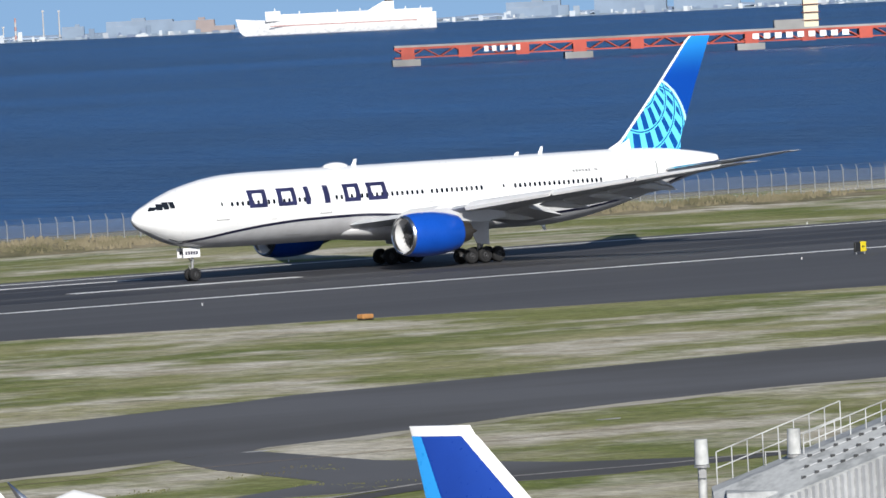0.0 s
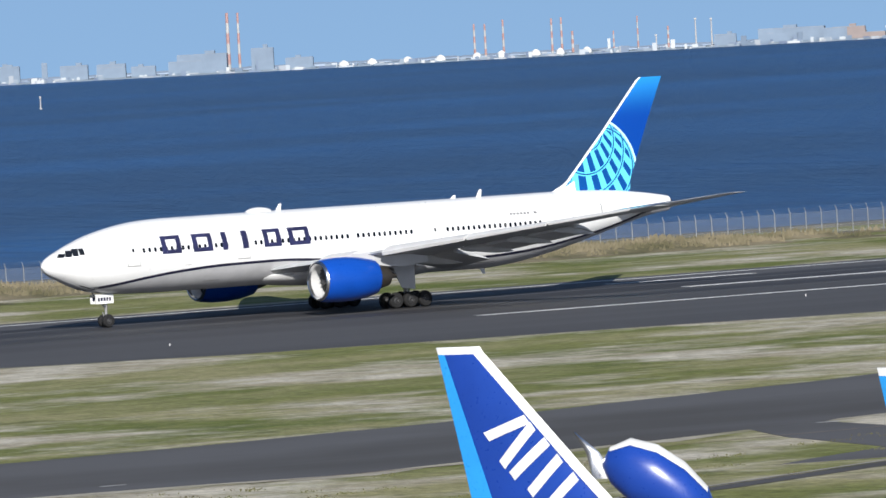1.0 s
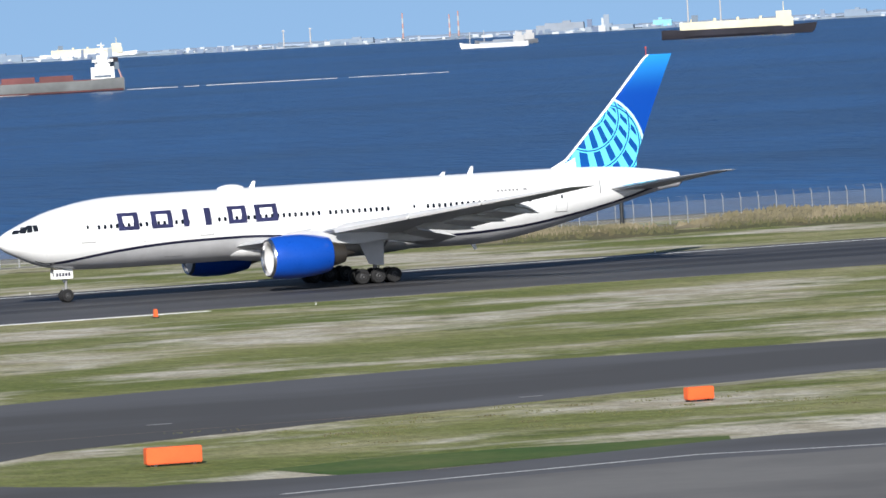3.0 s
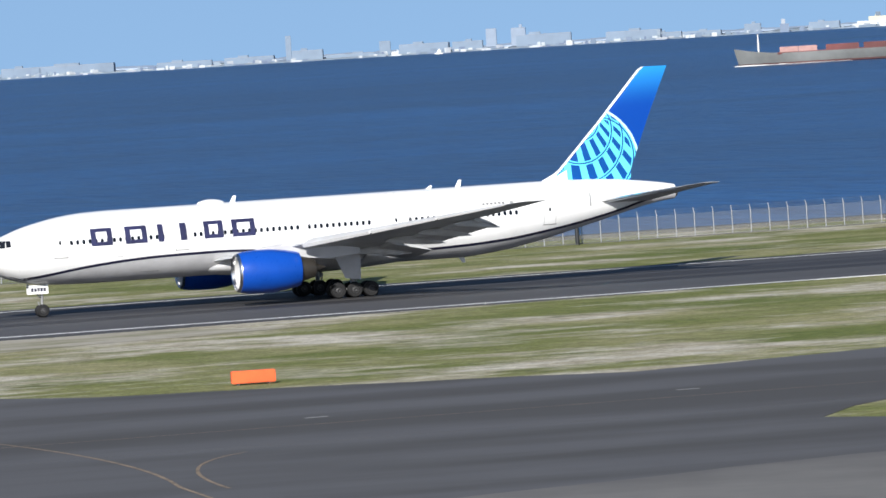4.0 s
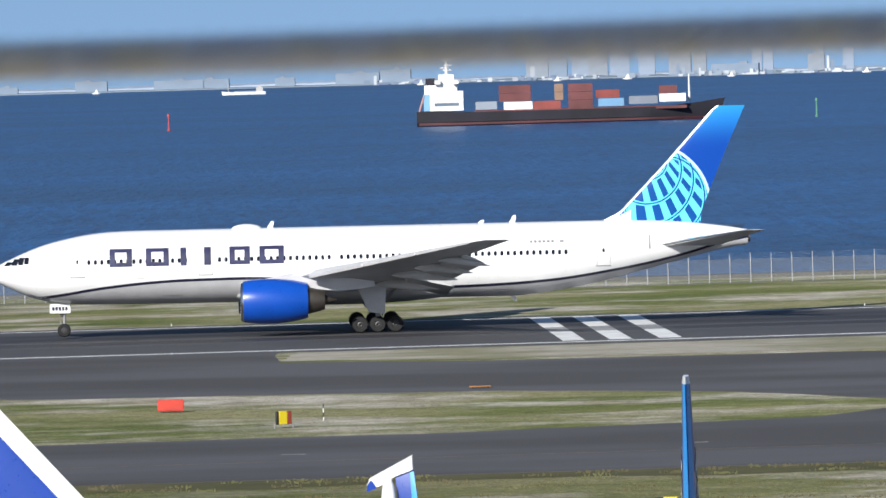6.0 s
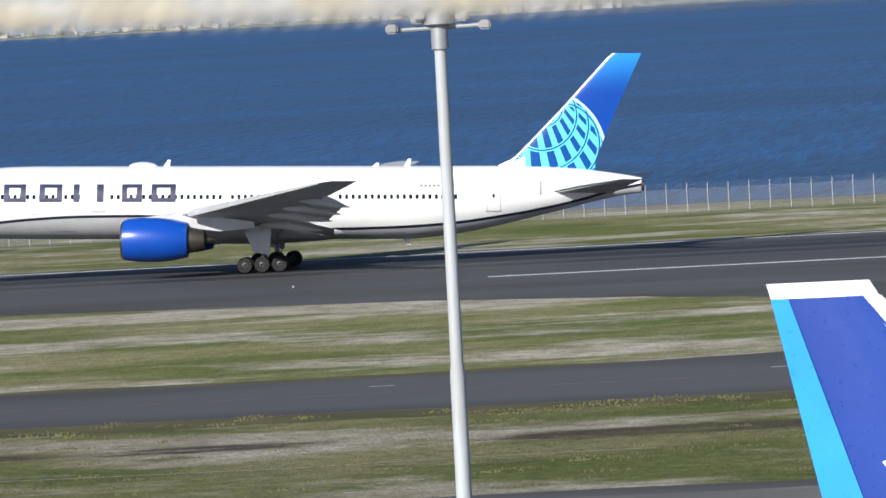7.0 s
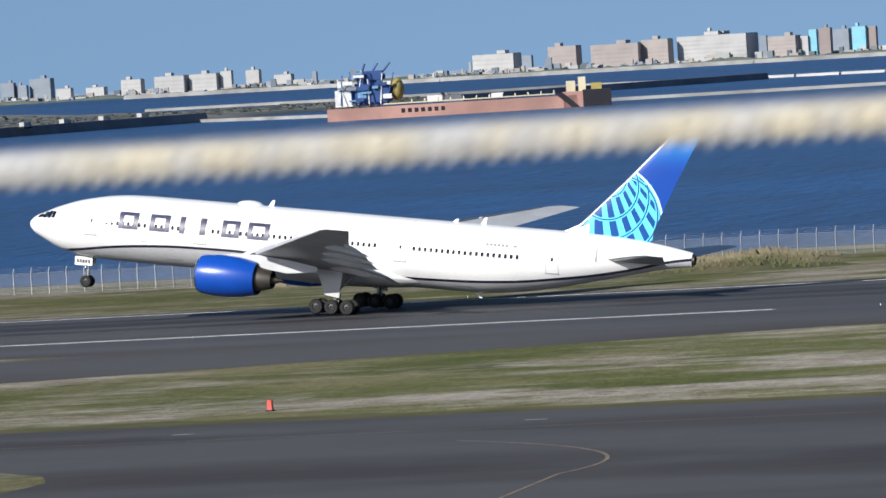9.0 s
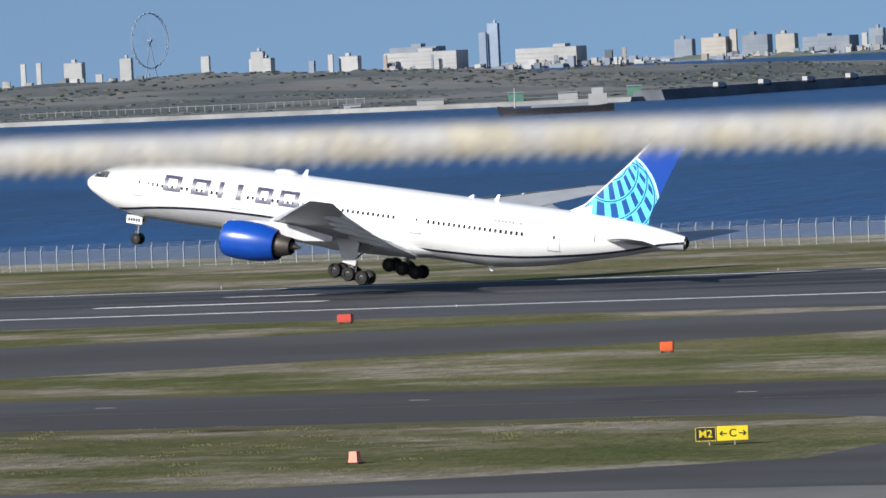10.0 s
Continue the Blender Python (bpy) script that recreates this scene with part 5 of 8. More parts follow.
# ---- dry scrub bank under the fence ----
def scrub_bank(name, x0, x1, top, y0, y1, seed, mat, label, thick=24):
    rng = random.Random(seed)
    bm = bmesh.new()
    nx, ny = int((x1 - x0) / 1.1), 14
    grid = []
    for j in range(ny + 1):
        v = j / ny
        row = []
        for i in range(nx + 1):
            u = i / nx
            x = x0 + (x1 - x0) * u
            y = y0 + (y1 - y0) * v
            hump = math.sin(math.pi * v) ** 0.8 * min(1, 8 * u, 8 * (1 - u))
            big = max(0.0, 0.35 + 1.0 * noise.noise((x * 0.05, y * 0.1, seed)) + 0.5 * noise.noise((x * 0.17, y * 0.2, seed + 3)))
            small = 0.35 * noise.noise((x * 0.6, y * 0.6, seed)) + rng.uniform(-0.12, 0.12)
            row.append(bm.verts.new((x, y, -0.16 + hump * max(0.0, top * (big + 0.3 * small)))))
        grid.append(row)
    for a, b in zip(grid, grid[1:]):
        for i in range(nx):
            bm.faces.new((a[i], a[i + 1], b[i + 1], b[i]))
    # upright stalks
    for _ in range(int((x1 - x0) * thick)):
        i, j = rng.randrange(nx), rng.randrange(2, ny - 1)
        p = grid[j][i].co
        if p.z < 0.12:
            continue
        h, lean = rng.uniform(0.15, 0.6), rng.uniform(-0.2, 0.2)
        px, py = p.x + rng.uniform(-0.5, 0.5), p.y + rng.uniform(-0.6, 0.6)
        a = [bm.verts.new((px + dx, py, p.z + dz)) for dx, dz in ((-0.22, -0.2), (0.22, -0.2), (0.04 + lean, h))]
        bm.faces.new(a)
    return tagged(part(name, bm, mat, smooth=False), label, "dry grass", kind="stuff")


scrub_bank("scrub", 255, 620, 1.35, 718, 739, 4, dry_scrub, "tall straw-coloured dry grass bank by the fence", thick=80)
scrub_bank("scrub", 300, 420, 0.8, 706, 722, 9, green_scrub, "low dark green scrub beside the fence")
scrub_bank("scrub", -284, -222, 2.0, 718, 739, 14, dry_scrub, "tall straw-coloured dry grass bank by the fence", thick=80)
scrub_bank("scrub", -217, -184, 1.9, 716, 739, 15, dry_scrub, "tall straw-coloured dry grass bank by the fence", thick=80)
scrub_bank("scrub", -240, -150, 1.0, 700, 716, 19, green_scrub, "low dark green scrub beside the fence")


tuft_green = material("tuft_green", (0.125, 0.128, 0.060), 0.95, vary=0.35, coarse=0.15, fine=1.5, second=(0.10, 0.10, 0.045), spec=0.1)
brown_scrub = material("brown_scrub", (0.105, 0.092, 0.052), 0.95, vary=0.3, coarse=0.12, fine=1.5, second=(0.085, 0.08, 0.04), spec=0.1)


def tufts(name, spots, mat, seed, label):
    """Clumps of blades along the paving's edges."""
    rng = random.Random(seed)
    bm = bmesh.new()
    for x0, x1, y0, y1, count, tall in spots:
        for _ in range(count):
            x, y = rng.uniform(x0, x1), rng.uniform(y0, y1)
            for _ in range(rng.randint(14, 24)):
                dx, dy, h = rng.gauss(0, 0.5), rng.gauss(0, 0.5), tall * rng.uniform(0.1, 0.6)
                lean, w = rng.uniform(-0.08, 0.08), rng.uniform(0.05, 0.13)
                bm.faces.new([bm.verts.new(p) for p in ((x + dx - w, y + dy, -0.2), (x + dx + w, y + dy, -0.2), (x + dx + 0.3 * w + lean, y + dy, 0.85 * h), (x + dx - 0.2 * w + lean, y + dy, h))])
    return tagged(part(name, bm, mat, smooth=False), label, "grass", kind="stuff")


tufts("grass_tufts", [(-86, 62, 402, 411, 60, 0.20), (-94, 38, 342, 405, 120, 0.13), (165, 300, 402, 428, 110, 0.10), (-330, -190, 362, 411, 130, 0.13)],
      tuft_green, 31, "uneven clumps of green grass")
tufts("dry_tufts", [(-86, 62, 404, 411, 60, 0.24), (-94, 38, 345, 405, 150, 0.17), (-330, -190, 364, 411, 110, 0.15), (165, 300, 400, 428, 40, 0.10)],
      brown_scrub, 32, "clumps of dry straw grass")
# ---- light masts on the apron ----
def light_mast(x, y, top, r, label, head=True):
    ob = thing("light_mast", label, "light mast", pose(x, y, 0), group="apron light masts")
    bm = bmesh.new()
    zs = [-0.2, 3, 8, top - 8.2, top - 7.9, top - 1.5, top - 0.75]
    rs = [r * 1.25, r * 1.2, r * 1.15, r * 1.1, r * 0.92, r * 0.86, r * 0.84]
    ring_loft([[(q * math.cos(a), q * math.sin(a), z) for a in np.linspace(0, 2 * math.pi, 17)[:-1]] for z, q in zip(zs, rs)], bm=bm)
    part("shaft", bm, rusty_mast if "rusty" in label else mast_paint, ob, "rust-streaked galvanised tube")
    bm = bmesh.new()
    n = 18
    prof = [(top - 0.75, 0.2), (top - 0.72, 0.34), (top - 0.05, 0.36), (top, 0.33), (top - 0.02, 0.1)]
    ring_loft([[(q * math.cos(2 * math.pi * i / n), q * math.sin(2 * math.pi * i / n), z) for i in range(n)] for z, q in prof], bm=bm)
    drum = part("head_drum", bm, galvanised, ob, "grey steel drum")
    bm = box(bmesh.new(), -0.52, -0.26, -0.3, -0.02, top - 0.62, top - 0.25)
    bmesh.ops.bevel(bm, geom=list(bm.edges), offset=0.03, segments=1, affect="EDGES")
    part("box", bm, galvanised, drum)
    part("collar", tube(bmesh.new(), (0, 0, top - 1.25), (0, 0, top - 0.8), r * 1.25, r * 1.25, 14), galvanised, ob)
    part("crossarm", tube(bmesh.new(), (-1.05, 0, top - 0.82), (1.05, 0, top - 0.78), 0.05, 0.05, 8), galvanised, ob)
    part("antenna", tube(bmesh.new(), (0.05, 0, top), (0.03, 0, top + 0.55), 0.025, 0.015, 6), galvanised, ob)
    for sx, dz in ((-1.0, 0), (-0.45, 0.18), (0.5, 0.2), (0.98, 0)):
        bm = box(bmesh.new(), sx - 0.13, sx + 0.13, -0.2, 0.12, top - 0.88 + dz, top - 0.68 + dz)
        bmesh.ops.bevel(bm, geom=list(bm.edges), offset=0.04, segments=2, affect="EDGES")
        part("floodlight", bm, strut_grey, ob, "grey floodlight housing")
    return ob


light_mast(24.76, 161.11, 22.5, 0.15, "tall rusty grey light mast with a drum head on the apron")
light_mast(-12.97, 162.48, 22.2, 0.15, "tall pale grey light mast with a drum head on the apron")
light_mast(-45.59, 156.49, 22.45, 0.165, "tall pale grey light mast with a drum head and antenna")


# ---- parked airliners ----
def parked_jet(tip, heading, k, label, bars=True):
    """A parked twin jet. tip: the fin's trailing top corner; heading: degrees, the way the nose points, from +x towards +y; k: size."""
    top = 12.0 * k
    a = radians(heading)
    ob = thing("parked_airliner", label, "airplane", group="parked blue-tailed airliners")
    L = 37.6 * k

    def put(s, y, z):
        return (L - s * 1.0, y, z)

    root = Vector((tip[0], tip[1], 0)) + Vector((math.cos(a), math.sin(a), 0)) * 0.0
    ob.matrix_basis = Matrix.Translation(root) @ Matrix.Rotation(a, 4, "Z")
    # local x runs from the tail (0) to the nose (L)
    st = [(0.0, 4.3, 0.25), (1.5, 4.05, 0.7), (4, 3.6, 1.25), (8, 3.1, 1.85), (11, 2.95, 1.98), (31, 2.95, 1.98), (34, 2.8, 1.7), (36.3, 2.5, 1.05), (37.4, 2.35, 0.35), (37.6, 2.35, 0.05)]
    rings = [[(x * k, r * k * math.cos(t), z * k + r * k * math.sin(t)) for t in np.linspace(0, 2 * math.pi, 21)[:-1]] for x, z, r in st]
    part("fuselage", ring_loft(rings), white_paint, ob, "white fuselage")

    def fin_ring(z, te, le, t):
        """te and le: metres ahead of the fin's trailing top corner."""
        c = le - te
        us = [0, 0.08, 0.25, 0.5, 0.75, 0.93, 1.0]
        hs = [0.0, 0.35, 0.8, 1.0, 0.9, 0.5, 0.0]
        return [((te + c * u) * k, t * k * h, z * k) for u, h in zip(us, hs)] + [((te + c * u) * k, -t * k * h, z * k) for u, h in list(zip(us, hs))[-2:0:-1]]

    secs = [(4.5, 1.53, 8.45, 0.36), (8.0, 0.84, 5.15, 0.26), (11.76, 0.06, 1.76, 0.13)]
    fin = part("tail_fin", ring_loft([fin_ring(*s) for s in secs]), jet_blue, ob, "deep blue tail fin")
    cap = [(11.76, 0.06, 1.76, 0.132), (12.0, 0.0, 1.62, 0.09)]
    part("fin_cap", ring_loft([fin_ring(*s) for s in cap]), white_paint, fin, "white fin cap")
    rows = []
    for z, te, le, t in secs:
        rows.append([((le - 0.34) * k, t * 0.62 * k + 0.022, z * k), ((le - 0.12) * k, t * 0.42 * k + 0.022, z * k), ((le + 0.03) * k, 0, z * k),
                     ((le - 0.12) * k, -t * 0.42 * k - 0.022, z * k), ((le - 0.34) * k, -t * 0.62 * k - 0.022, z * k)])
    part("fin_leading_edge", ring_loft(rows, close=False), white_paint, fin, "white leading edge band")
    for sg in (-1, 1):
        rows = [[((te + 0.0) * k, sg * 0.02, z * k), ((te + 0.06 * (le - te)) * k, sg * (t * 0.32 * k + 0.012), z * k), ((te + 0.17 * (le - te)) * k, sg * (t * 0.66 * k + 0.012), z * k)]
                for z, te, le, t in secs]
        part("rudder_stripe", ring_loft(rows, close=False), sky_blue, fin, "pale blue stripe")
        if bars:
            for x0, z0, x1, z1 in ((1.7, 9.17, 3.2, 9.72), (2.25, 8.24, 3.4, 9.5), (2.6, 7.87, 3.9, 8.98), (3.25, 7.3, 4.35, 8.43), (3.8, 6.76, 4.9, 7.83)):
                rows = []
                for u in np.linspace(0, 1, 6):
                    row = []
                    for dx, dz in ((0, 0), (0.1, -0.14), (0.2, -0.28)):
                        x, z = x0 + (x1 - x0) * u + dx, z0 + (z1 - z0) * u + dz
                        te, le, t = (float(np.interp(z, [s[0] for s in secs], [s[i] for s in secs])) for i in (1, 2, 3))
                        h = float(np.interp((x - te) / (le - te), [0, 0.08, 0.25, 0.5, 0.75, 0.93, 1.0], [0.0, 0.35, 0.8, 1.0, 0.9, 0.5, 0.0]))
                        row.append((x * k, sg * (t * h * k + 0.03), z * k))
                    rows.append(row)
                bm = ring_loft(rows, close=False)
                part("title_bar", bm, line_white, fin, "slanted white bar", smooth=False)
    for sg in (-1, 1):
        rows = [[((te + (le - te) * u) * k, sg * y * k, (z + dz) * k) for u, dz in ((0, 0), (0.5, 0.14), (1, 0), (0.5, -0.1))]
                for y, te, le, z in ((0.4, 0.9, 4.9, 4.2), (6.2, 0.2, 1.8, 4.7))]
        part("stabilizer", ring_loft(rows), wing_paint, ob, "grey tailplane")
        rows = [[((te + (le - te) * u) * k, sg * y * k, (z + dz) * k) for u, dz in ((0, 0), (0.5, 0.35 * (1 - y / 25)), (1, 0), (0.5, -0.2 * (1 - y / 25)))]
                for y, te, le, z in ((1.5, 17.5, 25.0, 2.2), (6, 17.8, 22.2, 2.6), (17, 14.5, 16.1, 3.6))]
        part("wing", ring_loft(rows), wing_paint, ob, "grey wing")
        bm = revolve(bmesh.new(), [(20.5 * k, 0.6 * k), (21.5 * k, 1.0 * k), (24.0 * k, 1.1 * k), (24.9 * k, 0.95 * k), (24.5 * k, 0.85 * k), (23.5 * k, 0.8 * k), (23.5 * k, 0.1 * k)], sg * 5.75 * k, 1.4 * k, 20)
        part("engine_nacelle", bm, white_paint, ob, "white engine cowling")
        part("main_gear", tube(bmesh.new(), (18.5 * k, sg * 3.8 * k, 0.0), (18.5 * k, sg * 3.7 * k, 2.2 * k), 0.22 * k, 0.16 * k, 8), strut_grey, ob)
    part("nose_gear", tube(bmesh.new(), (31.5 * k, 0, 0.0), (31.5 * k, 0, 1.5 * k), 0.2 * k, 0.14 * k, 8), strut_grey, ob)
    return ob


def jet_at(tip, along_right, away, k, label):
    """along_right: degrees of pan at which the jet is seen; away: degrees by which the nose turns off the line across the view, away from the eye."""
    return parked_jet(tip, -along_right + away, k, label)


jet_at((194.3, 307.0), 33.4, -28, 1.0, "parked white airliner with a deep blue tail fin")
jet_at((187.5, 273.7), 37.6, -28, 1.0, "parked white airliner with a deep blue tail fin")
jet_at((-6.15, 157.76), -2.2, -8, 1.317, "large parked airliner with a deep blue tail fin")
jet_at((16.03, 240.26), 3.8, 89, 1.0, "parked airliner with a blue tail seen from behind")
jet_at((-57.15, 219.46), -14.6, 79, 1.0, "parked airliner with a blue tail and pale bars")


def plate(points, thick):
    """A flat piece in the x-z plane with rounded thickness along y."""
    bm = bmesh.new()
    cx, cz = sum(p[0] for p in points) / len(points), sum(p[1] for p in points) / len(points)
    rows = [[(cx + (x - cx) * k, y, cz + (z - cz) * k) for x, z in points] for y, k in ((-thick, 0.96), (-0.7 * thick, 1.0), (0.7 * thick, 1.0), (thick, 0.96))]
    return ring_loft(rows, bm=bm)


def wing_tip(x, y, heading, label):
    """A parked airliner's upturned wing tip with a white fairing and the outer wing that carries it."""
    ob = thing("parked_wing", label, "airplane wing", pose(x, y, 0, 0, 0, heading), group="parked wings")
    rows = [[(px, py - c, z), (px, py, z + t), (px, py + c, z), (px, py, z - t)] for px, py, z, c, t in ((-0.1, 0.2, 4.0, 0.5, 0.12), (-6, 2.5, 3.4, 1.2, 0.25), (-12, 5.0, 2.9, 2.0, 0.4))]
    part("outer_wing", ring_loft(rows), wing_paint, ob, "grey outer wing")
    tip = part("winglet", plate([(-0.63, 6.3), (0.1, 6.54), (0.3, 4.55), (0.36, 3.9), (-0.4, 3.9), (-0.45, 4.55)], 0.12), jet_blue, ob, "deep blue winglet")
    part("trailing_strip", plate([(-0.05, 6.45), (0.1, 6.5), (0.3, 4.55), (0.36, 3.95), (0.08, 3.95)], 0.135), sky_blue, tip, "paler blue strip")
    part("winglet_cap", plate([(0.09, 7.09), (-1.6, 6.22), (-1.71, 5.95), (-1.32, 5.87), (-1.12, 5.96), (-0.63, 6.26), (0.1, 6.52)], 0.2), line_white, tip, "white winglet tip")
    part("cap_end", plate([(-1.55, 6.16), (-1.68, 6.0), (-1.72, 5.70), (-1.34, 5.84), (-1.42, 6.02)], 0.22), jet_blue, tip, "blue rounded end")
    rings = [[(-0.88 + r * math.cos(t), -0.35 + r * math.sin(t), z) for t in np.linspace(0, 2 * math.pi, 15)[:-1]] for z, r in ((3.7, 0.3), (4.6, 0.32), (5.4, 0.3), (5.95, 0.22), (6.22, 0.12), (6.3, 0.03))]
    part("fairing_pod", ring_loft(rings), white_paint, ob, "white rounded fairing")
    part("leg", tube(bmesh.new(), (-11, 4.5, 0), (-11, 4.5, 2.7), 0.25, 0.2, 8), strut_grey, ob)


wing_tip(9.0, 294.0, -2, "upturned blue and white wing tip of a parked airliner")


def tail_dome(x, y, heading, label):
    """A rounded blue rear body with a white crest and a metal spike, high on a parked airliner."""
    ob = thing("parked_tail", label, "airplane tail", pose(x, y, 0, 0, 0, heading), group="parked tails")
    rings = [[(px, r * 0.75 * math.cos(t), z + r * math.sin(t)) for t in np.linspace(0, 2 * math.pi, 33)[:-1]]
             for px, z, r in ((-0.9, 5.9, 0.15), (-0.6, 5.85, 0.7), (0.2, 5.6, 1.25), (1.2, 5.2, 1.35), (2.2, 4.6, 1.25), (3.0, 4.0, 0.9), (3.3, 3.7, 0.3))]
    body = part("body", ring_loft(rings), jet_blue, ob, "deep blue rounded body")
    rows = [[(px, 0.75 * 1.02 * r * math.cos(t), z + 1.02 * r * math.sin(t)) for t in np.radians(np.linspace(54, 126, 9))]
            for px, z, r in ((-0.6, 5.85, 0.7), (0.2, 5.6, 1.25), (1.2, 5.2, 1.35), (2.2, 4.6, 1.25), (3.0, 4.0, 0.9))]
    part("crest", ring_loft(rows, close=False), line_white, body, "white crest stripe")
    rows = [[(a, -0.05, z), (a + 0.35 * s, -0.1, z), (a + 0.7 * s, 0, z), (a + 0.35 * s, 0.1, z)] for z, a, s in ((5.4, -1.3, 1.2), (6.4, -1.5, 0.7), (7.2, -1.95, 0.1))]
    part("spike", ring_loft(rows), bare_metal, ob, "bare metal spike")
    part("stand", tube(bmesh.new(), (0.8, 0, 0), (0.8, 0, 4.4), 0.5, 0.4, 10), white_paint, ob)


tail_dome(219.0, 332.0, -40, "rounded blue and white tail of a parked airliner")


# ---- boarding bridge ----
bridge_wall = material("bridge_wall", (0.40, 0.41, 0.42), 0.6, vary=0.12, coarse=0.6, fine=4)
bridge_roof = material("bridge_roof", (0.36, 0.37, 0.37), 0.8, vary=0.3, coarse=1.2, fine=5, second=(0.25, 0.26, 0.26), spread=(0.5, 0.62))
rail_white = material("rail_white", (0.50, 0.51, 0.50), 0.6, vary=0.2, coarse=1.0, fine=6)


def boarding_bridge():
    """Corrugated white tunnel with a railed roof; its own x runs up the roof."""
    ob = thing("boarding_bridge", "white corrugated boarding bridge with roof railings", "boarding bridge", pose(241.1, 326.7, 0, 0, 0, -39))
    rise = 0.36

    def zr(x):
        return 5.10 + rise * x

    bm = bmesh.new()
    ring_loft([[(x, -3.0, zr(x) - 3.0), (x, 1.4, zr(x) - 3.0), (x, 1.4, zr(x)), (x, -0.6, zr(x) - 0.05), (x, -3.0, zr(x) - 0.95)] for x in (0.5, 14)], bm=bm)
    part("roof_deck", bm, bridge_roof, ob, "white weathered roof", smooth=False)
    for k in range(46):
        x = 3.0 + 0.24 * k
        bm = bmesh.new()
        ring_loft([[(x, -3.02, zr(x) - 3.0), (x + 0.1, -3.12, zr(x) - 3.0), (x + 0.2, -3.02, zr(x) - 3.0)],
                   [(x, -3.02, zr(x) - 1.0), (x + 0.1, -3.12, zr(x) - 1.0), (x + 0.2, -3.02, zr(x) - 1.0)]], close=False, bm=bm)
        part("wall_rib", bm, bridge_wall, ob, smooth=False)
    for y, first, count, tall in ((1.3, 0.7, 9, 1.1), (-0.4, 3.6, 12, 0.62)):
        for k in range(count):
            x = first + 0.53 * k
            part("rail_post", tube(bmesh.new(), (x, y, zr(x) - 0.05), (x, y, zr(x) + tall), 0.022, 0.022, 6), rail_white, ob)
        last = first + 0.53 * (count - 1)
        for h in (tall, 0.5 * tall):
            part("handrail", tube(bmesh.new(), (first, y, zr(first) + h), (last, y, zr(last) + h), 0.022, 0.022, 6), rail_white, ob)
    # low step rail by the second drum
    for x in (2.35, 2.85):
        part("rail_post", tube(bmesh.new(), (x, 0.9, zr(x) - 0.1), (x, 0.9, zr(2.35) + 0.45), 0.02, 0.02, 6), rail_white, ob)
    part("handrail", tube(bmesh.new(), (2.35, 0.9, zr(2.35) + 0.45), (2.85, 0.9, zr(2.35) + 0.45), 0.02, 0.02, 6), rail_white, ob)
    for x, y, up in ((0.2, 1.0, 0.5), (3.3, 0.1, -0.35)):
        lamp = part("lamp_drum", tube(bmesh.new(), (x, y, zr(x) + 0.40 + up), (x, y, zr(x) + 1.25 + up), 0.24, 0.22, 16), rail_white, ob, "white drum")
        part("lamp_stand", tube(bmesh.new(), (x, y, zr(x) - 0.6), (x, y, zr(x) + 0.45 + up), 0.15, 0.15, 10), rail_white, lamp)
        part("lamp_collar", tube(bmesh.new(), (x, y, zr(x) + 0.30 + up), (x, y, zr(x) + 0.38 + up), 0.27, 0.27, 16), strut_grey, lamp)
        part("bracket", box(bmesh.new(), x - 0.12, x + 0.12, y - 0.24, y - 0.1, zr(x) - 0.05 + up, zr(x) + 0.22 + up), strut_grey, lamp, smooth=False)
    # roof seams and their dark clips
    for y in (-0.9, -1.6, -2.3):
        drop = 0.05 + 0.9 * (-0.6 - y) / 2.4
        part("roof_seam", tube(bmesh.new(), (3.4, y, zr(3.4) - drop), (13.9, y, zr(13.9) - drop), 0.025, 0.025, 5), bridge_wall, ob)
        for k in range(18):
            x = 3.7 + 0.44 * k + 0.2 * (y + 0.9)
            part("clip", box(bmesh.new(), x, x + 0.16, y - 0.05, y + 0.05, zr(x) - drop, zr(x) - drop + 0.10), black_paint, ob, smooth=False)
    bm = box(bmesh.new(), 0.9, 2.6, -2.6, -0.4, 4.1, 5.3)
    bmesh.ops.bevel(bm, geom=list(bm.edges), offset=0.04, segments=1, affect="EDGES")
    part("roof_unit", bm, bridge_roof, ob, "white roof housing")
    part("canopy_edge", box(bmesh.new(), 0.9, 6.0, -3.6, -2.9, 4.3, 4.45), rail_white, ob, smooth=False)
    for x in (2.5, 12):
        part("support", tube(bmesh.new(), (x, -0.8, 0), (x, -0.8, zr(x) - 2.9), 0.35, 0.35, 12), strut_grey, ob)
    return ob


boarding_bridge()


DECK_Z = 20.5


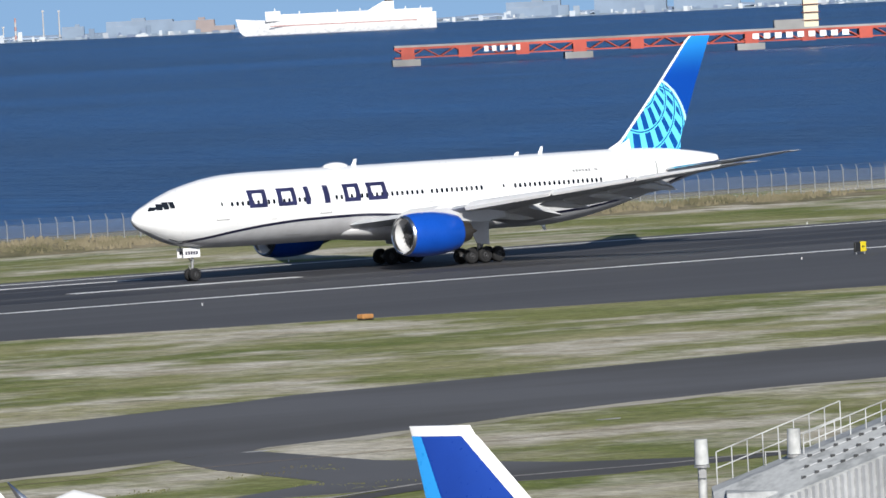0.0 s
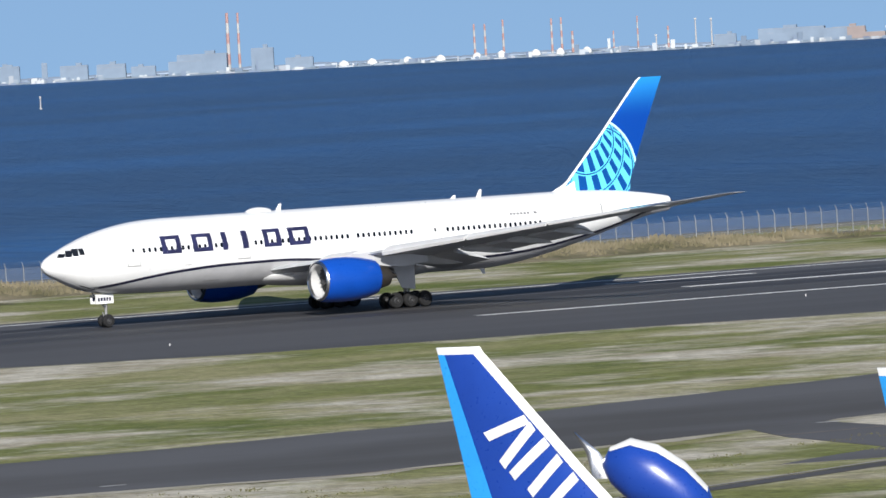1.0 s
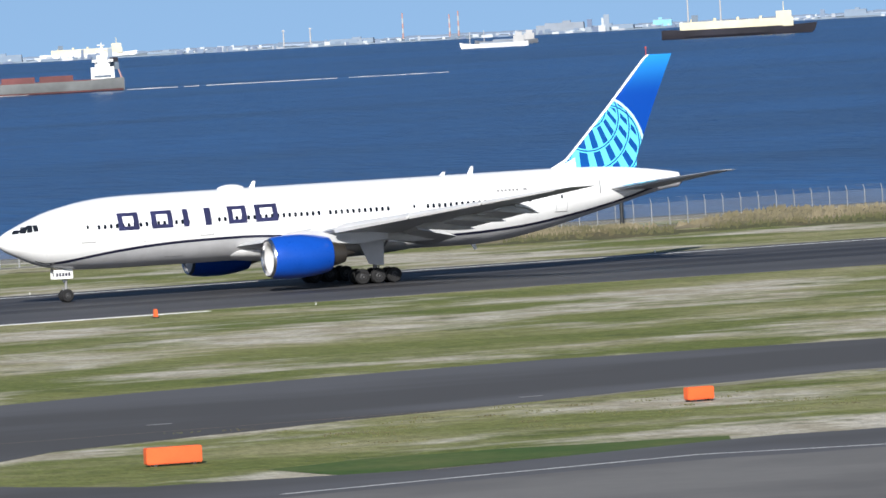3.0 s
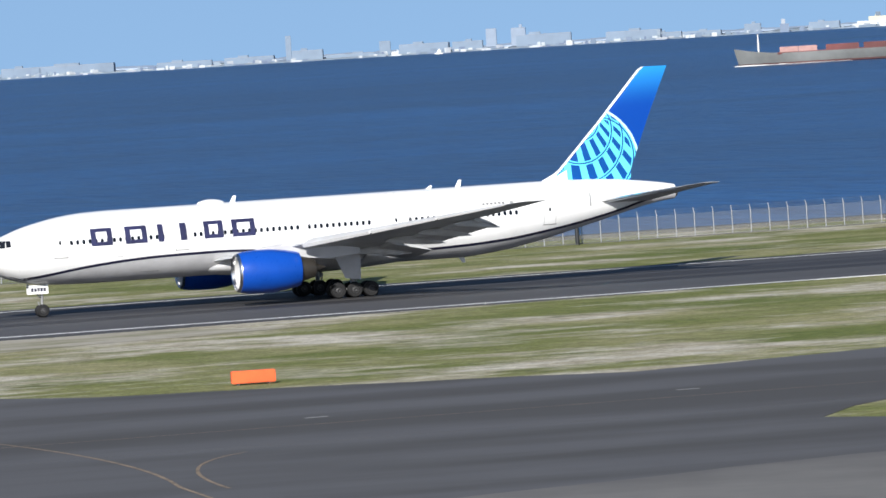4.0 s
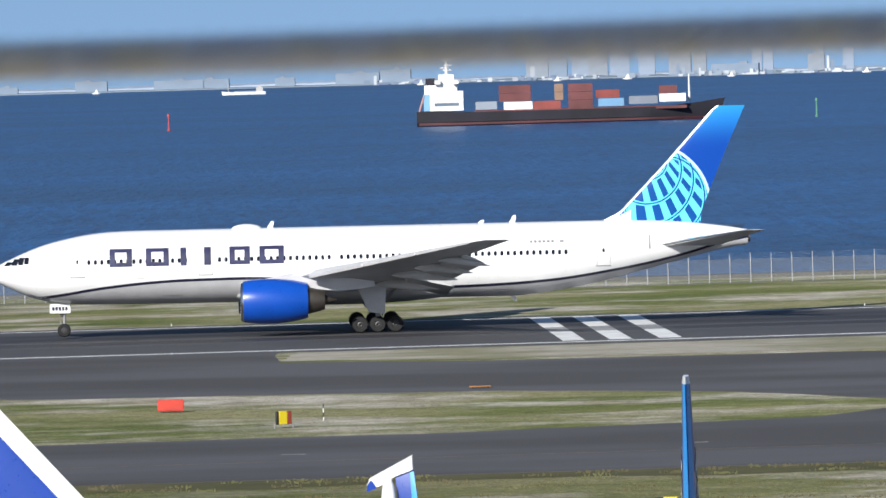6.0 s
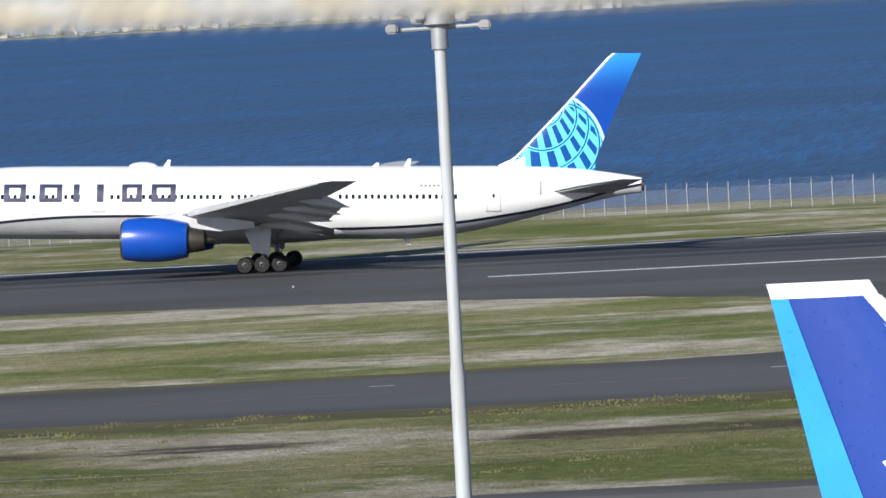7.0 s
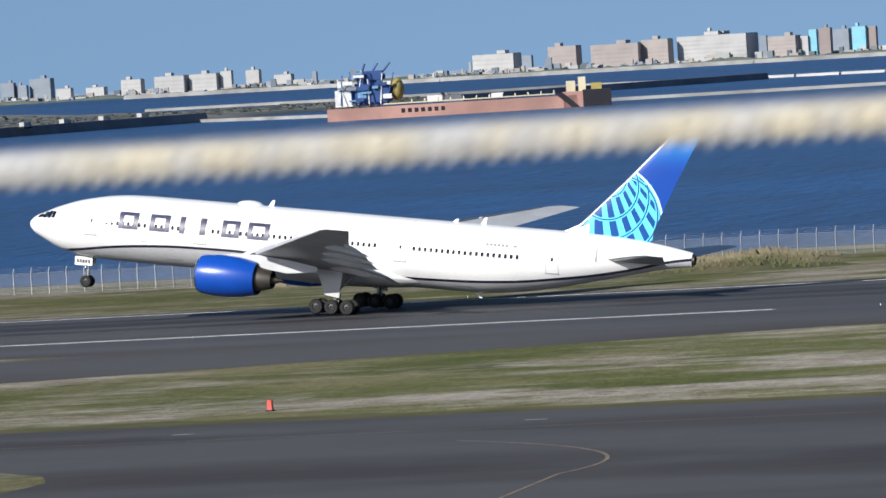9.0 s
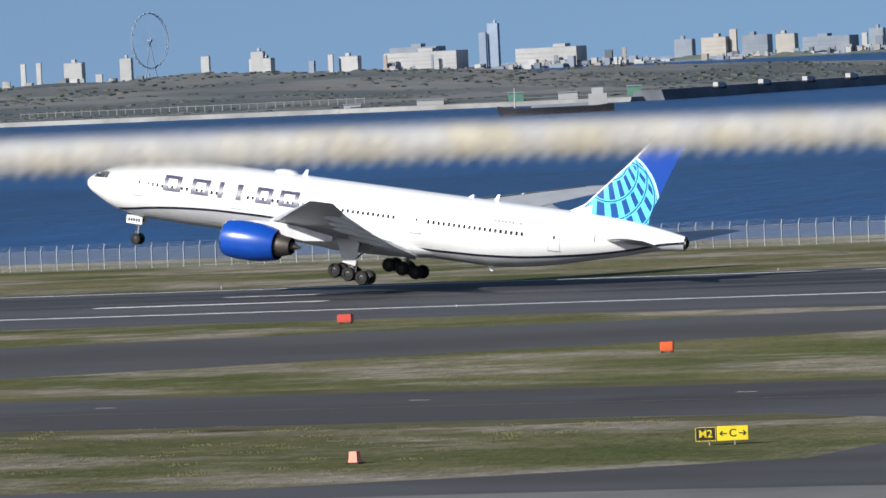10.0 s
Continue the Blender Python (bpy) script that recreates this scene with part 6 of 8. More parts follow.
# ---- twisted cable along the viewing deck ----
def cable():
    ob = thing("railing_cable", "twisted steel cable stretched along the viewing deck", "cable")
    knots_a = [26, 16, 6, 0, -4, -10, -16, -23, -27, -34]
    knots_e = [0.25, 0.18, 0.15, 0.10, 0.09, 0.17, 0.26, 0.20, 0.22, 0.25]
    line = []
    for x in np.linspace(1.32, -2.5, 1800):
        az = math.degrees(math.atan2(x, 3.7))
        el = smooth_at(knots_a[::-1], knots_e[::-1], az)
        line.append(Vector((x, 3.7, EYE_Z + math.hypot(x, 3.7) * math.tan(radians(el)))))
    for s in range(5):
        rings = []
        for i, p in enumerate(line):
            t = i * 0.23 + 0.4 * math.pi * s
            c = p + Vector((0, math.cos(t), math.sin(t))) * 0.0064
            rings.append([c + Vector((0, math.cos(k), math.sin(k))) * 0.0040 for k in np.linspace(0, 2 * math.pi, 7)[:-1]])
        part("strand", ring_loft(rings), cable_steel, ob)
    post = bmesh.new()
    tube(post, (-2.5, 3.7, DECK_Z), (-2.5, 3.7, EYE_Z + 0.06), 0.025, 0.025, 12)
    part("post", post, strut_grey, ob)
    part("stay", tube(bmesh.new(), line[0], (2.0, -1.45, DECK_Z + 7.3), 0.006, 0.006, 8), cable_steel, ob, "thin stay up to the canopy")
    return ob


cable()


# ---- viewing deck under and behind the camera ----
deck = bmesh.new()
box(deck, -45, 45, -40, 3.9, -0.2, DECK_Z)
tagged(part("terminal_building", deck, pale_concrete, smooth=False), "grey concrete terminal with a viewing deck on its roof", "terminal", kind="structure")
# canopy added out of view so that its shadow darkens the cable's right part
canopy = thing("shade_canopy", "unseen grey canopy added behind the camera to shade the cable", "canopy", pose(0, 0, DECK_Z))
part("roof", box(bmesh.new(), -2.94, 30, -9, -1.4, 3.6, 3.9), white_roof, canopy, smooth=False)
part("back_wall", box(bmesh.new(), -2.94, 30, -9, -8.7, 0, 3.6), white_roof, canopy, smooth=False)
part("sun_screen", box(bmesh.new(), -2.94, 30, -1.7, -1.4, 3.0, 7.5), white_roof, canopy, smooth=False)
for x in (-2.84, 8, 18, 29.5):
    part("column", tube(bmesh.new(), (x, -1.6, 0), (x, -1.6, 3.6), 0.12, 0.12, 12), strut_grey, canopy)
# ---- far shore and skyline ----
# haze is put into several of these colours, dulled and blued towards the sky
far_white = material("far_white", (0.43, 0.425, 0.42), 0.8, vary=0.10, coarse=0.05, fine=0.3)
hazed_pale = material("hazed_pale", (0.195, 0.255, 0.335), 0.8, vary=0.10, coarse=0.05, fine=0.3)
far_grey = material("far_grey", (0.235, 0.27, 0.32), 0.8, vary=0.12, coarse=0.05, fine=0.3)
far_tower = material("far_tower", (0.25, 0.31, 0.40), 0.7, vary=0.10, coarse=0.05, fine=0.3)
far_cream = material("far_cream", (0.40, 0.37, 0.335), 0.8, vary=0.10, coarse=0.05, fine=0.3)
far_pink = material("far_pink", (0.34, 0.30, 0.285), 0.8, vary=0.10, coarse=0.05, fine=0.3)
far_cyan = material("far_cyan", (0.22, 0.50, 0.62), 0.8, vary=0.15, coarse=0.05, fine=0.3)
far_brown = material("far_brown", (0.27, 0.225, 0.215), 0.8, vary=0.10, coarse=0.05, fine=0.3)
far_dark = material("far_dark", (0.13, 0.17, 0.22), 0.8, vary=0.10, coarse=0.05, fine=0.3)
far_trees = material("far_trees", (0.10, 0.13, 0.11), 0.95, vary=0.3, coarse=0.03, fine=0.25, second=(0.15, 0.17, 0.13))
far_red = material("far_red", (0.42, 0.25, 0.23), 0.8, vary=0.1)
# hills and wheel: paint close to the sky's colour stands in for haze
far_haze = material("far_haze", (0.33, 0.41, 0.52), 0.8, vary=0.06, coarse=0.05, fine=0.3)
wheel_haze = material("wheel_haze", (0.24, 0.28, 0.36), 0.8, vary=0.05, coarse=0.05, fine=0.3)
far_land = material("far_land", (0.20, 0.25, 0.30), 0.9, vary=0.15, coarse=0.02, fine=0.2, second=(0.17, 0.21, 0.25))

SHORE_Z = 9.7
TOWER_A = [(-2111, 4244, 5.2, 23.3), (-2105, 4247, 7.7, 28.6), (-1126, 4604, 10.8, 33.1), (-1110, 4608, 12.9, 32.6), (-1041, 4624, 7, 24.5), (229, 4734, 5.6, 23.8), (234, 4734, 4.9, 23), (257, 4733, 11.8, 23.8), (280, 4732, 8.4, 25.3), (296, 4731, 7.7, 23.5), (280, 4732, 10.5, 19.3), (299, 4730, 7, 19.5), (318, 4729, 8.4, 20.3), (365, 4726, 6.3, 15.5), (403, 4723, 6.3, 21.4), (261, 4733, 7.7, 16.7), (284, 4731, 5.6, 13.6), (298, 4731, 5.6, 16.4), (372, 4725, 6.3, 15.3), (421, 4721, 7, 14.5), (482, 4715, 4.2, 20.8), (531, 4710, 5.6, 17.3)]
TOWER_B = [(658, 4694, 2.8, 21.4), (1379, 4535, 6.6, 12.6), (1395, 4530, 9.1, 12.2), (899, 4654, 8.4, 20.3)]
CREAM_A = [(-1944, 4224, 17.8, 13.5), (-1905, 4242, 13.7, 13.5), (-1934, 4228, 4.8, 17.8)]
GREY_A = [(-1982, 4261, 13.1, 13.1), (-1942, 4280, 18.7, 13.7), (-1901, 4298, 34.5, 10.8), (-1875, 4310, 10.4, 14.3), (-2129, 4190, 34.5, 16.2), (-1833, 4328, 15.2, 14.3), (-1852, 4320, 9.7, 12.8), (-1844, 4323, 7.6, 10.9), (-1556, 4435, 6.9, 10.6), (-1419, 4481, 5.2, 13.9), (-1373, 4495, 11.7, 15.1), (-1263, 4527, 11.7, 15.4), (-1187, 4548, 31.1, 3.7), (-1184, 4548, 8.3, 23.5), (-1075, 4575, 6.2, 18.7), (-1049, 4581, 9, 14.7), (-853, 4622, 13.8, 11), (-799, 4632, 24.9, 15.9), (-863, 4620, 12.4, 21.7), (-789, 4633, 13.1, 22.7), (-760, 4638, 31.1, 17.2), (-668, 4652, 38, 13.6)]
GREY_B = [(-139, 4698, 12.8, 3.9), (240, 4694, 7.6, 15.8), (266, 4692, 6.9, 19.3), (315, 4689, 13.8, 24.3), (265, 4692, 12.4, 14.8), (327, 4689, 8.6, 14.4), (228, 4694, 13.8, 13.9), (314, 4689, 9.7, 13.5), (398, 4683, 10.4, 11.2), (448, 4679, 13.8, 12.4), (500, 4673, 12.1, 12.9), (555, 4667, 13.8, 13.2), (1876, 4309, 24.1, 6), (1868, 4313, 17.2, 5)]
PALE_A = [(-1862, 4261, 3.8, 11.9), (-2192, 4101, 8.9, 18.1), (-2190, 4102, 15.7, 13.9), (-2153, 4121, 3.4, 14.3), (-2143, 4127, 13.7, 12.7), (-2220, 4086, 5.8, 16.9), (-2262, 4063, 8.2, 17.9), (-2289, 4047, 13, 16.7), (-2316, 4032, 3.4, 17.5), (-2308, 4037, 3.4, 17.7), (-1801, 4287, 10.6, 7.7), (-1783, 4294, 13, 7.2), (-1763, 4303, 14.4, 10.6), (-1741, 4312, 21.5, 11.3), (-1722, 4319, 19.8, 11.4), (-1710, 4324, 7.9, 12.3), (-1695, 4330, 9.6, 12), (-1678, 4337, 12.3, 8.2), (-1557, 4382, 29.7, 12.7), (-1430, 4424, 50.2, 16.3), (-1433, 4424, 10.3, 18.5), (-1380, 4440, 5.8, 12.4)]
PALE_B = [(-1272, 4473, 41.7, 15.3), (-1202, 4492, 26.7, 10.7), (-940, 4554, 15.7, 9.3), (-920, 4558, 26, 11.2), (-855, 4571, 13, 22), (-827, 4576, 11.6, 10.4), (-808, 4579, 13.7, 11), (-191, 4646, 34.2, 3.7), (-162, 4647, 23.9, 5), (-125, 4648, 8.9, 2.3), (-97, 4649, 17.8, 4.4), (-44, 4650, 19.8, 6.5), (28, 4650, 23.2, 6), (73, 4649, 12.3, 5.6), (140, 4648, 18.8, 8.7), (238, 4644, 11.6, 12.3), (747, 4590, 7.5, 7.3), (812, 4579, 20.5, 7.6), (847, 4572, 30.8, 9), (879, 4566, 20.5, 8.6), (911, 4560, 23.9, 6.7), (985, 4545, 23.9, 3.9)]
PALE_C = [(1078, 4523, 23.9, 6), (1113, 4515, 34.2, 6), (1235, 4483, 3.4, 15.5), (1271, 4473, 30.8, 2.7), (1291, 4467, 6.8, 8.9), (1314, 4461, 30.8, 6.1), (1339, 4453, 18.8, 5.9), (1174, 4499, 34.2, 4), (1212, 4489, 30.8, 4.4), (1109, 4516, 51.3, 6), (1034, 4534, 20.5, 5.2), (865, 4569, 17.1, 4.8), (912, 4560, 23.9, 5.3), (1383, 4439, 34.2, 7.6), (1435, 4423, 34.2, 6.2), (1453, 4417, 20.5, 4), (1474, 4410, 23.9, 3.5), (1503, 4400, 10.2, 5.9), (1544, 4386, 19.1, 4.6), (1738, 4313, 27.3, 3.4), (1882, 4252, 27.3, 3.2), (2073, 4162, 37.4, 2)]
PALE_D = [(2024, 4186, 10.2, 2), (1860, 4262, 4.8, 2), (2119, 4139, 17, 2), (2142, 4127, 18.3, 2.4), (2176, 4109, 17, 2), (2204, 4094, 20.4, 2), (2236, 4077, 30.6, 2), (2015, 4191, 13.5, 4.6), (2071, 4163, 30.4, 5.3), (2148, 4124, 27.1, 7.8), (2186, 4104, 4.7, 2.3), (2248, 4070, 23.7, 3.8), (2233, 4079, 23.6, 10.8), (2331, 4023, 5.7, 20.6), (2345, 4015, 4, 11.6), (2363, 4005, 3.4, 11.6), (2397, 3985, 17.5, 8.8), (2413, 3975, 14.8, 6.6), (2443, 3957, 30.3, 11.9), (2473, 3938, 13.5, 13.7), (2491, 3926, 16.8, 7), (2345, 4016, 13.4, 10.5)]
PALE_E = [(2378, 3996, 16.8, 9.1), (2396, 3985, 16.1, 6.9), (2434, 3962, 20.1, 8.2), (2744, 3754, 36.9, 7.6), (2700, 3786, 13.4, 7.2), (2915, 3623, 32.8, 9.3), (2917, 3621, 36.6, 6.3), (2959, 3587, 43.3, 9.1), (2993, 3558, 40, 9), (3043, 3516, 76.6, 7.9), (2736, 3760, 39.9, 6.4)]
LOW_A = [(-2034, 4181, 44.4, 12.2), (-2102, 4148, 52.6, 13.2), (-888, 4564, 39.6, 8.8), (9, 4650, 30.8, 5.8), (117, 4649, 27.3, 7.2), (345, 4637, 29.4, 6.5), (1038, 4533, 23.9, 4.9), (1246, 4480, 19.1, 6.3), (1633, 4354, 20.5, 2), (2732, 3763, 40.1, 9)]
PINK_A = [(-1518, 4395, 20.5, 15), (-1487, 4406, 34.5, 14.4), (-1465, 4413, 19.5, 15.7), (-1392, 4437, 20.2, 13.1), (-965, 4549, 15.7, 24.1)]
CYAN_A = [(-1375, 4442, 5.5, 16.1), (-1348, 4450, 9.9, 16.2), (1910, 4240, 11.6, 5)]
BROWN_A = [(-1368, 4444, 8.5, 16.4), (-1341, 4452, 6.8, 15.7), (2759, 3743, 20.1, 7.9), (2766, 3738, 26.6, 4.1)]
DARK_A = [(-1307, 4504, 9.7, 21.7), (-1131, 4551, 12.8, 22.7)]
HILL_A = [(-1117, 4550, 20.7, 16.6)]
MAST_A = [(889, 4595, 2.8, 20.7), (1711, 4356, 3.4, 10.3), (1726, 4350, 2.1, 10.8), (1936, 4260, 1.4, 25), (1954, 4252, 1.4, 23.9), (2063, 4201, 1.4, 17.1), (2056, 4204, 1.4, 23.6), (2684, 3834, 3.4, 8.7), (2703, 3820, 1, 17.2), (2711, 3815, 1, 16.7)]
CHIMNEY_A = [(1778, 4329, 1.4, 17.4), (1809, 4316, 1.4, 17), (1804, 4318, 1.4, 15.3), (2472, 3974, 2.7, 35.8), (2477, 3970, 2, 35.5), (2595, 3895, 1.7, 21.3), (2600, 3891, 1.7, 20.9), (2609, 3885, 1.7, 23.1), (2633, 3869, 1.7, 22.2), (2638, 3866, 1.7, 22.6), (2643, 3862, 2, 14.2), (2663, 3848, 1.3, 13), (2675, 3840, 1.3, 21), (2690, 3830, 1.7, 14.1)]
CRANE_A = [(2246, 4072, 2, 20), (2267, 4060, 2.4, 19.8), (2287, 4049, 2.7, 21.1), (2311, 4035, 2.4, 21.4)]
DOME_A = [(2513, 3912, 8.4, 6.4), (2527, 3903, 8.4, 6.9), (2545, 3892, 8.4, 6.9), (2561, 3881, 8, 6.8), (2579, 3869, 8, 7.1), (2591, 3861, 7.7, 7.7), (2608, 3850, 7.7, 7.3), (2620, 3842, 6.7, 7.3), (2633, 3833, 7.4, 7.1)]


def facing(x, y):
    return math.degrees(math.atan2(-x, y))


def building(x, y, w, h, mat, seed, bands=True):
    rng = random.Random(seed)
    names = {far_white: "pale", hazed_pale: "hazy pale", far_grey: "grey", far_tower: "hazy blue-grey", far_cream: "cream", far_pink: "pinkish", far_cyan: "light blue", far_brown: "brown", far_dark: "dark"}
    size = "tall slim" if h > 1.6 * w else ("long low" if w > 3 * h else "broad")
    # past x = -150 hardly any shaded side shows, so the blocks look hazy
    turn = radians(rng.uniform(14, 28) if x < -150 else rng.uniform(1.0, 3.0))
    side = 0.17 if x < -150 else 0.03
    front, d = (1 - side) * w / math.cos(turn), min(26.0, side * w / math.sin(turn))
    a = math.atan2(x, y)
    off = -0.5 * d * math.sin(turn)
    ob = thing("building", f"{size} {names[mat]} block on the far waterfront", "building",
               pose(x + off * math.cos(a), y - off * math.sin(a), SHORE_Z - 1.5, 0, 0, facing(x, y) - math.degrees(turn)), group="far waterfront skyline")
    h += 1.5
    part("wall", box(bmesh.new(), -front / 2, front / 2, 0, d, 0, h), mat, ob, smooth=False)
    part("roof", box(bmesh.new(), -front / 2 + 0.2, front / 2 - 0.2, 0.2, d - 0.2, h, h + 0.3), far_grey, ob, smooth=False)
    if w > 7:
        b = rng.uniform(-0.3, 0.1) * front
        part("penthouse", box(bmesh.new(), b, b + 0.2 * front, 0.2 * d, 0.7 * d, h + 0.3, h + 0.3 + min(2.0, 0.1 * h + 0.5)), mat, ob, smooth=False)
    if bands and h > 9 and w > 14 and x < 0:
        rows = min(6, max(2, int((h - 1.5) / 2.6)))
        for r in range(rows):
            z = 2.2 + (h - 3.0) * r / rows
            part("window_band", box(bmesh.new(), -front / 2 + 0.4, front / 2 - 0.4, -0.1, 0.02, z, z + (h - 3.0) / rows * 0.35), window_tone[mat.name], ob, smooth=False)
    return ob


window_tone = {}
for mat in (far_white, hazed_pale, far_grey, far_tower, far_cream, far_pink, far_cyan, far_brown, far_dark):
    tone = mat.node_tree.nodes["Mix"].inputs[6].default_value
    window_tone[mat.name] = material("far_glazing", tuple(v * 0.90 for v in tone[:3]), 0.5, vary=0.1, coarse=0.1, fine=0.5)
seed = 0
for rows, mat in ((TOWER_A, far_tower), (TOWER_B, far_tower), (CREAM_A, far_cream), (GREY_A, far_grey), (GREY_B, far_grey), (PALE_A, far_white), (PALE_B, far_white), (PALE_C, hazed_pale), (PALE_D, hazed_pale), (PALE_E, hazed_pale), (LOW_A, far_white), (PINK_A, far_pink), (CYAN_A, far_cyan), (BROWN_A, far_brown), (DARK_A, far_dark)):
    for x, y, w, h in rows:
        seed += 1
        # past x = -250 white blocks take the paint with haze mixed in
        building(x, y, w, h, hazed_pale if mat is far_white and x > -250 else mat, seed)


def island_colours(name, colours):
    """One of several paints for each loose piece of a mesh."""
    m = bpy.data.materials.new(name)
    m.use_nodes = True
    n, link = m.node_tree.nodes, m.node_tree.links.new
    b = n["Principled BSDF"]
    b.inputs["Roughness"].default_value = 0.85
    geo, ramp = n.new("ShaderNodeNewGeometry"), n.new("ShaderNodeValToRGB")
    ramp.color_ramp.interpolation = "CONSTANT"
    while len(ramp.color_ramp.elements) < len(colours):
        ramp.color_ramp.elements.new(0.5)
    for k, c in enumerate(colours):
        ramp.color_ramp.elements[k].position = k / len(colours)
        ramp.color_ramp.elements[k].color = (*c, 1)
    link(geo.outputs["Random Per Island"], ramp.inputs[0])
    link(ramp.outputs[0], b.inputs["Base Color"])
    return m


# blue-tinged, muted paints carry the haze over the far town
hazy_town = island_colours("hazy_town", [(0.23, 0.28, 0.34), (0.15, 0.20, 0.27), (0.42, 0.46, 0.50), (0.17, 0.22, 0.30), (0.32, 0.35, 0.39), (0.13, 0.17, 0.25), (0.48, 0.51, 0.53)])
near_town = island_colours("near_town", [(0.36, 0.36, 0.35), (0.19, 0.22, 0.26), (0.30, 0.28, 0.27), (0.14, 0.17, 0.20), (0.41, 0.41, 0.40), (0.22, 0.25, 0.30), (0.10, 0.12, 0.14), (0.32, 0.29, 0.26)])


def small_town(a0, a1, count, widths, heights, tall, mat, seed, label):
    """Many low sheds, flats and tanks along the far shore, thick in some stretches and thin in others."""
    rng = random.Random(seed)
    bm = bmesh.new()
    made = 0
    while made < count:
        a = rng.uniform(a0, a1)
        if noise.noise((a * 1.3, seed, 0)) + 0.6 * noise.noise((a * 5.0, seed, 2)) < rng.uniform(-0.5, 0.35):
            continue
        made += 1
        d = rng.uniform(4622, 4650)
        w, h = rng.uniform(*widths), rng.uniform(*heights) * (1.0 if rng.random() > tall else rng.uniform(1.8, 3.2))
        if rng.random() < 0.4:
            w, h = 1.9 * w, 0.55 * h
        m = pose(d * math.sin(radians(a)), d * math.cos(radians(a)), SHORE_Z - 1.5, 0, 0, -a - (rng.uniform(8, 30) if a0 < 0 else rng.uniform(0, 3)))
        c = [bm.verts.new(m @ Vector((x, y, z))) for x in (-w / 2, w / 2) for y in (0, 0.7 * w) for z in (0, h + 1.5)]
        for f in ((0, 1, 3, 2), (4, 6, 7, 5), (0, 4, 5, 1), (2, 3, 7, 6), (1, 5, 7, 3)):
            bm.faces.new([c[i] for i in f])
    return tagged(part("far_town", bm, mat, smooth=False), label, "town", kind="stuff")


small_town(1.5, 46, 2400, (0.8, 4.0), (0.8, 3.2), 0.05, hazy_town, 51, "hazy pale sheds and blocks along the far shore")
small_town(-31, -3, 1900, (0.9, 4.6), (1.4, 5.0), 0.06, near_town, 52, "crowded pale and grey blocks along the far shore")
small_town(-42, -29, 320, (1.2, 6.0), (3.5, 8.0), 0.03, near_town, 53, "pale blocks behind the island")


def chimney(x, y, w, h, kind):
    r = max(0.5, min(1.2, w * 0.4))
    if kind == "mast":
        ob = thing("wind_turbine", "slim white turbine tower on the far shore", "tower", pose(x, y, SHORE_Z - 1, 0, 0, facing(x, y)))
        part("tower", tube(bmesh.new(), (0, 0, 0), (0, 0, h + 1), 0.55, 0.35, 8), far_white, ob)
        part("nacelle", box(bmesh.new(), -0.7, 0.7, -0.6, 1.6, h + 0.8, h + 1.8), far_white, ob, smooth=False)
        return
    ob = thing("chimney", "red and white banded chimney on the far shore", "chimney", pose(x, y, SHORE_Z - 1, 0, 0, facing(x, y)), group="banded chimneys")
    n = 6
    for k in range(n):
        part("band", tube(bmesh.new(), (0, 0, (h + 1) * k / n), (0, 0, (h + 1) * (k + 1) / n), r * (1.15 - 0.06 * k), r * (1.09 - 0.06 * k), 10), far_red if k % 2 else far_white, ob)


for x, y, w, h in CHIMNEY_A:
    chimney(x, y, w, h, "ch")
for x, y, w, h in MAST_A:
    chimney(x, y, w, h, "mast")
for x, y, w, h in DOME_A:
    w, h = 0.75 * w, 0.75 * h
    ob = thing("storage_dome", "bright white domed tank on the far shore", "tank", pose(x, y, SHORE_Z - 0.8, 0, 0, facing(x, y)), group="white domed tanks")
    bm = bmesh.new()
    ring_loft([[(q * math.cos(a), q * math.sin(a), z) for a in np.linspace(0, 2 * math.pi, 15)[:-1]]
               for q, z in ((w / 2, 0), (w / 2, h * 0.5), (w * 0.4, h * 0.75), (w * 0.2, h * 0.92), (0.05, h))], bm=bm)
    part("shell", bm, line_white, ob)
    part("base", tube(bmesh.new(), (0, 0, -0.5), (0, 0, 0.5), w / 2 + 0.5, w / 2 + 0.5, 14), far_grey, ob)
for k in (0, 2):
    (x0, y0, w0, h0), (x1, y1, w1, h1) = CRANE_A[k], CRANE_A[k + 1]
    ob = thing("gantry_crane", "red and white gantry crane at the far shipyard", "crane", pose((x0 + x1) / 2, (y0 + y1) / 2, SHORE_Z - 1, 0, 0, facing(x0, y0)), group="shipyard cranes")
    half = math.hypot(x1 - x0, y1 - y0) / 2
    for sx in (-half, half):
        for dz in (0, 1):
            part("leg", tube(bmesh.new(), (sx - 1.0 + 2.0 * dz, 0, 0), (sx, 0, h0 + 1), 0.5, 0.45, 6), far_red if dz else far_white, ob)
    part("girder", box(bmesh.new(), -half - 2, half + 2, -0.8, 0.8, h0 + 0.2, h0 + 2.0), far_red, ob, smooth=False)


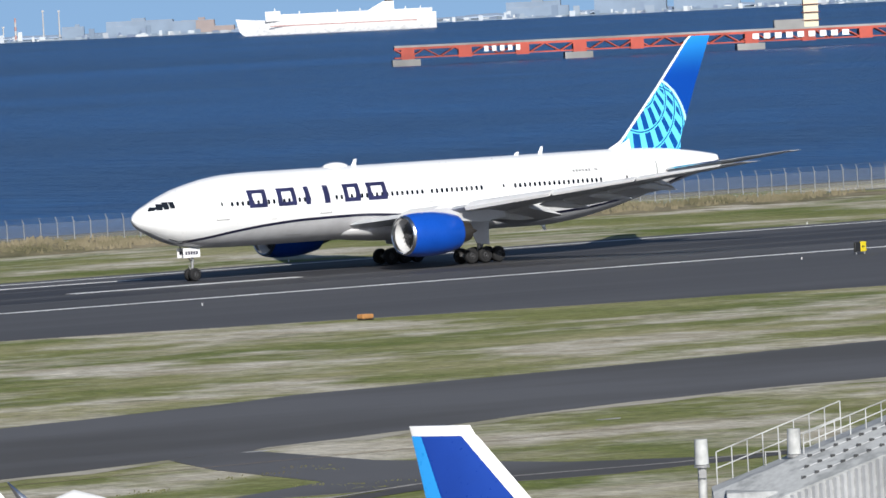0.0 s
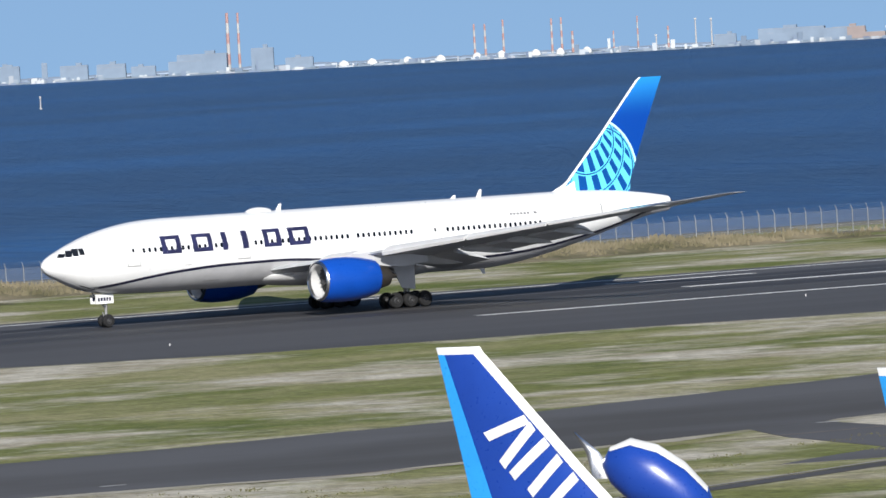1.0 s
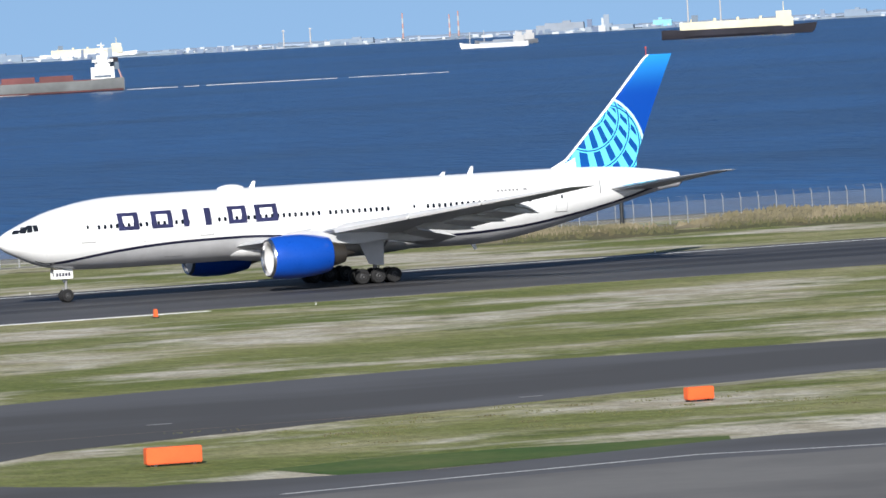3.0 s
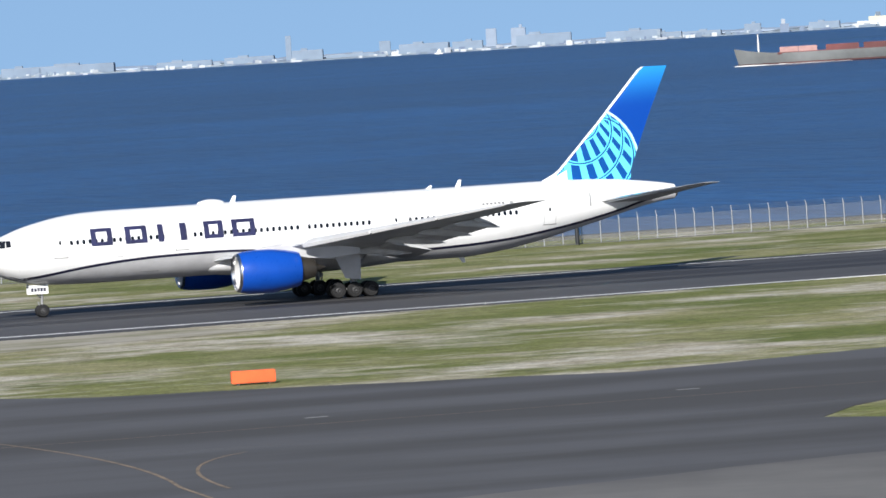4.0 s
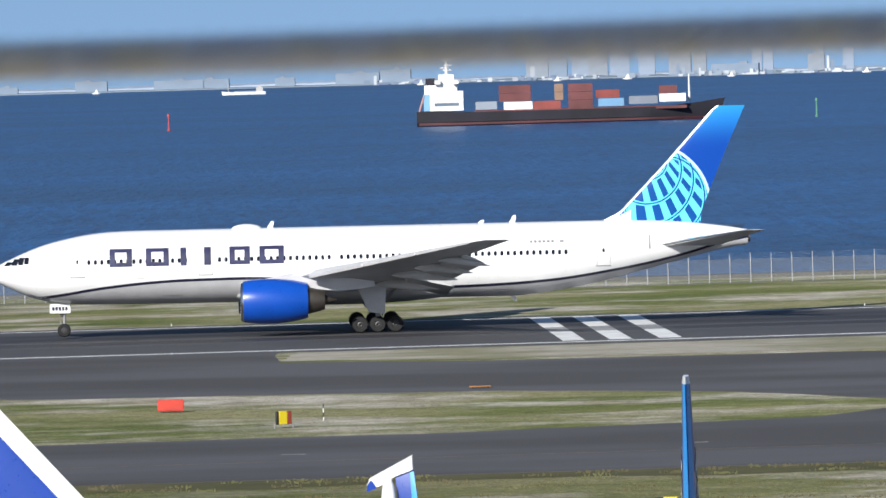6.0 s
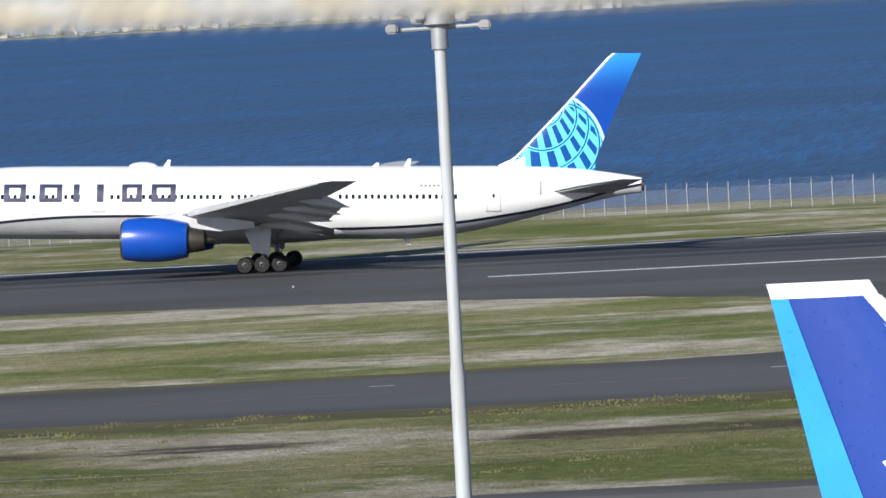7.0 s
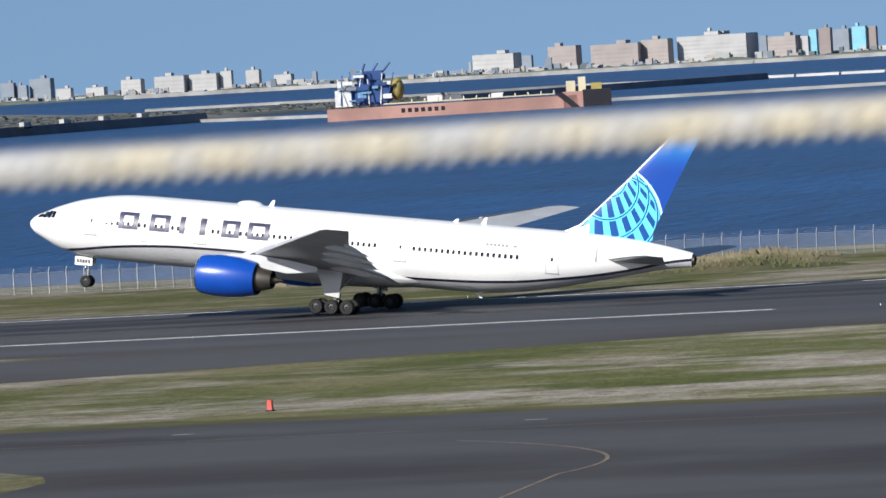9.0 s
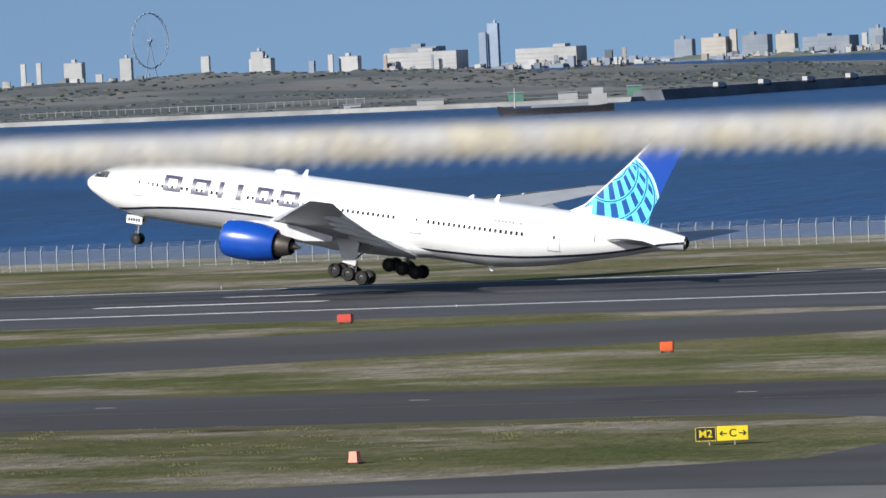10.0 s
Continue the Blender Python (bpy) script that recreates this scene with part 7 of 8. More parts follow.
def far_strip(name, a0, a1, d, depth, top, rough, mat, label, kind, seed):
    """A low uneven ridge along the far shore."""
    bm = bmesh.new()
    rows = []
    for a in np.radians(np.arange(a0, a1, 0.04)):
        s, c = math.sin(a), math.cos(a)
        hh = max(0.3, top * (1 + rough * noise.noise((math.degrees(a) * 3, seed, 0)) + 0.6 * rough * noise.noise((math.degrees(a) * 17, seed, 5))))
        rows.append([(d * s, d * c, SHORE_Z - 2), (d * s, d * c, SHORE_Z + 0.6 * hh), ((d + depth * 0.4) * s, (d + depth * 0.4) * c, SHORE_Z + hh),
                     ((d + depth) * s, (d + depth) * c, SHORE_Z + 0.8 * hh), ((d + depth) * s, (d + depth) * c, SHORE_Z - 2)])
    ob = part(name, ring_loft(rows, close=False), mat)
    return tagged(ob, label, "shore", kind=kind)


far_strip("backdrop", -42, 52, 4630, 90, 1.0, 0.3, far_land, "pale quay along the far shore", "structure", 1)
far_strip("far_woods", -42, -4, 4662, 30, 2.4, 0.9, far_trees, "dark wooded strip on the far shore", "stuff", 2)
far_strip("far_woods", -24.5, -5, 4600, 12, 1.3, 1.7, far_trees, "dark trees along the far waterfront", "stuff", 8)
far_strip("far_woods", 2, 50, 4662, 30, 1.6, 0.8, far_land, "hazy low sheds and woods on the far shore", "stuff", 3)
far_strip("far_hills", -12, 52, 4800, 60, 3.0, 0.35, far_haze, "faint haze-blue hills behind the far shore", "stuff", 4)
far_strip("far_hills", -42, -12, 4800, 60, 3.6, 0.4, far_haze, "faint haze-blue hills behind the far shore", "stuff", 6)
for x, y, w, h in HILL_A:
    far_strip("far_woods", facing(x, y) * -1 - 0.12, facing(x, y) * -1 + 0.16, 4672, 25, h * 0.8, 0.3, far_trees, "dark wooded knoll on the far shore", "stuff", 5)




def ferris_wheel():
    ob = thing("ferris_wheel", "haze-faded giant observation wheel on the skyline", "ferris wheel", pose(-2282.8, 4131.2, 38.0, 0, 0, facing(-2282, 4131) + 50))
    for y in (-0.6, 0.6):
        bm = bmesh.new()
        rings = [[Vector(((16.8 + 0.22 * math.cos(k)) * math.cos(t), y + 0.22 * math.sin(k), (16.8 + 0.22 * math.cos(k)) * math.sin(t))) for k in np.linspace(0, 2 * math.pi, 6)[:-1]]
                 for t in np.linspace(0, 2 * math.pi, 49)]
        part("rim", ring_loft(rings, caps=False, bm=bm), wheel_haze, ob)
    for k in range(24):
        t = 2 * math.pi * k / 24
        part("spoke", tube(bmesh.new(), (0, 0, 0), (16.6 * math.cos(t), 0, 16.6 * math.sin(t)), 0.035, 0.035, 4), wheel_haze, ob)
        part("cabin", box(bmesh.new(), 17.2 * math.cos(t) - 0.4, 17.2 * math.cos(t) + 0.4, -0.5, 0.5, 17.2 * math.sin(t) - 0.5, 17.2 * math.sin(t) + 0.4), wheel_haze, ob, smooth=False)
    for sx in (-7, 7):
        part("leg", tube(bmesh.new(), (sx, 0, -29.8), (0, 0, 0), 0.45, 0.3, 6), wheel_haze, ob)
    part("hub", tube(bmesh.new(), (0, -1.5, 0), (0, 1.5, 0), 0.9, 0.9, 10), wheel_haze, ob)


ferris_wheel()


# ---- reclaimed island and breakwaters ----
def island_z(x, y):
    """Height of the island's ground."""
    v = (y - 2288) / 700
    u = max(0.0, (-1068 + 20 * v - x) / 1500) ** (1 / 1.3)
    bank = 2.4 * min(1, 14 * v) * min(1, 60 * u + 0.4)
    rise = max(0, min(1, (v - 0.3) / 0.5))
    hill = 10.8 * rise * max(0.0, min(1.0, (u - 0.19) / 0.17)) * (0.75 + 0.5 * noise.noise((x * 0.008, y * 0.01, 2)) + 0.12 * noise.noise((x * 0.03, y * 0.03, 4)))
    return sea_level(math.hypot(x, y)) - 1.2 + bank + max(0, hill) + 0.5 * noise.noise((x * 0.04, y * 0.05, 7)) * min(1, 6 * v)


def island():
    bm = bmesh.new()
    rows = []
    for j in range(41):
        v = j / 40
        row = []
        for i in range(150):
            u = i / 149
            y = 2288 + 700 * v
            x = -1068 + 20 * v - 1500 * u ** 1.3
            row.append(bm.verts.new((x, y, island_z(x, y))))
        rows.append(row)
    for a, b in zip(rows, rows[1:]):
        for i in range(149):
            bm.faces.new((a[i], a[i + 1], b[i + 1], b[i]))
    tagged(part("island", bm, far_scrub), "scrubby grey-green reclaimed island across the water", "island", kind="structure")


# scrub colours greyed and blued to put distance haze into the island
far_scrub = material("far_scrub", (0.150, 0.150, 0.142), 0.95, vary=0.36, coarse=0.012, fine=0.11, second=(0.068, 0.083, 0.085), stretch=(0.5, 0.8, 1), spread=(0.44, 0.56))
far_stone = material("far_stone", (0.29, 0.29, 0.285), 0.9, vary=0.2, coarse=0.05, fine=0.3)
far_rock = material("far_rock", (0.14, 0.155, 0.18), 0.9, vary=0.2, coarse=0.05, fine=0.3)
island()
far_bush = island_colours("far_bush", [(0.050, 0.062, 0.058), (0.066, 0.072, 0.062), (0.045, 0.058, 0.060), (0.085, 0.082, 0.068), (0.058, 0.066, 0.052)])


def island_scrub(seed=77):
    """Clumps of bushes and low trees over the island, thick along the ridge."""
    rng = random.Random(seed)
    bm = bmesh.new()
    for _ in range(9000):
        v, u = rng.uniform(0.06, 0.95), rng.random() ** 1.2
        x, y = -1068 + 20 * v - 1100 * u, 2288 + 700 * v
        if noise.noise((x * 0.010, y * 0.02, 3)) + 0.7 * noise.noise((x * 0.05, y * 0.05, 5)) < 0.12 - 0.35 * (v > 0.6):
            continue
        z = island_z(x, y)
        w, h = rng.uniform(0.8, 4.0), rng.uniform(0.15, 0.5) * (1.7 if v > 0.6 else 1.0)
        ring = [(w * rng.uniform(0.6, 1.1), 2 * math.pi * k / 6) for k in range(6)]
        low = [bm.verts.new((x + q * math.cos(a), y + q * math.sin(a), z - 0.6)) for q, a in ring]
        mid = [bm.verts.new((x + 0.75 * q * math.cos(a), y + 0.75 * q * math.sin(a), z + h * rng.uniform(0.45, 0.85))) for q, a in ring]
        top = bm.verts.new((x, y, z + h))
        for k in range(6):
            j = (k + 1) % 6
            bm.faces.new((low[k], low[j], mid[j], mid[k]))
            bm.faces.new((mid[k], mid[j], top))
    tagged(part("scrub", bm, far_bush), "dark bushes scattered over the island", "bushes", kind="stuff")


island_scrub()


def trestle(x0, x1, y0, y1, n, h, label):
    """A row of pale posts with a rail on the island."""
    ob = thing("post_fence", label, "fence")
    tops = []
    for k in range(n):
        x, y = x0 + (x1 - x0) * k / (n - 1), y0 + (y1 - y0) * k / (n - 1)
        z = island_z(x, y)
        part("post", tube(bmesh.new(), (x, y, z - 0.3), (x, y, z + h), 0.2, 0.17, 5), far_stone, ob)
        tops.append((x, y, z + 0.8 * h))
    part("rail", tube(bmesh.new(), tops[0], tops[-1], 0.12, 0.12, 5), far_stone, ob)


trestle(-1392, -1262, 2420, 2440, 40, 2.3, "row of pale posts along the island road")
for x, y, w, d in ((-1330, 2352, 170, 5), (-1215, 2362, 120, 4), (-1350, 2392, 150, 4), (-1130, 2375, 90, 5)):
    bm = bmesh.new()
    rows = []
    for k in range(25):
        px = x - w / 2 + w * k / 24
        rows.append([(px, y, island_z(px, y) + 0.25), (px, y + d, island_z(px, y + d) + 0.25)])
    ring_loft(rows, close=False, bm=bm)
    tagged(part("track", bm, far_stone), "pale dirt track on the island", "track", kind="structure")


def breakwater(points, width, height, mat, label, gaps=0):
    """A low wall through points on the water; gaps: length of its blocks."""
    ob = thing("breakwater", label, "breakwater", group="breakwaters")
    for (x0, y0), (x1, y1) in zip(points, points[1:]):
        a, b = Vector((x0, y0, 0)), Vector((x1, y1, 0))
        n = max(1, int((b - a).length / (gaps or 60)))
        side = (b - a).normalized().cross(Vector((0, 0, 1))) * width / 2
        for k in range(n):
            p, q = a.lerp(b, k / n), a.lerp(b, (k + (0.95 if gaps else 1.0)) / n)
            zp, zq = sea_level(p.length), sea_level(q.length)
            bm = bmesh.new()
            ring_loft([[(m + side * s) + Vector((0, 0, z + h)) for s, h in ((-1.3, -1), (1.3, -1), (1, height), (-1, height))] for m, z in ((p, zp), (q, zq))], bm=bm)
            part("block", bm, mat, ob, smooth=False)
    return ob


breakwater([(-1500, 2330), (-1187, 2283), (-1072, 2268)], 10, 1.5, far_stone, "pale stone revetment on the island's edge")
breakwater([(-1070, 2270), (-1064, 2450), (-1042, 2600)], 10, 3.4, far_rock, "dark rock wall on the island's edge")
breakwater([(-1040, 2600), (-940, 2500), (-850, 2530), (-690, 2555)], 6, 1.1, far_stone, "low pale breakwater on the water")
breakwater([(-982, 3088), (-860, 3012), (-733, 2934)], 5, 1.1, far_white, "white floating breakwater in long segments", 26)
breakwater([(-1030, 2845), (-997, 2939), (-964, 3036)], 8, 2.6, far_rock, "dark rock breakwater on the water")
breakwater([(-1300, 3190), (-1147, 3157), (-1095, 3200), (-985, 3090)], 6, 1.2, far_stone, "low pale breakwater on the water")
breakwater([(-1700, 4140), (-1492, 4106), (-1299, 4087), (-1190, 4085)], 8, 2.2, far_stone, "long pale sea wall before the far shore")
for k in range(9):
    x, y = -1052 + 0.9 * k, 2300 + 34 * k
    ob = thing("truck", "small white truck parked on the island wall", "truck", pose(x - 6, y, sea_level(math.hypot(x, y)) + 2.6, 0, 0, 80), group="trucks on the island")
    part("box", box(bmesh.new(), -2.2, 1.4, -1.0, 1.0, 0.6, 2.2), far_white, ob, smooth=False)
    part("cab", box(bmesh.new(), 1.5, 2.7, -0.9, 0.9, 0.5, 1.8), far_grey, ob, smooth=False)
    for sx in (-2, 2.2):
        part("wheels", tube(bmesh.new(), (sx, -1.1, 0.45), (sx, 1.1, 0.45), 0.45, 0.45, 8), black_rubber, ob)
for k, (x, y, w, h) in enumerate(((-1180, 2330, 14, 4), (-1150, 2335, 8, 6), (-1128, 2330, 10, 5), (-1108, 2340, 7, 7), (-1215, 2340, 9, 3), (-1090, 2345, 9, 3))):
    z = sea_level(math.hypot(x, y)) + 0.6
    w, h = 0.65 * w, 0.65 * h
    ob = thing("site_hut", "small green and white site building on the island", "hut", pose(x, y, z, 0, 0, 26), group="site huts")
    part("wall", box(bmesh.new(), -w / 2, w / 2, -2, 2, 0, h * 0.8), far_green if k % 2 else far_white, ob, smooth=False)
    part("roof", box(bmesh.new(), -w / 2 - 0.3, w / 2 + 0.3, -2.3, 2.3, h * 0.8, h * 0.8 + 0.4), far_grey, ob, smooth=False)


# ---- ships ----
def hull(bm, L, B, H, sheer=1.2, bow=1, mat=0):
    """A ship's hull along x, bow at +x (bow=1) or -x."""
    rings = []
    for u in np.linspace(0, 1, 15):
        x = (u - 0.5) * L
        w = B / 2 * min(1.0, (1 - u) * 4.2 + 0.02 if u > 0.76 else 1.0) * (0.85 + 0.15 * min(1, u * 8))
        top = H + sheer * max(0, (u - 0.75) / 0.25) ** 2 * H * 0.35 + (0.12 * H if u < 0.14 else 0)
        over = L * 0.035 * max(0, (u - 0.86) / 0.14)
        rings.append([(bow * (x - over), -w * 0.7, -1.0), (bow * x, -w, 0.3 * H), (bow * (x + over * 0.5), -w, top), (bow * (x + over * 0.5), w, top), (bow * x, w, 0.3 * H), (bow * (x - over), w * 0.7, -1.0)])
    return ring_loft(rings, bm=bm, mat=mat)


def afloat(name, label, category, x, y, turn=0.0):
    return thing(name, label, category, pose(x, y, sea_level(math.hypot(x, y)), 0, 0, facing(x, y) + turn))


def block(ob, name, x0, x1, y, z0, z1, mat, label="", bevel=0.0):
    bm = box(bmesh.new(), x0, x1, -y, y, z0, z1)
    if bevel:
        bmesh.ops.bevel(bm, geom=list(bm.edges), offset=bevel, segments=2, affect="EDGES")
    return part(name, bm, mat, ob, label, smooth=False)


def ferry():
    ob = afloat("ferry", "white passenger ferry with an orange stripe and funnel", "ship", 2556, 3346)
    part("hull", hull(bmesh.new(), 104, 16, 7.5, 0.6, -1), line_white, ob)
    block(ob, "superstructure", -34, 50, 7.6, 7.2, 10.6, line_white)
    block(ob, "bridge", -38, -30, 7.0, 7.2, 12.4, line_white)
    part("stripe", box(bmesh.new(), -36, 42, -8.08, -8.0, 4.3, 4.9), far_red, ob, "orange stripe", smooth=False)
    bm = bmesh.new()
    ring_loft([[(16, -2.5, 10.5), (30, -2.5, 10.5), (30, 2.5, 10.5), (16, 2.5, 10.5)], [(24, -1.8, 15), (30, -1.8, 15), (30, 1.8, 15), (24, 1.8, 15)]], bm=bm)
    fn = part("funnel", bm, line_white, ob, "white funnel", smooth=False)
    part("funnel_cap", box(bmesh.new(), 25, 29.5, -1.6, 1.6, 15, 15.9), black_paint, fn, smooth=False)
    for x in (-33, -20, 0, 12, 36, 44):
        part("mast", tube(bmesh.new(), (x, 0, 10), (x, 0, 14.0 if x == -33 else 12), 0.3, 0.2, 6), line_white, ob)


def car_carrier(x, y, L, label, low, bow=1):
    ob = afloat("cargo_ship", label, "ship", x, y)
    part("hull", hull(bmesh.new(), L, L * 0.16, L * 0.055, 0.6, bow), low, ob)
    block(ob, "superstructure", -0.38 * L, 0.36 * L, L * 0.072, L * 0.05, L * 0.105, ship_cream, "cream upper decks")
    block(ob, "bridge", bow * 0.30 * L - 0.05 * L, bow * 0.30 * L + 0.05 * L, L * 0.07, L * 0.10, L * 0.15, ship_cream)
    fn = block(ob, "funnel", -bow * 0.28 * L - 1.5, -bow * 0.28 * L + 1.5, 1.5, L * 0.10, L * 0.15, far_dark)
    for k in range(5):
        xx = (-0.3 + 0.15 * k) * L
        part("vent", tube(bmesh.new(), (xx, 0, L * 0.1), (xx, 0, L * 0.125), 0.7, 0.7, 8), ship_cream, ob)
    part("mast", tube(bmesh.new(), (bow * 0.3 * L, 0, L * 0.15), (bow * 0.3 * L, 0, L * 0.21), 0.3, 0.15, 6), ship_cream, ob)


def container_ship(x, y, L, label, low, bow, stacks, deck=0.055, stack_blue=False):
    ob = afloat("container_ship", label, "ship", x, y)
    part("hull", hull(bmesh.new(), L, L * 0.15, L * deck, 1.6, bow), low, ob)
    part("waterline", hull(bmesh.new(), L * 0.985, L * 0.151, L * 0.010, 0.2, bow), boot_red, ob, "dark red boot-topping")
    sx = -bow
    house = block(ob, "deckhouse", sx * 0.40 * L - 0.055 * L, sx * 0.40 * L + 0.055 * L, L * 0.065, L * 0.05, L * 0.115, line_white, "white deckhouse")
    for k, (w, z0, z1) in enumerate(((0.07, 0.115, 0.145), (0.05, 0.145, 0.17))):
        block(house, "bridge_deck", sx * 0.40 * L - w * L / 2, sx * 0.40 * L + w * L / 2, L * 0.055, z0 * L, z1 * L, line_white)
    part("window_band", box(bmesh.new(), sx * 0.40 * L - 0.04 * L, sx * 0.40 * L + 0.04 * L, -L * 0.0665, -L * 0.064, L * 0.066, L * 0.076), far_dark, house, smooth=False)
    if stack_blue:
        block(ob, "engine_casing", sx * 0.455 * L - 2, sx * 0.455 * L + 2, 3, L * 0.05, L * 0.105, ship_sky, "blue engine casing")
    fn = block(ob, "funnel", sx * 0.455 * L - 1.7, sx * 0.455 * L + 1.7, 2, L * 0.10, L * 0.135, line_white if stack_blue else far_dark)
    block(fn, "funnel_cap", sx * 0.455 * L - 1.3, sx * 0.455 * L + 1.5, 1.6, L * 0.135, L * 0.158, ship_black, "black funnel top")
    for k, (dx, dz) in enumerate(((-1.6, 0.02), (1.4, 0.028), (-0.4, 0.045), (0.9, 0.012))):
        part("radar_arm", tube(bmesh.new(), (sx * 0.40 * L - 1.3 + dx * 0.4, 0, (0.172 + dz) * L), (sx * 0.40 * L + 1.3 + dx * 0.4, 0, (0.172 + dz) * L), 0.22, 0.18, 6), line_white, house)
    for dx in (-2.6, 2.9):
        part("bridge_wing", box(bmesh.new(), sx * 0.40 * L + dx - 0.9, sx * 0.40 * L + dx + 0.9, -L * 0.075, L * 0.075, 0.138 * L, 0.15 * L), line_white, house, smooth=False)
    part("davit", tube(bmesh.new(), (sx * 0.492 * L, -3, L * 0.045), (sx * 0.475 * L, -3, L * 0.10), 0.35, 0.3, 6), far_red, ob, "red lifeboat davit")
    part("hatch_coaming", box(bmesh.new(), -0.31 * L, 0.39 * L, -L * 0.068, L * 0.068, L * (deck - 0.006), L * (deck + 0.004)), ship_brown, ob, "brown hatch coaming", smooth=False)
    part("mast", tube(bmesh.new(), (sx * 0.40 * L, 0, 0.17 * L), (sx * 0.40 * L, 0, 0.23 * L), 0.5, 0.2, 6), line_white, ob)
    part("mast", tube(bmesh.new(), (-sx * 0.40 * L, 0, 0.06 * L), (-sx * 0.40 * L, 0, 0.15 * L), 0.4, 0.2, 6), line_white, ob)
    for u0, u1, z0, z1, mat in stacks:
        a, b = sorted((bow * u0 * L, bow * u1 * L))
        n = max(1, int((b - a) / 6.2))
        for i in range(n):
            for j in range(max(1, int((z1 - z0) * L / 2.5))):
                zz = z0 * L + 2.5 * j
                part("container", box(bmesh.new(), a + (b - a) * i / n + 0.06, a + (b - a) * (i + 1) / n - 0.06, -L * 0.066, L * 0.066, zz + 0.03, zz + 2.45), mat, ob, smooth=False)
    return ob


def coaster(x, y, L, label, low, bow=1, house=far_white):
    ob = afloat("coaster", label, "ship", x, y)
    part("hull", hull(bmesh.new(), L, L * 0.17, L * 0.06, 1.4, bow), low, ob)
    block(ob, "deckhouse", -bow * 0.36 * L - 0.08 * L, -bow * 0.36 * L + 0.08 * L, L * 0.06, L * 0.05, L * 0.16, house)
    block(ob, "bridge", -bow * 0.36 * L - 0.05 * L, -bow * 0.36 * L + 0.05 * L, L * 0.05, L * 0.16, L * 0.21, house)
    part("mast", tube(bmesh.new(), (bow * 0.36 * L, 0, 0.05 * L), (bow * 0.36 * L, 0, 0.24 * L), 0.25, 0.15, 6), house, ob)
    part("hatch", box(bmesh.new(), -0.22 * L, 0.30 * L, -L * 0.05, L * 0.05, L * 0.05, L * 0.085), far_grey, ob, smooth=False)


ferry()
car_carrier(1531, 3311, 72, "cream and dark-hulled car carrier on the bay", ship_black)
car_carrier(550, 3890, 80, "cream car carrier with a deep blue hull", ship_blue, -1)
container_ship(896, 2527, 73, "grey container ship with a white deckhouse", ship_grey, -1,
               [(0.30, 0.12, 0.05, 0.085, far_red), (0.08, -0.08, 0.05, 0.09, ship_brown), (-0.10, -0.26, 0.05, 0.085, ship_brown)])
container_ship(123, 2345, 92.5, "black container ship stacked with red containers", ship_black, 1,
               [(-0.306, -0.234, 0.05, 0.078, far_grey), (-0.213, -0.117, 0.047, 0.075, line_white), (-0.228, -0.122, 0.075, 0.13, ship_brown), (-0.115, -0.024, 0.047, 0.075, ship_rust),
                (-0.045, -0.015, 0.075, 0.13, ship_tan), (0.0, 0.082, 0.047, 0.13, ship_brown), (0.098, 0.184, 0.05, 0.078, ship_sky), (0.091, 0.17, 0.078, 0.105, ship_rust),
                (0.2, 0.295, 0.055, 0.082, far_grey), (0.3, 0.388, 0.06, 0.087, line_white), (0.3, 0.36, 0.087, 0.115, ship_brown)], 0.044, True)


def wake(x, y, L, bow, tail, label):
    """Foam along a ship's waterline and a thin trail behind it."""
    z = sea_level(math.hypot(x, y))
    ob = tagged(new("wake"), label, "wake", kind="stuff")
    ob.matrix_basis = pose(x, y, z + 0.05, 0, 0, facing(x, y))
    rng = random.Random(int(L))
    bm = bmesh.new()
    for k in range(26):
        u = bow * (0.5 - 0.55 * k / 26) * L
        h = 0.55 * (1 - k / 30) * rng.uniform(0.5, 1.1)
        ring_loft([[(u - 1.2, -0.085 * L - 0.6, 0), (u - 1.2, -0.078 * L, h), (u - 1.2, -0.07 * L, 0)], [(u + 1.2, -0.085 * L - 0.6, 0), (u + 1.2, -0.078 * L, h), (u + 1.2, -0.07 * L, 0)]], bm=bm)
    part("bow_wave", bm, line_white, ob)
    bm = bmesh.new()
    for k in range(60):
        u = -bow * (0.5 * L + 2 + tail * k / 60)
        if rng.random() < 0.75:
            w = rng.uniform(0.8, 1.6)
            tube(bm, (u - 1.6, rng.uniform(-1, 1), 0.0), (u + 1.6, rng.uniform(-1, 1), 0.0), 0.16 * w * (1 - 0.6 * k / 60), 0.16 * w, 5)
    part("trail", bm, far_white, ob)


wake(896, 2527, 73, -1, 110, "white bow wave and thin foam trail of a ship")
car_carrier(1598, 4392, 58, "white ship far out on the bay", line_white, 1)
coaster(1478, 3480, 33, "small white coaster on the bay", line_white, -1)
coaster(1551, 3636, 32, "small grey coaster on the bay", far_rock, -1)
coaster(910, 4378, 40, "small tanker far out on the bay", far_green, -1)
coaster(42, 4080, 23, "small white fishing vessel on the bay", line_white, -1)
coaster(-992, 2041, 34, "small dark coaster with a white deckhouse", ship_black, -1)
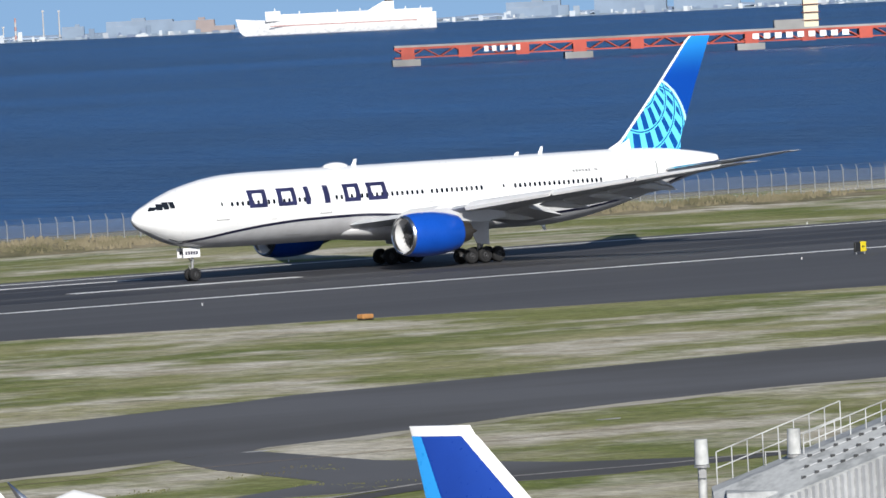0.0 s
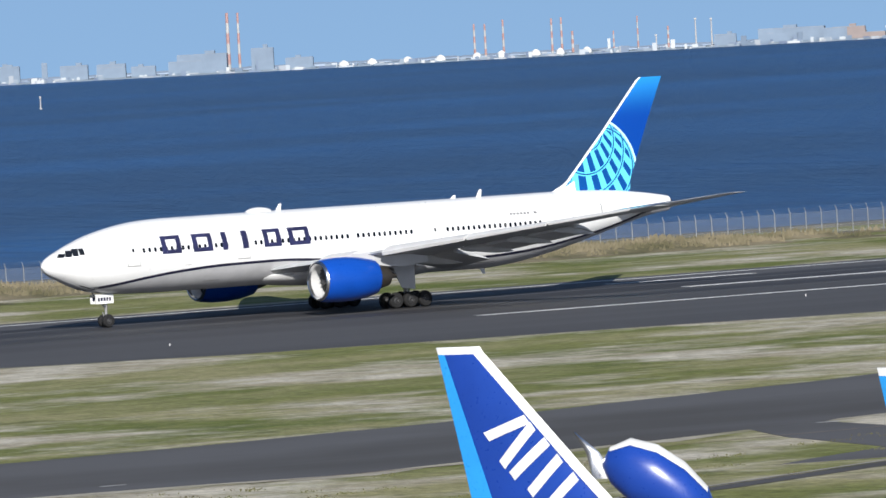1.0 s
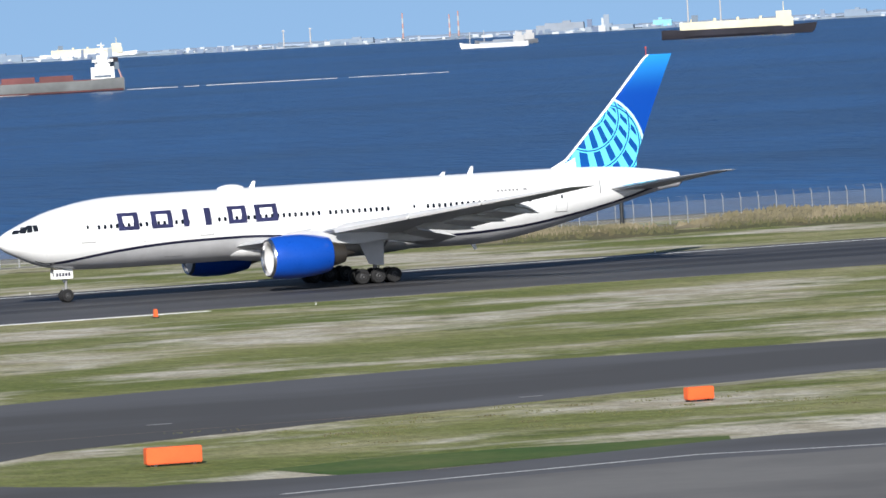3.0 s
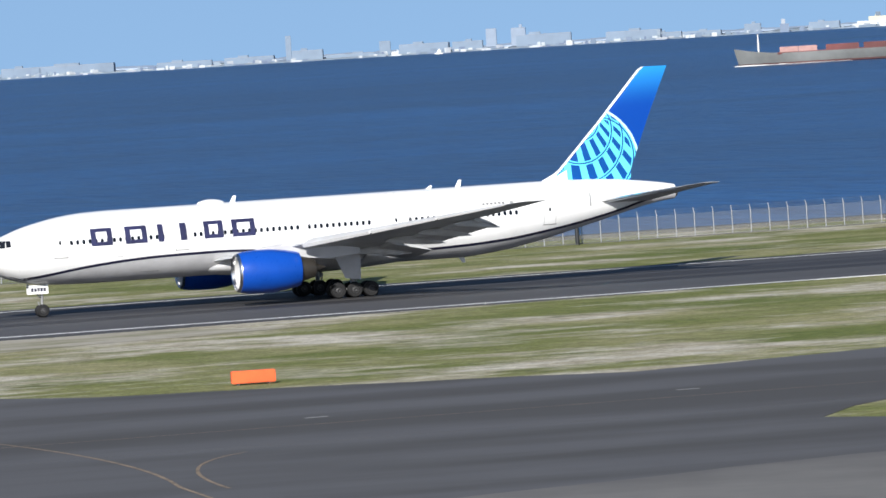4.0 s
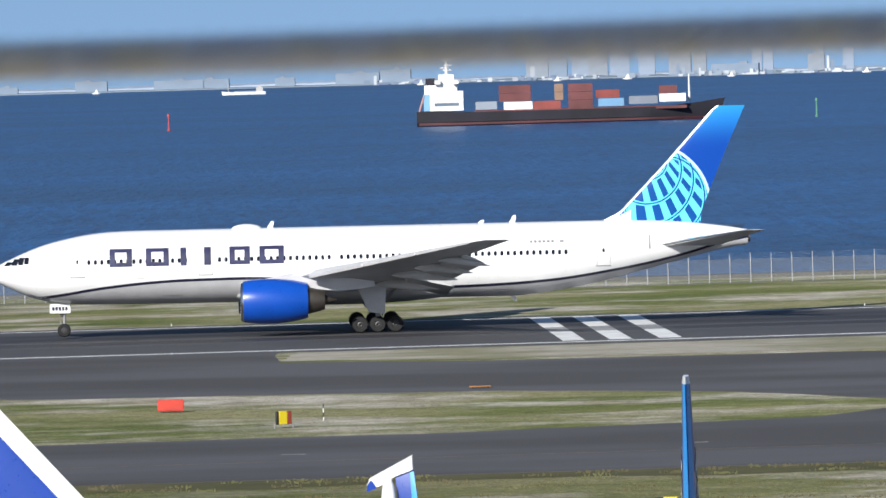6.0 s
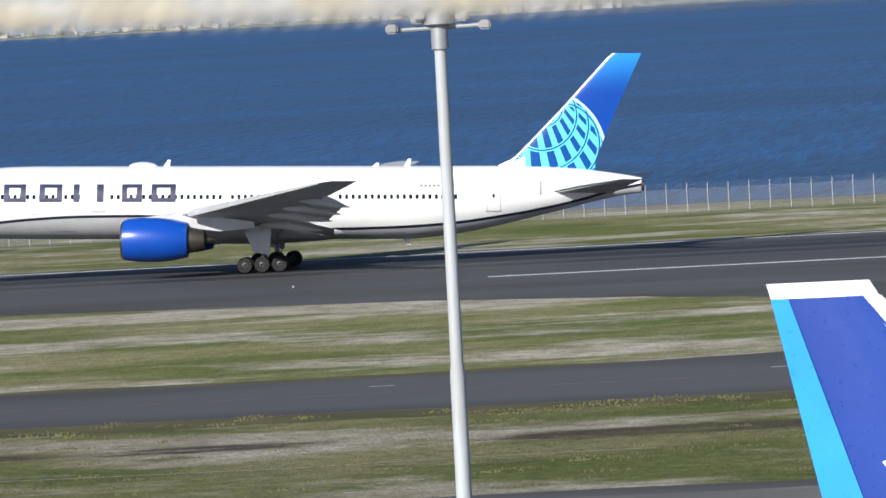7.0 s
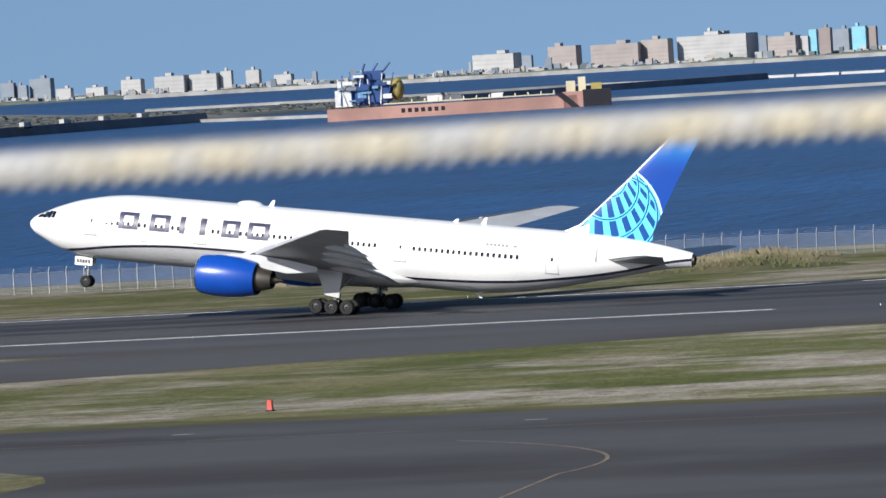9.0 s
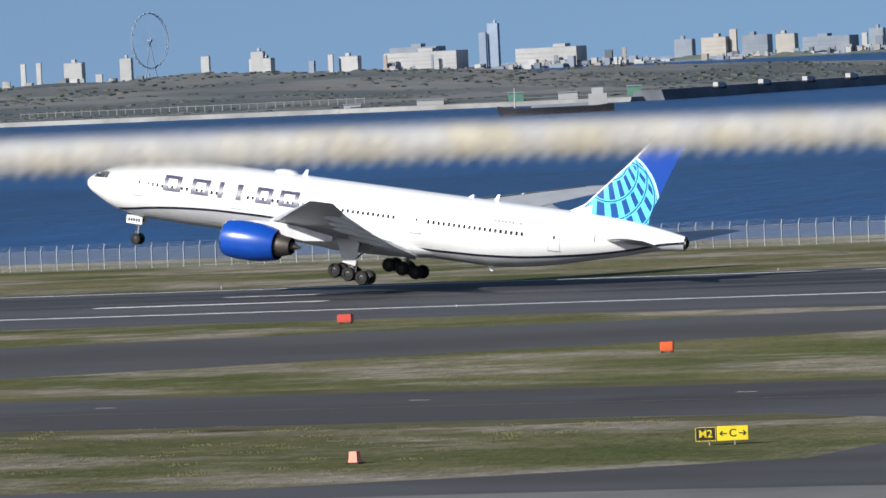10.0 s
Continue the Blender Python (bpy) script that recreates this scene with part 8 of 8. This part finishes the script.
for x, y, s in ((1010, 4460, 9), (700, 4470, 8), (270, 4480, 8), (330, 4470, 7), (410, 4480, 8), (150, 4500, 7), (-40, 4500, 7), (1290, 4350, 8), (560, 4480, 7), (230, 4500, 7)):
    ob = afloat("sailing_boat", "tiny white boat far out on the bay", "boat", x, y)
    s *= 0.65
    part("hull", hull(bmesh.new(), s, s * 0.3, s * 0.12), line_white, ob)
    bm = bmesh.new()
    ring_loft([[(-s * 0.3, -0.1, s * 0.1), (s * 0.25, -0.1, s * 0.1), (s * 0.25, 0.1, s * 0.1), (-s * 0.3, 0.1, s * 0.1)], [(0, -0.05, s * 0.6), (s * 0.1, -0.05, s * 0.6), (s * 0.1, 0.05, s * 0.6), (0, 0.05, s * 0.6)]], bm=bm)
    part("cabin", bm, line_white, ob, smooth=False)


def dredger():
    ob = afloat("dredger", "salmon-hulled dredging barge with a blue crane", "ship", -862, 2396)
    L = 94
    bm = bmesh.new()
    box(bm, -L / 2, L * 0.38, -8, 8, -1, 4.0)
    part("hull", bm, ship_salmon, ob, "faded salmon red hull", smooth=False)
    block(ob, "bow_block", L * 0.40, L * 0.5, 8, -1, 5.6, ship_black, "dark bow section")
    block(ob, "ramp", L * 0.33, L * 0.40, 8, -1, 5.2, ship_salmon)
    bm = bmesh.new()
    ring_loft([[(L * 0.30, -8.1, 5), (L * 0.33, -8.1, 5), (L * 0.33, -8.0, 5), (L * 0.30, -8.0, 5)], [(L * 0.36, -8.1, 0), (L * 0.39, -8.1, 0), (L * 0.39, -8.0, 0), (L * 0.36, -8.0, 0)]], bm=bm)
    part("dark_band", bm, ship_black, ob, smooth=False)
    part("rail", box(bmesh.new(), -L * 0.3, L * 0.33, -8.05, -7.9, 4.6, 5.0), ship_cream, ob, smooth=False)
    house = block(ob, "deckhouse", -L * 0.47, -L * 0.41, 5, 4.6, 10, line_white, "white deckhouse")
    block(house, "bridge_deck", -L * 0.46, -L * 0.42, 4, 10, 13, line_white)
    crane = block(ob, "crane_house", -L * 0.41, -L * 0.27, 5, 4.6, 12, ship_blue, "blue crane house", bevel=1.0)
    block(crane, "crane_top", -L * 0.40, -L * 0.29, 4, 12, 16, ship_blue, bevel=1.0)
    block(crane, "crane_cab", -L * 0.39, -L * 0.36, 5.4, 7, 11, ship_sky)
    for dx in (0, 3, 6):
        part("a_frame", tube(bmesh.new(), (-L * 0.38 + dx, 0, 14), (-L * 0.36 + dx * 1.4, 0, 18.5), 0.5, 0.4, 6), ship_blue, crane)
    rng = random.Random(61)
    for k in range(22):
        x, z = rng.uniform(-0.455, -0.27) * L, rng.uniform(5.0, 15.5)
        w, h = rng.uniform(0.5, 1.8), rng.uniform(0.4, 1.6)
        mat = (ship_blue, ship_sky, line_white, ship_blue, far_grey)[k % 5]
        part("machinery", box(bmesh.new(), x - w, x + w, -5.9 - rng.uniform(0, 0.6), -4.8, z, z + h), mat, crane, smooth=False)
    for k in range(9):
        x = (-0.45 + 0.02 * k) * L
        part("lattice", tube(bmesh.new(), (x, -5.3, 5), (x + rng.uniform(-3, 3), -5.0, rng.uniform(12, 17)), 0.22, 0.18, 5), line_white if k % 2 else ship_blue, crane)
    bm = bmesh.new()
    bmesh.ops.create_uvsphere(bm, u_segments=14, v_segments=8, radius=3.4, matrix=Matrix.Translation((-L * 0.25, -1, 9.5)) @ Matrix.Diagonal((0.7, 1, 1.1, 1)))
    part("grab_bucket", bm, ship_ochre, ob, "ochre grab bucket")
    for u, w, h, mat in ((-0.12, 5, 2.0, line_white), (0.10, 4, 1.6, line_white), (0.36, 3, 4.0, ship_cream), (0.40, 2.4, 5.2, ship_cream), (0.45, 3.5, 3.0, ship_ochre)):
        block(ob, "deck_gear", u * L - w / 2, u * L + w / 2, 2, 4.6, 4.7 + h, mat)
    for u in np.linspace(-0.2, 0.3, 12):
        part("bollard", tube(bmesh.new(), (u * L, -7, 4.6), (u * L, -7, 5.9), 0.3, 0.3, 6), ship_cream, ob)
    for k in range(7):
        part("title_bar", box(bmesh.new(), -L * 0.24 + 2.2 * k, -L * 0.24 + 2.2 * k + 1.3, -8.05, -7.99, 1.6, 3.0), ship_black, ob, smooth=False)


dredger()


buoy_red = material("buoy_red", (0.36, 0.07, 0.08), 0.7, vary=0.1)


def buoy(x, y, h, mat, label):
    ob = afloat("buoy", label, "buoy", x, y)
    part("float", tube(bmesh.new(), (0, 0, -0.8), (0, 0, 0.5), h * 0.11, h * 0.11, 10), mat, ob)
    part("tower", tube(bmesh.new(), (0, 0, 0.4), (0, 0, h), h * 0.055, h * 0.04, 8), mat, ob)
    part("top_mark", tube(bmesh.new(), (0, 0, h * 0.88), (0, 0, h * 1.05), h * 0.10, h * 0.06, 8), mat, ob)


buoy(1, 2420, 5.2, buoy_red, "slim red channel buoy on the bay")
buoy(1117, 2492, 4.6, buoy_red, "slim red channel buoy on the bay")
buoy(196, 2310, 5.4, far_green, "slim green channel buoy on the bay")
buoy(1511, 2566, 4.6, far_white, "slim pale channel marker on the bay")
buoy(-240, 1094, 2.4, far_green, "green channel marker beyond the fence")


def red_pier():
    """A long red steel trestle on concrete piers, with plant on its deck."""
    ob = thing("pier", "long red steel trestle pier on concrete footings", "pier")
    a, b = Vector((1503, 1954, 0)), Vector((1760, 1768, 0))
    d = (b - a).normalized()
    z0 = 3.0
    ob.matrix_basis = Matrix.Translation((a.x, a.y, z0)) @ Matrix.Rotation(math.atan2(d.y, d.x), 4, "Z")
    L = (b - a).length
    part("deck", box(bmesh.new(), 0, L, -4, 4, 5.6, 6.2), far_stone, ob, "grey deck", smooth=False)
    for y in (-4, 4):
        part("girder", box(bmesh.new(), 0, L, y - 0.15, y + 0.15, 4.9, 5.6), pier_red, ob, "red girder", smooth=False)
        part("girder", box(bmesh.new(), 0, L, y - 0.12, y + 0.12, 2.3, 2.7), pier_red, ob, "red girder", smooth=False)
        n = int(L / 4.5)
        for k in range(n):
            x = L * k / n
            p, q = ((x, y, 2.5), (x + L / n, y, 5.1)) if k % 2 else ((x, y, 5.1), (x + L / n, y, 2.5))
            part("brace", tube(bmesh.new(), p, q, 0.22, 0.22, 5), pier_red, ob)
    for k in range(7):
        x = 3.5 + 52 * k * 1.0
        if x > L:
            break
        part("footing", box(bmesh.new(), x - 4.2, x + 4.2, -5, 5, -1.5, 2.0), far_stone, ob, "concrete footing", smooth=False)
    for k in range(int(L / 17)):
        x = 2 + 17.3 * k
        part("trestle_leg", box(bmesh.new(), x, x + 4.0, -4.3, 4.3, 2.0, 5.6), pier_red, ob, "red trestle leg", smooth=False)
    for k in range(5):
        part("white_panel", box(bmesh.new(), 27 + 2.4 * k, 28.3 + 2.4 * k, -4.5, -4.35, 3.4, 5.0), line_white, ob, smooth=False)
    for k in range(9):
        part("white_panel", box(bmesh.new(), 108 + 3.4 * k, 110 + 3.4 * k, -4.5, -4.35, 3.2, 4.9), line_white, ob, smooth=False)
    tower = part("plant_tower", box(bmesh.new(), 124, 128.4, -2, 2, 6.2, 17), ship_cream, ob, "cream plant tower", smooth=False)
    for k in range(4):
        part("platform", box(bmesh.new(), 123.4, 129, -2.6, 2.6, 8 + 2.4 * k, 8.25 + 2.4 * k), ship_brown, tower, smooth=False)
    part("shed", box(bmesh.new(), 115, 124, -2.5, 2.5, 6.2, 8.6), far_stone, ob, "grey shed", smooth=False)


red_pier()


motions()
